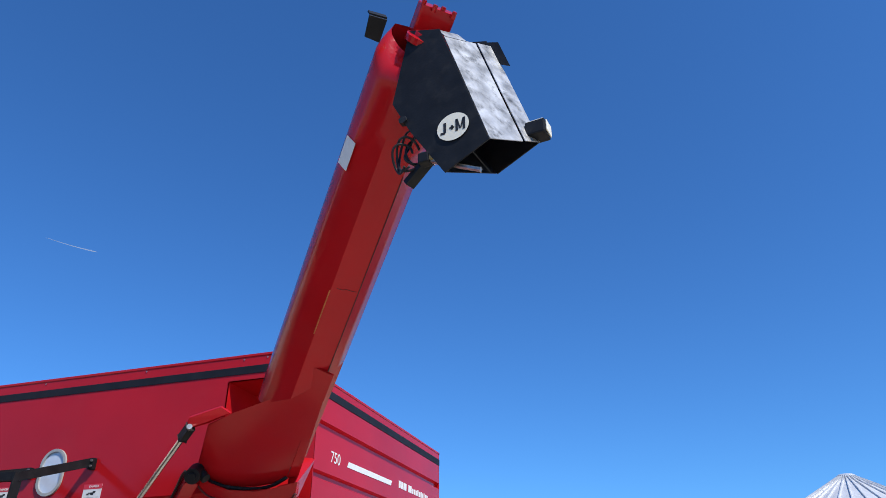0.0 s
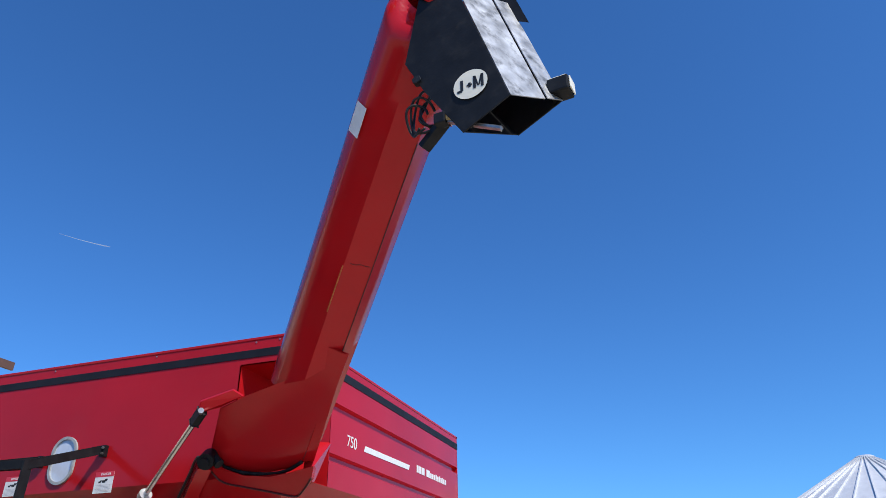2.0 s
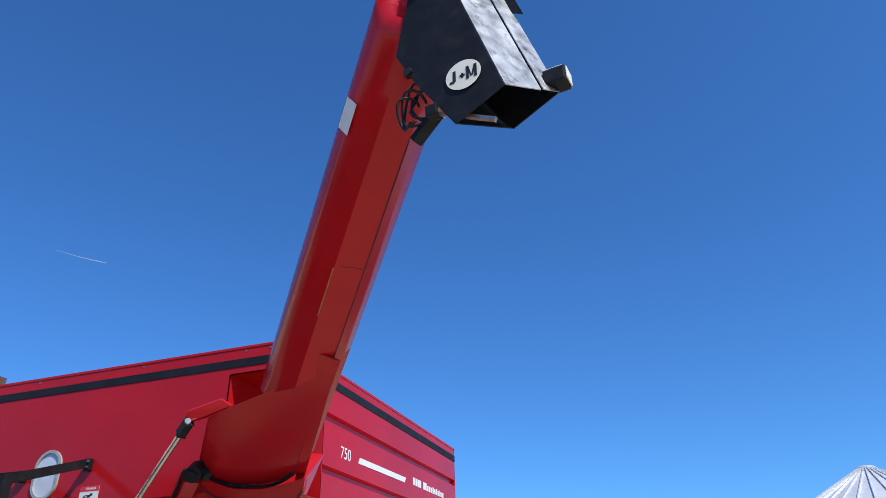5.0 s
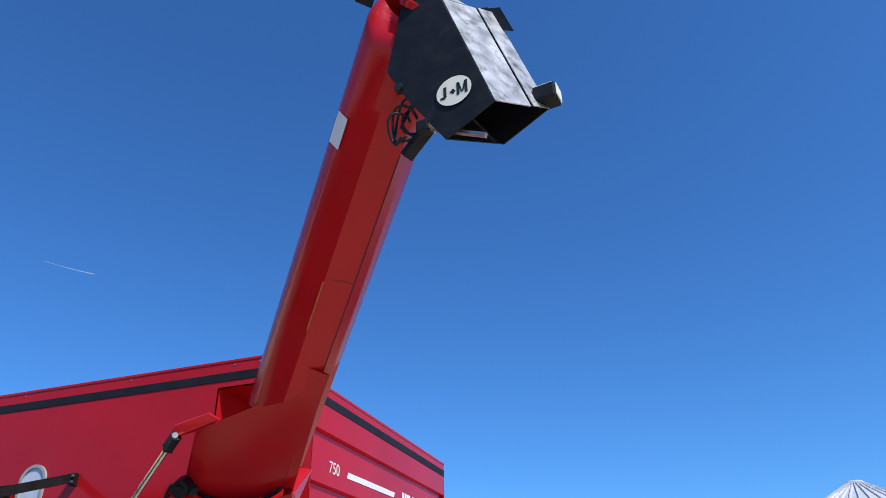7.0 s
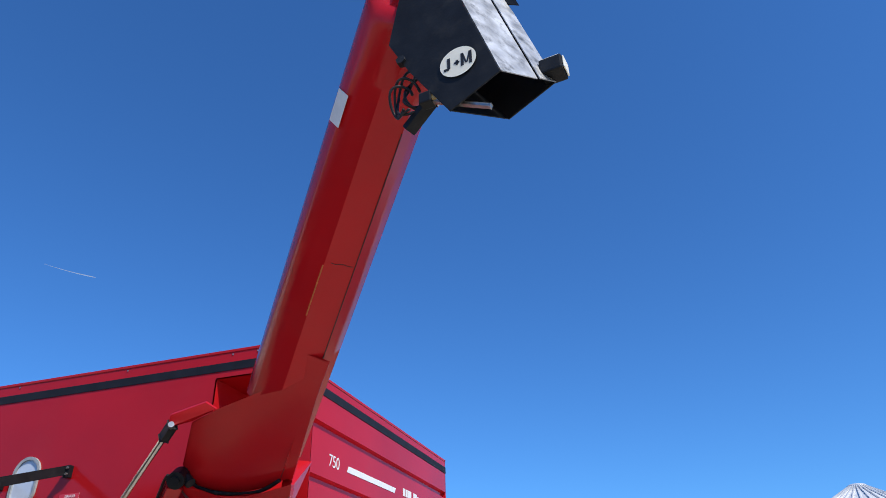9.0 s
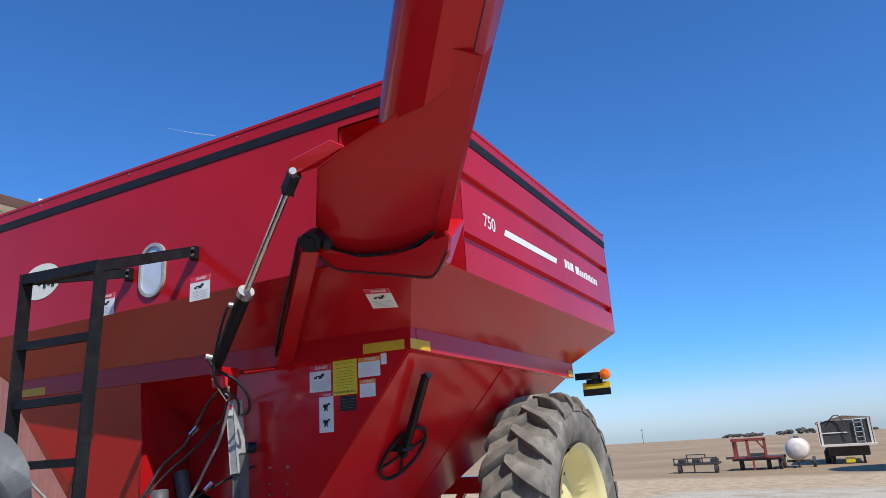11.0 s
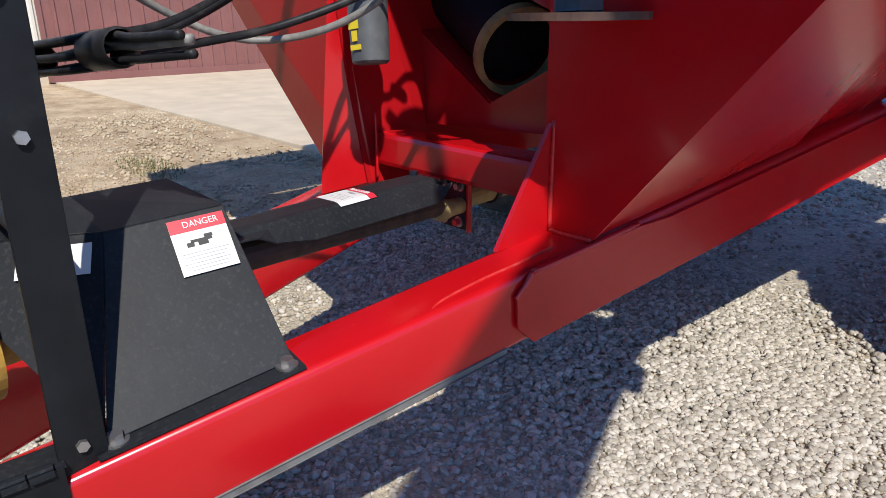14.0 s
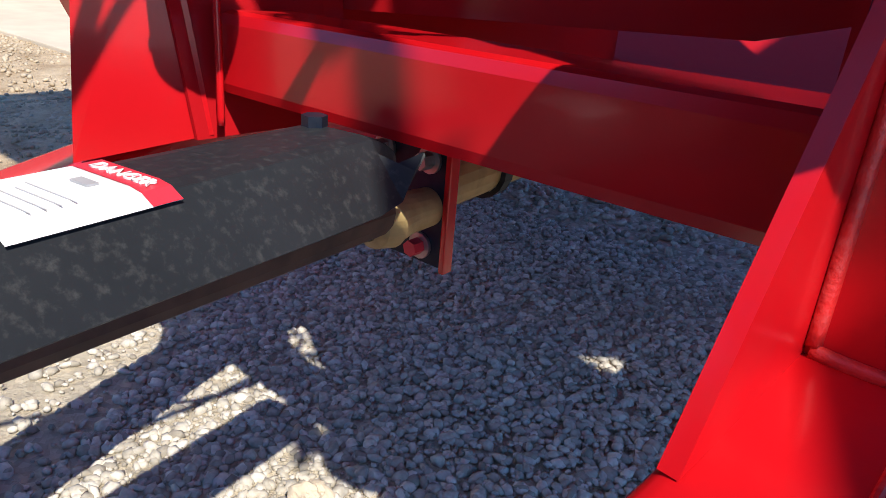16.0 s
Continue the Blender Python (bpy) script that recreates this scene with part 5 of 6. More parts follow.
def build_driveline():
    guard = part("pto_guard", bmesh.new(), BLACK_WORN, cart, "black steel driveline guard box")
    bm = bmesh.new()
    g_tl, g_tr, g_br, g_bl = Vector((-1.676, -0.420, 0.832)), Vector((-1.646, -0.230, 0.848)), Vector((-1.458, -0.220, 0.618)), Vector((-1.489, -0.512, 0.574))
    b_r, b_l, tip, tip_l = Vector((-1.855, -0.248, 0.862)), Vector((-1.875, -0.436, 0.852)), Vector((-1.855, -0.664, 0.811)), Vector((-1.95, -0.66, 0.80))
    part("side_plate", plate(bm, [g_br, g_tr, g_tl, g_bl], 0.006, 0.0015), BLACK_WORN, guard)
    lift = Vector((0, 0, 0.002))
    bm = bmesh.new()
    plate(bm, [g_tr + lift, b_r + lift, b_l + lift, g_tl + lift], 0.006)
    plate(bm, [g_tl + lift, b_l + lift, tip_l + lift, tip + lift], 0.006)
    part("top_plate", bm, BLACK_WORN, guard)
    part("side_plate", plate(bmesh.new(), [b_r, Vector((-2.10, -0.24, 0.63)), Vector((-2.10, -0.56, 0.58)), b_l], 0.006), BLACK_WORN, guard)
    part("front_plate", plate(bmesh.new(), [g_tl, tip, g_bl + Vector((-0.012, 0, 0.006))], 0.006), BLACK_WORN, guard)
    bm = bmesh.new()
    bar(bm, rail(-0.525, -0.045, 0.004), rail(-0.21, -0.045, 0.004), 0.075, 0.006, bevel=0.001)
    part("flange", bm, BLACK_WORN, guard)
    for y in (-0.235, -0.50):
        part("bolt", cyl(bmesh.new(), rail(y, -0.03, 0.0), rail(y, -0.03, 0.022), 0.012, n=6), STEEL, guard)
        part("washer", cyl(bmesh.new(), rail(y, -0.03, 0.006), rail(y, -0.03, 0.011), 0.019, n=16), STEEL, guard)
    right, up = Vector((0.0155, 0.092, 0.0075)), Vector((-0.0625, 0.001, 0.0775))
    m = basis(Vector((-1.617, -0.2845, 0.795)) + right.cross(up).normalized() * 0.005, right, up)
    decal(guard, m, 0.093, 0.100, "danger", "white and red danger decal with pictogram")
    lr = (g_tl - tip).normalized()
    ln = lr.cross((tip - g_bl).normalized()).normalized()
    ln = ln if ln.x > 0 else -ln
    m2 = basis(tip + (g_tl - tip) * 0.62 + (g_bl - tip) * 0.13 + ln * 0.004, lr, ln.cross(lr))
    part("decal", flat(bmesh.new(), m2, -0.058, -0.026, 0.058, 0.026), WHITE_STICKER, guard, "blank white label")
    # channel shield over the shaft
    bm = bmesh.new()
    before = set(guard.children)
    x0, x1, y0, y1, zt = -1.908, -1.818, -0.20, 0.445, 0.746
    zl = 0.692
    prof = [(x1 + 0.030, zl), (x1, zt - 0.012), (x1 - 0.008, zt - 0.002), (x1 - 0.02, zt), (x0 + 0.02, zt), (x0 + 0.008, zt - 0.002), (x0, zt - 0.012), (x0, zl)]
    ys = [y0, -0.185, -0.17, -0.14, -0.10, -0.05, 0.0, 0.30, 0.38, 0.41, 0.43, y1]
    rows = []
    for y in ys:
        lift = 22.0 * max(0, y - 0.395) ** 2 + 5.0 * max(0, -0.12 - y) ** 1.5 + 0.16 * max(0, 0.02 - y)
        rows.append([bm.verts.new((x, y, min(z + lift, zt - 0.012) if z < 0.71 else z - 1.6 * max(0, y - 0.42) * (1 if abs(x + 1.865) > 0.04 else 0.4))) for x, z in prof])
    for q in range(len(rows) - 1):
        for k in range(len(prof) - 1):
            bm.faces.new((rows[q][k], rows[q][k + 1], rows[q + 1][k + 1], rows[q + 1][k]))
    sh = part("shaft_shield", bm, BLACK_WORN, guard, "scuffed black channel shield over the shaft")
    so = sh.modifiers.new("thickness", "SOLIDIFY")
    so.thickness = 0.004
    part("bolt", cyl(bmesh.new(), (-1.885, 0.405, zt), (-1.885, 0.405, zt + 0.014), 0.012, n=6), NAVY, guard)
    m3 = basis((-1.864, 0.14, zt + 0.0036), (0, 1, 0), (-1, 0, 0))

    def bent(y_a, y_b, lift):
        b = bmesh.new()
        sec = [(-1.900, zt + lift), (-1.838, zt + lift), (-1.8262, zt - 0.0018 + lift), (-1.8200 + lift, zt - 0.0085 + lift)]
        ra, rb = ([b.verts.new((x, y, z)) for x, z in sec] for y in (y_a, y_b))
        for k in range(len(sec) - 1):
            b.faces.new((ra[k], ra[k + 1], rb[k + 1], rb[k]))
        return b
    d = part("decal", bent(0.095, 0.205, 0.0050), WHITE_STICKER, guard, "curled white danger decal on the shield")
    part("band", bent(0.183, 0.2052, 0.0056), RED_INK, d)
    lettering("letters", "DANGER", 0.0155, m3 @ Matrix.Translation((0.054, -0.004, 0.0025)) @ Matrix.Rotation(-math.pi / 2, 4, "Z"), WHITE_STICKER, d)
    part("pictogram", flat(bmesh.new(), m3, 0.024, -0.012, 0.032, 0.006, 0.0015), GREY_INK, d)
    for q in range(4):
        part("text_line", flat(bmesh.new(), m3, 0.004 - 0.009 * q, -0.034, 0.0046 - 0.009 * q, 0.020 - 0.006 * (q % 2), 0.0015, 0.0005), GREY_INK, d)
    turn = Matrix.Translation((-1.818, 0, 0)) @ Matrix.Translation((0.050, 0, 0.015)) @ Matrix.Rotation(0.14, 4, "Z") @ Matrix.Translation((1.818, 0, 0))
    for ob in set(guard.children) - before:
        ob.matrix_local = turn @ ob.matrix_local
    part("drive_shaft", cyl(bmesh.new(), (-1.74, -0.7, 0.70), (-1.885, 0.46, 0.675), 0.034, n=16), RUST, guard, "rusty drive shaft")
    part("yoke", lathe(bmesh.new(), (-1.885, 0.455, 0.655), (0, 1, 0), [(0, 0.018), (0.008, 0.028), (0.03, 0.032), (0.04, 0.028), (0.06, 0.024), (0.11, 0.022)], 24), TAN, guard, "tan bearing dust cover")
    # hanger bearing plate
    hb = part("bearing_hanger", bmesh.new(), NAVY, cart, "dark hanger plate with bearing bolts")
    part("plate", box(bmesh.new(), (-1.97, 0.552, 0.585), (-1.862, 0.562, 0.752), 0.002), NAVY, hb)
    part("flange", box(bmesh.new(), (-1.862, 0.550, 0.580), (-1.854, 0.566, 0.752), 0.002), RED_FRAME_LIFT, hb, "red hanger flange")
    for x, z in ((-1.885, 0.710), (-1.892, 0.606), (-1.955, 0.710), (-1.955, 0.606)):
        part("bolt", cyl(bmesh.new(), (x, 0.553, z), (x, 0.532, z), 0.010, n=6), RED_INK if z < 0.65 else STEEL, hb)
        part("washer", cyl(bmesh.new(), (x, 0.553, z), (x, 0.548, z), 0.016, n=14), STEEL, hb)
    part("rear_shaft", cyl(bmesh.new(), (-1.915, 0.565, 0.665), (-1.985, 1.3, 0.675), 0.034, n=18), TAN, hb, "tan shaft tube behind the hanger")
    part("clamp", lathe(bmesh.new(), (-1.928, 0.70, 0.667), (-0.095, 1, 0), [(0, 0.035), (0, 0.042), (0.02, 0.042), (0.02, 0.037)], 18), RUBBER, hb)
    # tunnel contents
    lo = part("lower_auger", bmesh.new(), BLACK, cart, "black lower auger housing inside the tunnel")
    bm = bmesh.new()
    cyl(bm, (-2.15, 0.80, 1.23), (-1.86, 0.74, 1.075), 0.112, n=32)
    autosmooth(part("housing", bm, BLACK, lo))
    ax = Vector((0.88, -0.30, -0.36)).normalized()
    part("clean_out_ring", lathe(bmesh.new(), Vector((-1.845, 0.73, 1.06)), ax, [(-0.02, 0.126), (0.012, 0.126), (0.012, 0.110), (-0.02, 0.110)], 32, True), TAN, lo, "dusty clean-out ring")
    part("elbow", cyl(bmesh.new(), (-2.12, 0.60, 1.42), (-2.06, 0.60, 1.22), 0.045, n=18), GREY_PLASTIC, lo)
    part("deflector", plate(bmesh.new(), [(-2.145, 0.70, 1.945), (-2.145, 0.68, 1.34), (-1.51, 0.68, 1.09), (-1.51, 0.70, 1.945)], 0.006), RED, lo)
    # rail bracket with slotted edge and hitch pipe
    br = part("rail_bracket", bmesh.new(), BLACK, cart, "black bolted rail bracket")
    def on_rail(y, z, out=0.006):
        return Vector((-1.395 + 0.12 * y + out, y, z))
    part("face", plate(bmesh.new(), [on_rail(-0.573, 0.500), on_rail(-0.575, 0.582), on_rail(-0.820, 0.561), on_rail(-0.796, 0.471)], 0.006, 0.001), BLACK, br)
    bm = bmesh.new()
    plate(bm, [on_rail(-0.572, 0.583, 0.004), on_rail(-0.572, 0.583, -0.06), on_rail(-0.822, 0.562, -0.06), on_rail(-0.822, 0.562, 0.004)], 0.005)
    part("top", bm, BLACK_WORN, br)
    for q in range(7):
        y = -0.812 + 0.033 * q
        part("knuckle", bar(bmesh.new(), on_rail(y, 0.563 + 0.085 * (y + 0.82)), on_rail(y + 0.024, 0.563 + 0.085 * (y + 0.844)), 0.012, 0.012, bevel=0.003), BLACK_WORN, br)
    for y, z in ((-0.613, 0.508), (-0.762, 0.489)):
        part("bolt", cyl(bmesh.new(), on_rail(y, z, 0.004), on_rail(y, z, 0.014), 0.010, n=6), STEEL, br)
    bm = bmesh.new()
    lathe(bm, on_rail(-0.848, 0.430, -0.004), (1, -0.12, 0), [(0.0, 0.046), (0.030, 0.046), (0.030, 0.034), (-0.02, 0.034)], 24)
    part("jack_socket", bm, RED_FRAME_LIFT, chassis, "round jack socket on the rail")
    # black disc painted in for the shade inside the hollow socket
    part("socket_dark", cyl(bmesh.new(), on_rail(-0.848, 0.430, 0.002), on_rail(-0.848, 0.430, 0.012), 0.035, n=20), BLACK, chassis)
    # manual canister
    can = part("manual_canister", bmesh.new(), GREY_PLASTIC, cart, "grey plastic manual canister with yellow mark")
    axis = Vector((-0.13, 0.06, 1)).normalized()
    foot = Vector((-1.935, 0.305, 1.045))
    autosmooth(part("body", lathe(bmesh.new(), foot, axis, [(0, 0.001), (0, 0.040), (0.006, 0.046), (0.18, 0.050)], 24), GREY_PLASTIC, can))
    autosmooth(part("lid", lathe(bmesh.new(), foot + axis * 0.165, axis, [(0, 0.05), (0.005, 0.058), (0.045, 0.058), (0.06, 0.050), (0.115, 0.050), (0.12, 0.045), (0.12, 0.001)], 24), GREY_PLASTIC, can))
    mk = basis(foot + axis * 0.05 + Vector((0.012, -0.0475, 0.003)), Vector((1, 0.28, 0.13)), axis)
    bm = bmesh.new()
    for x0, z0, x1, z1 in ((-.020, .030, .010, .062), (-.012, .002, .004, .026), (-.018, -.018, .014, -.006)):
        flat(bm, mk, x0, z0, x1, z1)
    part("mark", bm, YELLOW, can)
    part("strap", box(bmesh.new(), (-2.06, 0.36, 1.22), (-2.00, 0.43, 1.25), 0.004), BLACK, can)


build_driveline()


def build_pto():
    p = thing("pto_shaft", "dusty black drive shaft with worn yellow guard cone", "drive shaft", (-1.745, -0.675, 0.654))
    p.rotation_euler = (0, 0, 0.14)
    bm = bmesh.new()
    cyl(bm, (0, -1.6, 0.03), (0, -0.07, 0.02), 0.052, n=24)
    autosmooth(part("tube", bm, BLACK_WORN, p, "scuffed black guard tube"))
    bm = bmesh.new()
    lathe(bm, (0, -0.085, 0.018), (0, 1, 0), [(0, 0.054), (0.006, 0.064), (0.03, 0.066), (0.034, 0.072), (0.042, 0.074), (0.046, 0.080), (0.08, 0.094), (0.112, 0.100), (0.116, 0.092), (0.112, 0.03)], 28)
    autosmooth(part("guard_cone", bm, TAN, p, "dirty yellow guard cone"))
    bm = bmesh.new()
    lathe(bm, (0, 0.03, 0.018), (0, 1, 0), [(0, 0.094), (0.01, 0.101), (0.04, 0.098), (0.05, 0.05), (0.2, 0.045)], 28)
    part("collar", bm, MUSTARD, p, "yellow plastic collar")
    pts = [(0.02, -0.075, 0.085), (0.075, -0.06, 0.050), (0.115, -0.045, 0.0), (0.165, -0.03, -0.040), (0.225, -0.005, -0.075)]
    path = smooth_path(pts, 5)
    for k in range(len(path) - 1):
        a, b = path[k], path[k + 1]
        d = (b - a)
        up = Vector((0, 0, 1)) if k % 2 else Vector((1, 0.3, 0))
        x = d.cross(up).normalized()
        bm = bmesh.new()
        hose(bm, [a + d * (0.5 - 0.75 * math.cos(q)) + x * (0.009 * math.sin(q)) for q in [math.pi * 2 * i / 8 for i in range(9)]], 0.0022, 5, 2)
        part("chain_link", bm, CHAIN, p)


build_pto()


def build_hoses():
    def run(name, label, pts, r, mat):
        bm = bmesh.new()
        hose(bm, pts, r, 10, 8)
        ob = mesh_ob(name, bm, mat, True)
        return tagged(ob, label, "hose", group="hydraulic hoses")
    run("hydraulic_hose", "pale grey braided hose looping past the ladder", [(-3.7, -0.75, 1.50), (-3.1, -0.70, 1.545), (-2.498, -0.62, 1.548), (-2.173, -0.50, 1.537), (-2.039, -0.48, 1.488), (-1.911, -0.45, 1.387), (-1.837, -0.36, 1.264), (-1.89, -0.22, 1.182), (-1.89, -0.10, 1.127), (-1.868, 0.0, 1.111), (-1.765, 0.08, 1.133), (-1.666, 0.15, 1.192), (-1.581, 0.20, 1.291), (-1.476, 0.22, 1.465), (-1.412, 0.23, 1.575), (-1.358, 0.225, 1.695), (-1.325, 0.20, 1.775), (-1.29, 0.17, 1.85)], 0.0078, HOSE_GREY)
    base = [(-3.9, -1.1, 0.50), (-3.2, -0.85, 0.70), (-2.437, -0.60, 0.938), (-2.30, -0.45, 1.052), (-1.955, -0.42, 1.087), (-1.70, -0.38, 1.111)]
    rise_a = [(-1.69, -0.26, 1.143), (-1.736, -0.10, 1.212), (-1.781, 0.06, 1.303)]
    to_valve = rise_a + [(-1.794, 0.18, 1.453), (-1.66, 0.22, 1.569), (-1.595, 0.25, 1.696), (-1.50, 0.25, 1.81), (-1.33, 0.19, 1.86)]
    to_joint = rise_a + [(-1.752, 0.18, 1.429), (-1.597, 0.20, 1.53), (-1.464, 0.22, 1.642), (-1.38, 0.22, 1.71), (-1.30, 0.18, 1.80)]
    to_jack = [(-1.72, -0.22, 1.125), (-1.72, -0.06, 1.150), (-1.661, 0.10, 1.208), (-1.606, 0.22, 1.285), (-1.484, 0.29, 1.352), (-1.395, 0.36, 1.405), (-1.33, 0.42, 1.43)]
    capped = [(-1.557, -0.37, 1.113), (-1.45, -0.34, 1.118)]
    for k, tail in enumerate((to_valve, to_valve, to_joint, to_jack, capped, capped, capped)):
        a = 2 * math.pi * k / 6
        r = 0.021 if k else 0.0
        pts = []
        for q, p in enumerate(base + tail):
            spread = (1.5 if q < 2 else 1.2) if q < 6 else (0.9 if tail is capped else 0.55)
            if q == len(base + tail) - 1 and tail is not capped:
                spread = 0.0
            pts.append(Vector(p) + Vector((0, 0.7 * r * math.cos(a + 0.25 * q), r * math.sin(a + 0.25 * q))) * spread)
        run("hydraulic_hose", ("dusty grey hydraulic hose in the bundle" if k == 5 else "black hydraulic hose in the bundle"), pts, 0.0066 + 0.0010 * (k % 2), HOSE_GREY if k == 5 else RUBBER)
    run("hydraulic_hose", "black hose lying over the guard box", [(-2.9, -0.8, 0.66), (-2.65, -0.62, 0.70), (-2.04, -0.6, 0.825), (-1.86, -0.58, 0.90), (-1.72, -0.55, 0.93)], 0.009, RUBBER)
    run("hydraulic_hose", "black hose hanging beside the ladder", [(-2.20, -0.48, 1.12), (-2.26, -0.5, 0.98), (-2.22, -0.52, 0.88), (-2.10, -0.54, 0.84), (-1.98, -0.55, 0.88)], 0.009, RUBBER)
    for k in range(2):
        bm = bmesh.new()
        c = Vector(((-1.955, -0.42, 1.087) if k == 0 else (-1.66, -0.375, 1.113)))
        lathe(bm, c, (1.0, 0.10, 0.09), [(-0.055, 0.026), (-0.050, 0.030), (0.050, 0.030), (0.055, 0.026)], 14)
        tagged(mesh_ob("hose_wrap", bm, RUBBER, True), "black tape wrap round the hose bundle", "tape")
    for p in ((-1.63, 0.228, 1.62), (-1.535, 0.262, 1.322)):
        bm = bmesh.new()
        cyl(bm, Vector(p), Vector(p) + Vector((0.05, 0.005, 0.04)), 0.014, n=8)
        tagged(mesh_ob("hose_coupling", bm, CHROME), "bright steel hose coupling", "coupling")
    # hose holder beside the ladder
    h = thing("hose_holder", "dark steel hose hanger at the ladder", "bracket", (-2.13, -0.56, 1.18))
    part("plate", box(bmesh.new(), (-0.045, -0.006, -0.09), (0.045, 0.006, 0.08), 0.004), BLACK, h)
    part("eye", lathe(bmesh.new(), (0, 0, 0.03), (0, 1, 0), [(-0.012, 0.022), (-0.012, 0.032), (0.012, 0.032), (0.012, 0.022)], 16, True), STEEL, h)
    part("arm", bar(bmesh.new(), (0.03, 0, 0.03), (0.13, 0.0, 0.024), 0.02, 0.02), BLACK, h)
    r = thing("padded_roller", "black foam-padded bar across the ladder foot", "bar", (-1.93, -0.556, 0.908))
    part("bar", cyl(bmesh.new(), (-0.10, 0, 0), (0.432, 0, 0.003), 0.018, n=14), BLACK, r)
    part("pad", cyl(bmesh.new(), (-0.10, 0, 0.0), (0.06, 0, 0.0), 0.034, n=18), RUBBER, r)


build_hoses()


def build_tractor():
    """The towing tractor, of which only a rear tyre comes into view."""
    tr = thing("tractor", "dark farm tractor with dusty grey rear tyre hitched to the cart", "tractor", (CX, -2.29, 0.0))

    def wheel(x, y, r, hw, n):
        w = part("wheel", bmesh.new(), None, tr)
        w.location = (x, y, r - 0.045)
        k0 = r - 0.07
        prof = [(-hw + .06, .48 * r), (-hw, .70 * r), (-hw + .03, k0 - .05), (-hw * .5, k0), (hw * .5, k0), (hw - .03, k0 - .05), (hw, .70 * r), (hw - .06, .48 * r)]
        autosmooth(part("tyre", lathe(bmesh.new(), (0, 0, 0), (1, 0, 0), prof, 64), TYRE_GREY, w, "grey dusty lugged tyre"), 50)
        part("rim", lathe(bmesh.new(), (0, 0, 0), (1, 0, 0), [(-hw + .06, .49 * r), (-0.05, .45 * r), (0.05, .45 * r), (0.08, .2 * r), (0.08, .001)], 40), CREAM, w)
        for side in (1, -1):
            for k in range(n):
                bm = bmesh.new()
                a0 = 2 * math.pi * (k + (0.5 if side < 0 else 0)) / n
                sec = []
                for q in range(7):
                    f = q / 6
                    xx = side * (-0.02 + f * (hw + 0.02))
                    ang = a0 + f * 0.36
                    rr1 = r - 0.10 * max(0, f - 0.5) ** 1.5
                    wa = (0.062 + 0.034 * f) * 24 / n
                    sec.append([bm.verts.new((xx, rr * math.cos(ang + da), rr * math.sin(ang + da))) for rr, da in
                                ((r - 0.12, -wa * 1.25), (r - 0.05, -wa * 1.15), (rr1 - 0.012, -wa * 0.9), (rr1, -wa * 0.6), (rr1 + 0.004, 0), (rr1, wa * 0.6), (rr1 - 0.012, wa * 0.9), (r - 0.05, wa * 1.15), (r - 0.12, wa * 1.25))])
                last = [v.co.copy() for v in sec[-1]]
                mid = sum(last, Vector()) / len(last)
                sec.append([bm.verts.new(mid + (c - mid) * 0.82 + Vector((side * 0.02, 0, 0))) for c in last])
                for q in range(7):
                    for e in range(9):
                        g = (e + 1) % 9
                        bm.faces.new((sec[q][e], sec[q][g], sec[q + 1][g], sec[q + 1][e]))
                bm.faces.new(sec[0][::-1])
                bm.faces.new(sec[-1])
                autosmooth(part("lug", bm, TYRE_GREY, w), 60)

    for s in (1, -1):
        wheel(s * 1.24, 0.0, 1.0, 0.27, 24)
        wheel(s * 1.0, -2.85, 0.72, 0.20, 22)
        bm = bmesh.new()
        pts = [(s * 0.80, 1.05 * math.cos(a), 0.955 + 1.08 * math.sin(a)) for a in [math.pi * q / 10 for q in range(1, 9)]]
        for (xa, ya, za), (xb, yb, zb) in zip(pts, pts[1:]):
            plate(bm, [(xa, ya, za), (xb, yb, zb), (xb - s * 0.28, yb, zb), (xa - s * 0.28, ya, za)], 0.012)
        part("fender", bm, TRACTOR_PAINT, tr)
    part("axle_housing", box(bmesh.new(), (-0.95, -0.22, 0.72), (0.95, 0.22, 1.15), 0.05), TRACTOR_PAINT, tr)
    part("transmission", box(bmesh.new(), (-0.33, -2.9, 0.62), (0.33, 0.45, 1.35), 0.05), TRACTOR_PAINT, tr)
    part("hitch_block", box(bmesh.new(), (-0.30, 0.45, 0.72), (0.30, 0.62, 1.25), 0.03), BLACK, tr)
    part("drawbar", box(bmesh.new(), (-0.06, 0.2, 0.40), (0.06, 0.95, 0.46), 0.01), BLACK, tr)
    cab = part("cab", bmesh.new(), TRACTOR_PAINT, tr)
    part("cab_floor", box(bmesh.new(), (-0.78, -1.55, 1.30), (0.78, 0.25, 1.62), 0.04), TRACTOR_PAINT, cab)
    part("glazing", box(bmesh.new(), (-0.74, -1.50, 1.62), (0.74, 0.20, 2.72), 0.05), CAB_GLASS, cab, "dark tinted cab glass")
    for x in (-0.76, 0.70):
        for y in (-1.52, 0.16):
            part("pillar", box(bmesh.new(), (x, y, 1.60), (x + 0.06, y + 0.06, 2.74), 0.01), BLACK, cab)
    part("roof", box(bmesh.new(), (-0.85, -1.62, 2.72), (0.85, 0.32, 2.95), 0.07), TRACTOR_PAINT, cab)
    part("bonnet", box(bmesh.new(), (-0.42, -4.0, 1.15), (0.42, -1.56, 1.85), 0.10), TRACTOR_PAINT, tr)
    part("front_axle", box(bmesh.new(), (-0.95, -3.0, 0.55), (0.95, -2.75, 0.75), 0.03), BLACK, tr)
    return tr


TYRE_GREY = material("grey_dusty_rubber", (0.14, 0.145, 0.145), 0.7, 0, 9, 0.25, bump=0.12, bump_scale=60, stain=(0.32, 0.31, 0.28), stain_scale=9, stain_amount=0.5)
build_tractor()

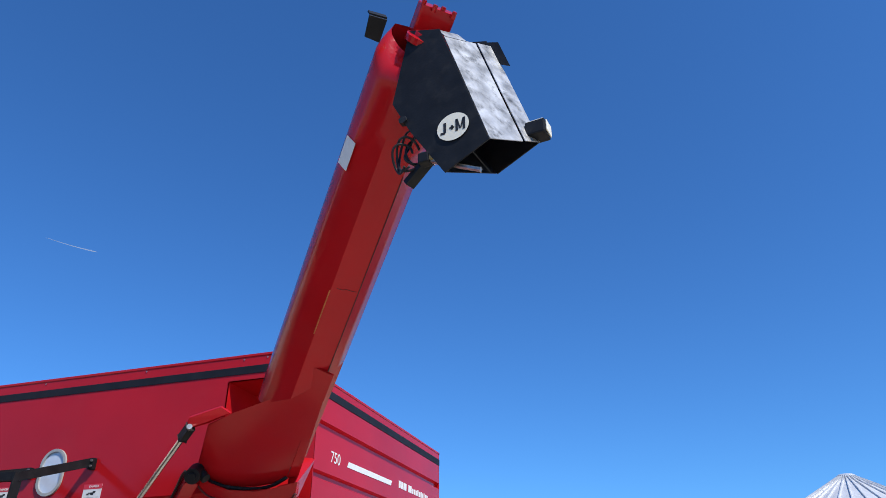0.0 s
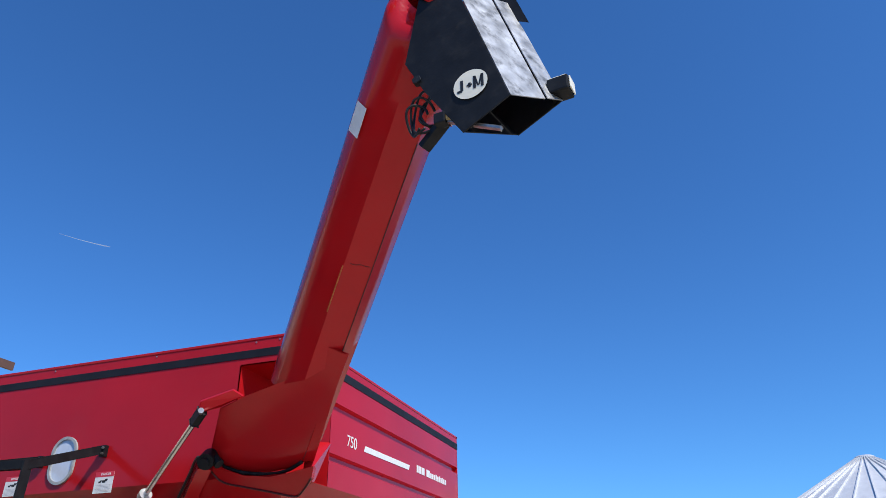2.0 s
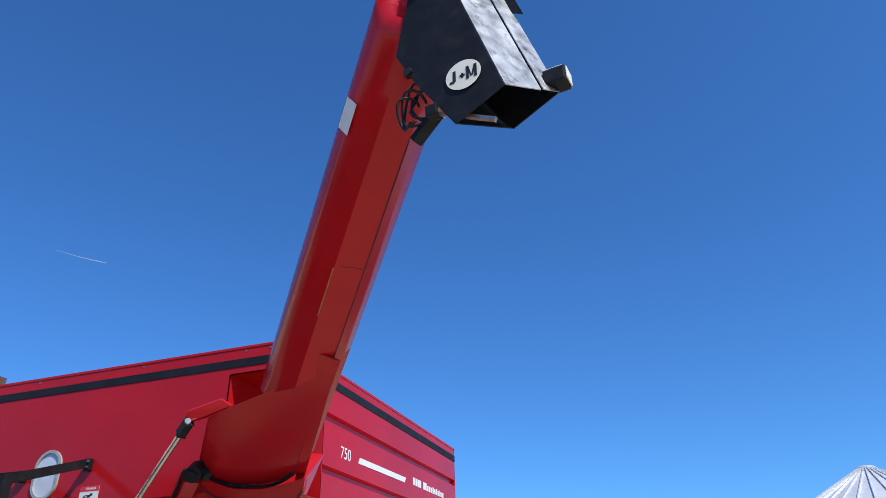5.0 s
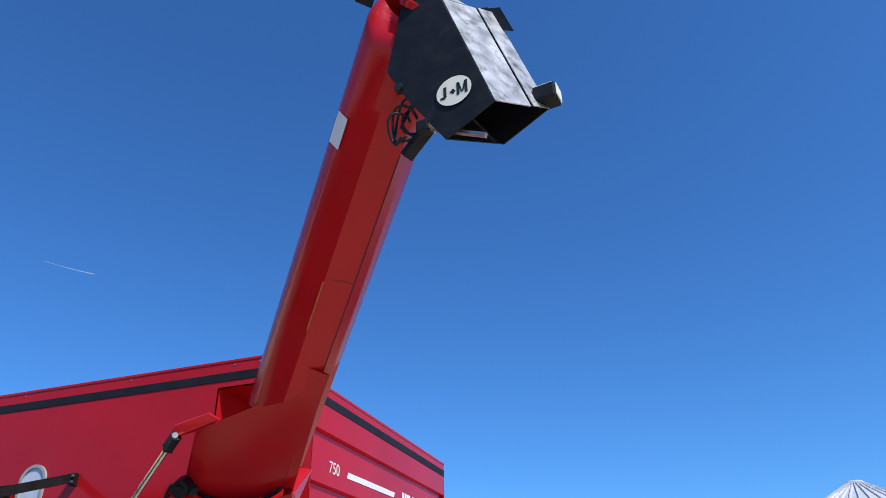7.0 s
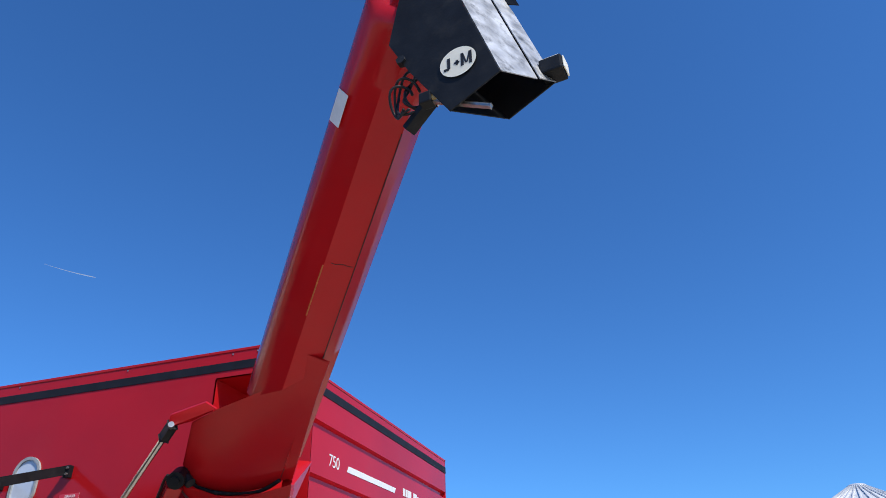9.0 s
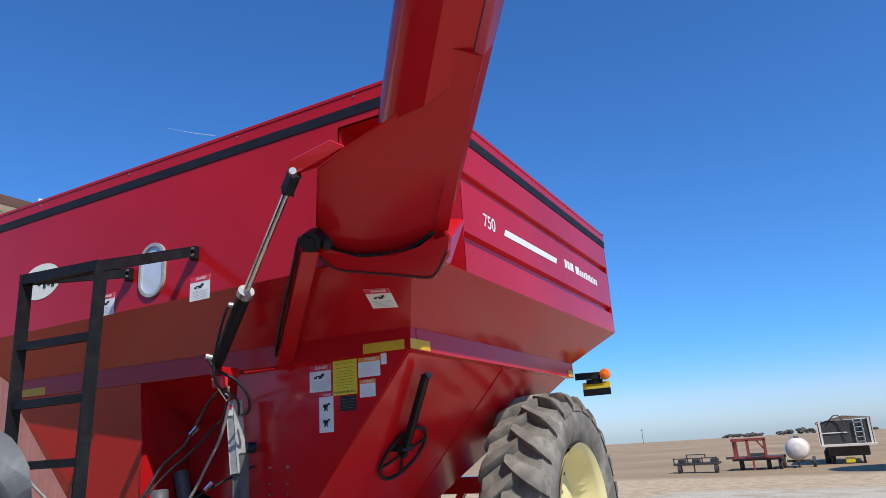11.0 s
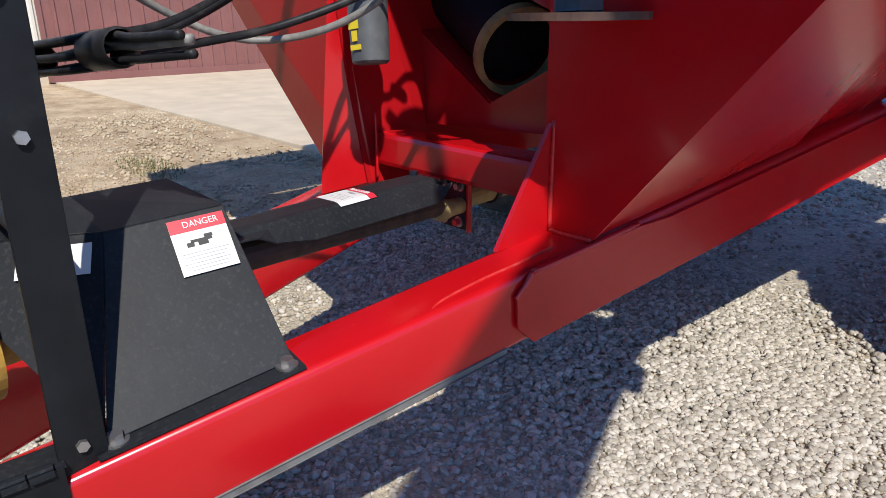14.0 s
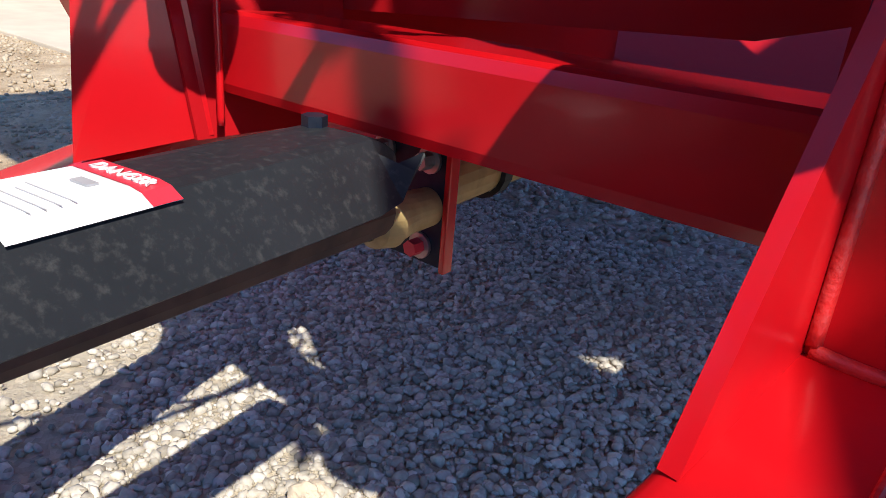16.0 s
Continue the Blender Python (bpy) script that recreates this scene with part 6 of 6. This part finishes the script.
# ---------------------------------------------------------------- far yard: parked trailers, tree line


def far_wheel(parent, c, r, w, axis=(1, 0, 0)):
    a = Vector(axis)
    wh = part("wheel", lathe(bmesh.new(), Vector(c) - a * w / 2, axis, [(0, r * .55), (0.01, r * .9), (w * .15, r), (w * .85, r), (w - .01, r * .9), (w, r * .55)], 20), TRAILER_DARK, parent)
    part("rim", lathe(bmesh.new(), Vector(c) - a * (w / 2 - 0.03), axis, [(0, r * .56), (0.02, r * .5), (0.04, 0.001)], 16), TRAILER_DARK, wh)
    return wh


def build_flat_trailer():
    t = thing("flat_trailer", "low dark flat trailer parked on bare earth", "trailer", (-8.85, 49, ground_z(49)))
    part("deck", box(bmesh.new(), (0, 0, 0.62), (2.9, 1.9, 0.76), 0.02), TRAILER_DARK, t)
    for x in (0.02, 0.95, 1.9, 2.82):
        part("post", box(bmesh.new(), (x, 0, 0.76), (x + 0.07, 0.07, 1.12)), TRAILER_DARK, t)
    part("rail", box(bmesh.new(), (0, 0, 1.04), (2.9, 0.06, 1.10)), TRAILER_DARK, t)
    part("rail", box(bmesh.new(), (0.9, 0.0, 1.28), (2.2, 0.06, 1.34)), TRAILER_DARK, t)
    for x in (0.92, 2.12):
        part("post", box(bmesh.new(), (x, 0, 1.10), (x + 0.06, 0.06, 1.32)), TRAILER_DARK, t)
    for x in (0.45, 1.4, 2.6):
        part("crate", box(bmesh.new(), (x - 0.2, 0.4, 0.76), (x + 0.25, 1.2, 1.0), 0.02), TRAILER_DARK, t)
    for x in (0.35, 2.75):
        far_wheel(t, (x, 0.3, 0.36), 0.36, 0.24)
    part("jack", cyl(bmesh.new(), (1.35, 0.1, 0), (1.35, 0.1, 0.7), 0.05, n=8), TRAILER_DARK, t)


def build_gooseneck():
    t = thing("gooseneck_trailer", "faded red gooseneck trailer parked on bare earth", "trailer", (-5.3, 51, ground_z(51)))
    part("deck", box(bmesh.new(), (0.0, 0.4, 0.70), (3.2, 4.5, 0.90), 0.02), TRAILER_DARK, t)
    part("side_rail", box(bmesh.new(), (0.0, 0.32, 0.84), (3.2, 0.39, 0.96), 0.01), TRAILER_RED, t)
    for x, y in ((0.15, 0.4), (1.05, 0.2), (2.15, 0.2), (0.15, 1.4)):
        part("upright", box(bmesh.new(), (x, y, 0.9), (x + 0.18, y + 0.18, 2.1), 0.01), TRAILER_RED, t)
    part("beam", box(bmesh.new(), (0.1, 0.2, 2.0), (2.35, 0.45, 2.2), 0.01), TRAILER_RED, t)
    part("beam", box(bmesh.new(), (0.1, 0.4, 2.02), (0.3, 1.6, 2.18), 0.01), TRAILER_RED, t)
    part("beam", box(bmesh.new(), (1.1, 0.25, 1.0), (2.3, 0.45, 1.2), 0.01), TRAILER_DARK, t)
    part("brace", bar(bmesh.new(), (2.2, 0.3, 1.4), (1.75, 0.3, 2.05), 0.1, 0.1), TRAILER_RED, t)
    part("tongue", box(bmesh.new(), (-0.4, 0.5, 0.85), (0.2, 0.7, 1.0), 0.01), TRAILER_DARK, t)
    part("leg", box(bmesh.new(), (1.3, 0.3, 0), (1.42, 0.42, 0.75)), TRAILER_RED, t)
    for x in (0.5, 2.25, 3.0):
        far_wheel(t, (x, 1.2, 0.42), 0.42, 0.26)


def build_nurse_tank():
    t = thing("nurse_tank", "white liquid tank on a two-wheeled running gear", "tank trailer", (-1.22, 53.3, ground_z(53.3)))
    bm = bmesh.new()
    lathe(bm, (0, 0, 1.27), (0, 1, 0), [(-0.25, 0.001), (-0.2, 0.4), (-0.08, 0.66), (0.1, 0.75), (3.0, 0.75), (3.2, 0.6), (3.3, 0.001)], 32)
    autosmooth(part("vessel", bm, TANK_WHITE, t), 60)
    part("hatch", cyl(bmesh.new(), (0.0, 0.7, 2.0), (0.0, 0.7, 2.15), 0.22, n=16), GREY_PLASTIC, t)
    part("valve", box(bmesh.new(), (-0.35, 0.4, 1.98), (-0.1, 0.6, 2.18), 0.02), CHROME, t)
    part("frame_bar", box(bmesh.new(), (-0.75, 0.1, 0.42), (0.75, 0.25, 0.56)), TRAILER_DARK, t)
    part("frame_bar", box(bmesh.new(), (-0.08, -0.9, 0.42), (0.08, 2.5, 0.54)), TRAILER_DARK, t)
    for x in (-0.95, 0.95):
        far_wheel(t, (x, 0.3, 0.38), 0.38, 0.22)
    part("stand", box(bmesh.new(), (-0.05, -0.8, 0), (0.05, -0.7, 0.45)), TRAILER_DARK, t)


def build_semi_trailer():
    y0 = 57.0
    t = thing("hopper_trailer", "silver grain hopper trailer with black front and ladder", "trailer", (0.25, y0, ground_z(y0)))
    t.scale = (1.32, 1.0, 1.0)
    H0, H1 = 1.35, 3.15
    bm = bmesh.new()
    plate(bm, [(0, 0, H0), (0, 9, H0), (0, 9, H1 - .1), (0, 0, H1 - .25)], 0.05)
    part("side_wall", bm, WHITE_METAL, t, "pale ribbed side wall")
    for k in range(10):
        part("rib", box(bmesh.new(), (-0.05, 0.1 + k * 0.95, H0), (0.0, 0.2 + k * 0.95, H1 - .2)), WHITE_METAL, t)
    bm = bmesh.new()
    plate(bm, [(2.6, 9, H0), (2.6, 0, H0), (2.6, 0, H1), (2.6, 9, H1)], 0.05)
    part("side_wall", bm, WHITE_METAL, t)
    part("front_wall", box(bmesh.new(), (0.02, 0.02, H0), (2.58, 0.08, H1 - .1)), TRAILER_DARK, t, "black front wall")
    part("tarp", plate(bmesh.new(), [(-0.05, -0.05, H1 - .22), (1.3, -0.05, H1 + .25), (2.65, -0.05, H1 + .05), (2.65, 9, H1 + .05), (1.3, 9, H1 + .25), (-0.05, 9, H1 - .1)], 0.04), SILO_ROOF, t)
    part("top_rail", bar(bmesh.new(), (-0.04, 0, H1 - .25), (-0.04, 9, H1 - .1), 0.12, 0.12), TRAILER_DARK, t)
    part("catwalk", box(bmesh.new(), (0.0, -0.7, H0 - .12), (2.7, 0.0, H0 + .05), 0.02), WHITE_METAL, t, "pale front catwalk")
    for x in (0.05, 2.45):
        part("corner_post", box(bmesh.new(), (x, -0.05, H0), (x + 0.1, 0.05, H1)), WHITE_METAL, t)
    part("cross_rail", box(bmesh.new(), (0.1, -0.04, 2.15), (1.4, 0.0, 2.23)), WHITE_METAL, t)
    lad = part("ladder", bmesh.new(), CHROME, t, "bright access ladder")
    for x in (1.75, 2.15):
        part("stile", box(bmesh.new(), (x, -0.12, H0), (x + 0.05, -0.06, H1 - .1)), CHROME, lad)
    for k in range(5):
        part("rung", box(bmesh.new(), (1.75, -0.12, H0 + .15 + k * 0.33), (2.2, -0.08, H0 + .2 + k * 0.33)), CHROME, lad)
    bm = bmesh.new()
    hose(bm, [(0.6, -0.1, H1 - .1), (0.9, -0.15, H1 + .25), (1.2, -0.2, H1 + .1), (1.4, -0.2, 2.3), (1.5, -0.2, 2.0)], 0.035, 8)
    part("tarp_arm", bm, TRAILER_DARK, t)
    bm = bmesh.new()
    box(bm, (0.3, 0.1, 0.55), (2.3, 3.2, H0), 0.1)
    part("hopper", bm, TRAILER_DARK, t)
    for x in (0.35, 1.9):
        part("landing_leg", box(bmesh.new(), (x, 0.4, 0), (x + 0.12, 0.55, H0)), TRAILER_DARK, t)
    part("box", box(bmesh.new(), (1.05, -0.3, 0.1), (1.5, 0.1, 0.45), 0.02), YELLOW, t, "yellow box under the catwalk")
    for y in (1.6, 7.2, 8.3):
        far_wheel(t, (0.3, y, 0.5), 0.5, 0.5)


build_flat_trailer()
build_gooseneck()
build_nurse_tank()
build_semi_trailer()


def build_treeline():
    """Far shelter belt on the horizon."""
    rnd = random.Random(11)
    verts, faces = [], []
    y = 900.0
    def blob(cx, cy, cz, r):
        base = len(verts)
        for a in range(4):
            for b in range(6):
                th, ph = math.pi * (a + 0.5) / 4, 2 * math.pi * b / 6
                rr = r * rnd.uniform(0.65, 1.2)
                verts.append((cx + rr * 1.5 * math.sin(th) * math.cos(ph), cy + rr * math.sin(th) * math.sin(ph), cz + rr * math.cos(th)))
        for a in range(3):
            for b in range(6):
                faces.append((base + a * 6 + b, base + a * 6 + (b + 1) % 6, base + (a + 1) * 6 + (b + 1) % 6, base + (a + 1) * 6 + b))
    for k in range(170):
        x = rnd.choice((-118, -100, -92, -60, -38)) + 16 * rnd.random()
        h = 2.6 + 2.2 * rnd.random() + (2.4 if x > -50 and rnd.random() < .5 else 0)
        blob(x, y + rnd.uniform(-8, 8), ground_z(y) + h * rnd.uniform(0.3, 0.75), h * 0.34)
    for k in range(60):
        x = 20 + 460 * rnd.random()
        blob(x, y + 60, ground_z(y + 60) + 1.2, 1.8)
    me = bpy.data.meshes.new("shelter_belt")
    me.from_pydata(verts, [], faces)
    me.materials.append(TREELINE)
    tagged(new("shelter_belt", me), "dark bare shelter belt along the horizon", "trees", kind="stuff")
    for x, h in ((-101, 8.5),):
        pole = thing("utility_pole", "far wooden utility pole on the skyline", "pole", (x, 430, ground_z(430)))
        part("shaft", cyl(bmesh.new(), (0, 0, 0), (0, 0, h), 0.18, 0.12, n=8), TREELINE, pole)
        part("crossarm", box(bmesh.new(), (-1.1, -0.08, h - 0.9), (1.1, 0.08, h - 0.7)), TREELINE, pole)


build_treeline()


def build_contrail():
    """Thin high vapour streak."""
    bm = bmesh.new()
    a, b = Vector((-3080, 2500, 1888)), Vector((-2690, 2500, 1730))
    d = (b - a)
    up = Vector((0.3, 0, 1))
    n = 14
    lo, hi = [], []
    for k in range(n + 1):
        f = k / n
        w = 4.5 * (0.25 + f) * (1 if k < n else 0.2)
        p = a + d * f + Vector((0, 0, -5 * math.sin(math.pi * f)))
        lo.append(bm.verts.new(p - up * w * .5))
        hi.append(bm.verts.new(p + up * w * .5))
    for k in range(n):
        bm.faces.new((lo[k], lo[k + 1], hi[k + 1], hi[k]))
    tagged(mesh_ob("contrail", bm, CONTRAIL), "thin white contrail across the blue sky", "contrail", kind="structure")


build_contrail()

# ---------------------------------------------------------------- gravel


def stone_material():
    m = bpy.data.materials.new("crushed_stone")
    m.use_nodes = True
    t = m.node_tree
    b = t.nodes["Principled BSDF"]
    b.inputs["Roughness"].default_value = 0.85
    geo = t.nodes.new("ShaderNodeNewGeometry")
    r = t.nodes.new("ShaderNodeValToRGB")
    els = r.color_ramp.elements
    els[0].position, els[0].color = 0.0, (0.30, 0.265, 0.21, 1)
    els[1].position, els[1].color = 1.0, (0.72, 0.66, 0.55, 1)
    for pos, c in ((0.25, (0.42, 0.38, 0.31)), (0.6, (0.55, 0.50, 0.41)), (0.8, (0.60, 0.55, 0.47))):
        e = els.new(pos)
        e.color = (*c, 1)
    t.links.new(geo.outputs["Random Per Island"], r.inputs["Fac"])
    co = t.nodes.new("ShaderNodeTexCoord")
    n = t.nodes.new("ShaderNodeTexNoise")
    n.inputs["Scale"].default_value, n.inputs["Detail"].default_value = 90, 6
    t.links.new(co.outputs["Object"], n.inputs["Vector"])
    mx = t.nodes.new("ShaderNodeMix")
    mx.data_type, mx.blend_type = "RGBA", "MULTIPLY"
    mx.inputs["Factor"].default_value = 0.6
    r2 = t.nodes.new("ShaderNodeValToRGB")
    r2.color_ramp.elements[0].color, r2.color_ramp.elements[1].color = (0.55, 0.54, 0.52, 1), (1, 1, 1, 1)
    r2.color_ramp.elements[0].position, r2.color_ramp.elements[1].position = 0.3, 0.65
    t.links.new(n.outputs["Fac"], r2.inputs["Fac"])
    t.links.new(r.outputs["Color"], mx.inputs["A"])
    t.links.new(r2.outputs["Color"], mx.inputs["B"])
    t.links.new(mx.outputs["Result"], b.inputs["Base Color"])
    bp = t.nodes.new("ShaderNodeBump")
    bp.inputs["Strength"].default_value, bp.inputs["Distance"].default_value = 0.35, 0.004
    t.links.new(n.outputs["Fac"], bp.inputs["Height"])
    t.links.new(bp.outputs["Normal"], b.inputs["Normal"])
    return m


def scatter_stones():
    rng = np.random.default_rng(7)
    g = (1 + 5 ** 0.5) / 2
    ico = np.array([(-1, g, 0), (1, g, 0), (-1, -g, 0), (1, -g, 0), (0, -1, g), (0, 1, g), (0, -1, -g), (0, 1, -g), (g, 0, -1), (g, 0, 1), (-g, 0, -1), (-g, 0, 1)]) / 1.902
    tri = np.array([(0, 11, 5), (0, 5, 1), (0, 1, 7), (0, 7, 10), (0, 10, 11), (1, 5, 9), (5, 11, 4), (11, 10, 2), (10, 7, 6), (7, 1, 8),
                    (3, 9, 4), (3, 4, 2), (3, 2, 6), (3, 6, 8), (3, 8, 9), (4, 9, 5), (2, 4, 11), (6, 2, 10), (8, 6, 7), (9, 8, 1)])

    def layer(n, x0, x1, y0, y1, lo, hi, fines):
        x, y = rng.uniform(x0, x1, n), rng.uniform(y0, y1, n)
        # worn, dusty stretches hold fewer stones
        bare = np.sin(x * 1.7 + 0.6) * np.sin(y * 1.3 + 1.1) + 0.5 * np.sin(x * 4.1 + y * 3.3)
        keep = (bare < fines) | (rng.random(n) < 0.25)
        if fines < 5:
            keep &= (x > -4.0 - 0.5 * np.sin(y * 1.9)) | (rng.random(n) < 0.12)
        else:
            keep &= rng.random(n) < 0.45 + 0.4 * bare
        x, y = x[keep], y[keep]
        k = len(x)
        r = lo + (hi - lo) * rng.random(k) ** 1.9
        ground = np.where(y > 5, -0.0277 * np.maximum(0, y - 5), 0.0)
        q = rng.normal(size=(k, 3, 3))
        q, _ = np.linalg.qr(q)
        sc = rng.uniform(0.65, 1.25, (k, 1, 3)) * np.array([1.15, 1.0, 0.75])
        v = ico[None] * rng.uniform(0.78, 1.18, (k, 12, 1)) * sc
        v = np.einsum("kij,knj->kni", q, v)
        v[:, :, 2] *= 0.78
        v = v * r[:, None, None]
        v[:, :, 0] += x[:, None]
        v[:, :, 1] += y[:, None]
        v[:, :, 2] += (ground - r * 0.04)[:, None]
        f = tri[None] + (np.arange(k) * 12)[:, None, None]
        return v.reshape(-1, 3), f.reshape(-1, 3)

    parts = [layer(60000, -4.4, -1.0, -0.5, 2.3, 0.005, 0.019, 0.6), layer(40000, -1.6, 0.9, 0.0, 3.0, 0.006, 0.017, 0.5),
             layer(16000, -3.4, 2.6, 2.3, 7.0, 0.010, 0.026, 0.55), layer(9000, -5.5, -1.4, -2.2, -0.5, 0.009, 0.022, 0.7), layer(13000, -2.5, 6.0, 7.0, 16.0, 0.009, 0.024, 0.5)]

    def joined(name, parts, mat):
        vs, fs, off = [], [], 0
        for v, f in parts:
            vs.append(v)
            fs.append(f + off)
            off += len(v)
        v, f = np.concatenate(vs), np.concatenate(fs)
        me = bpy.data.meshes.new(name)
        me.vertices.add(len(v))
        me.vertices.foreach_set("co", v.astype(np.float32).ravel())
        me.loops.add(len(f) * 3)
        me.loops.foreach_set("vertex_index", f.astype(np.int32).ravel())
        me.polygons.add(len(f))
        me.polygons.foreach_set("loop_start", np.arange(0, len(f) * 3, 3, dtype=np.int32))
        me.update(calc_edges=True)
        me.materials.append(mat)
        return new(name, me)
    tagged(joined("gravel_stones", parts, stone_material()), "loose angular crushed limestone gravel", "gravel", kind="stuff")
    clods = [layer(26000, -5.9, -3.6, -3.0, 3.6, 0.004, 0.020, 9.0), layer(16000, -9.5, -5.6, -3.5, 2.4, 0.006, 0.026, 9.0)]
    for v, f in clods:
        v[:, 2] += 0.0187 * np.maximum(0.0, -5.65 - v[:, 0])
    tagged(joined("earth_clods", clods, EARTH), "crumbled dry earth and pebbles beside the apron", "earth", kind="stuff")
    # low grass coming up through the earth
    rnd = random.Random(8)
    verts, faces = [], []
    for k in range(420):
        a, r = rnd.uniform(0, 6.3), rnd.random() ** 0.6
        x, y = -6.25 + 0.55 * r * math.cos(a), 1.15 + 0.20 * r * math.sin(a)
        z, h, b = rise(x), rnd.uniform(0.015, 0.045), rnd.uniform(0, 6.3)
        dx, dy = 0.004 * math.cos(b), 0.004 * math.sin(b)
        verts += [(x - dx, y - dy, z - 0.01), (x + dx, y + dy, z - 0.01), (x + 2 * dy + rnd.uniform(-.01, .01), y - 2 * dx + rnd.uniform(-.01, .01), z + h)]
        faces.append((3 * k, 3 * k + 1, 3 * k + 2))
    me = bpy.data.meshes.new("grass")
    me.from_pydata(verts, [], faces)
    me.materials.append(GRASS)
    tagged(new("grass", me), "sparse low green grass on bare earth", "grass", kind="stuff")
    # one larger clod lying in the sun under the rail
    bm = bmesh.new()
    bmesh.ops.create_icosphere(bm, subdivisions=4, radius=0.034)
    for q in bm.verts:
        q.co = q.co * (1 + 0.5 * noise.noise(q.co * 34) + 0.15 * noise.noise(q.co * 110))
        q.co.z *= 1.05
        q.co += Vector((-2.15, 0.60, 0.026))
    tagged(mesh_ob("stone", bm, CONCRETE), "pale fist-sized stone on the gravel", "stone")


scatter_stones()
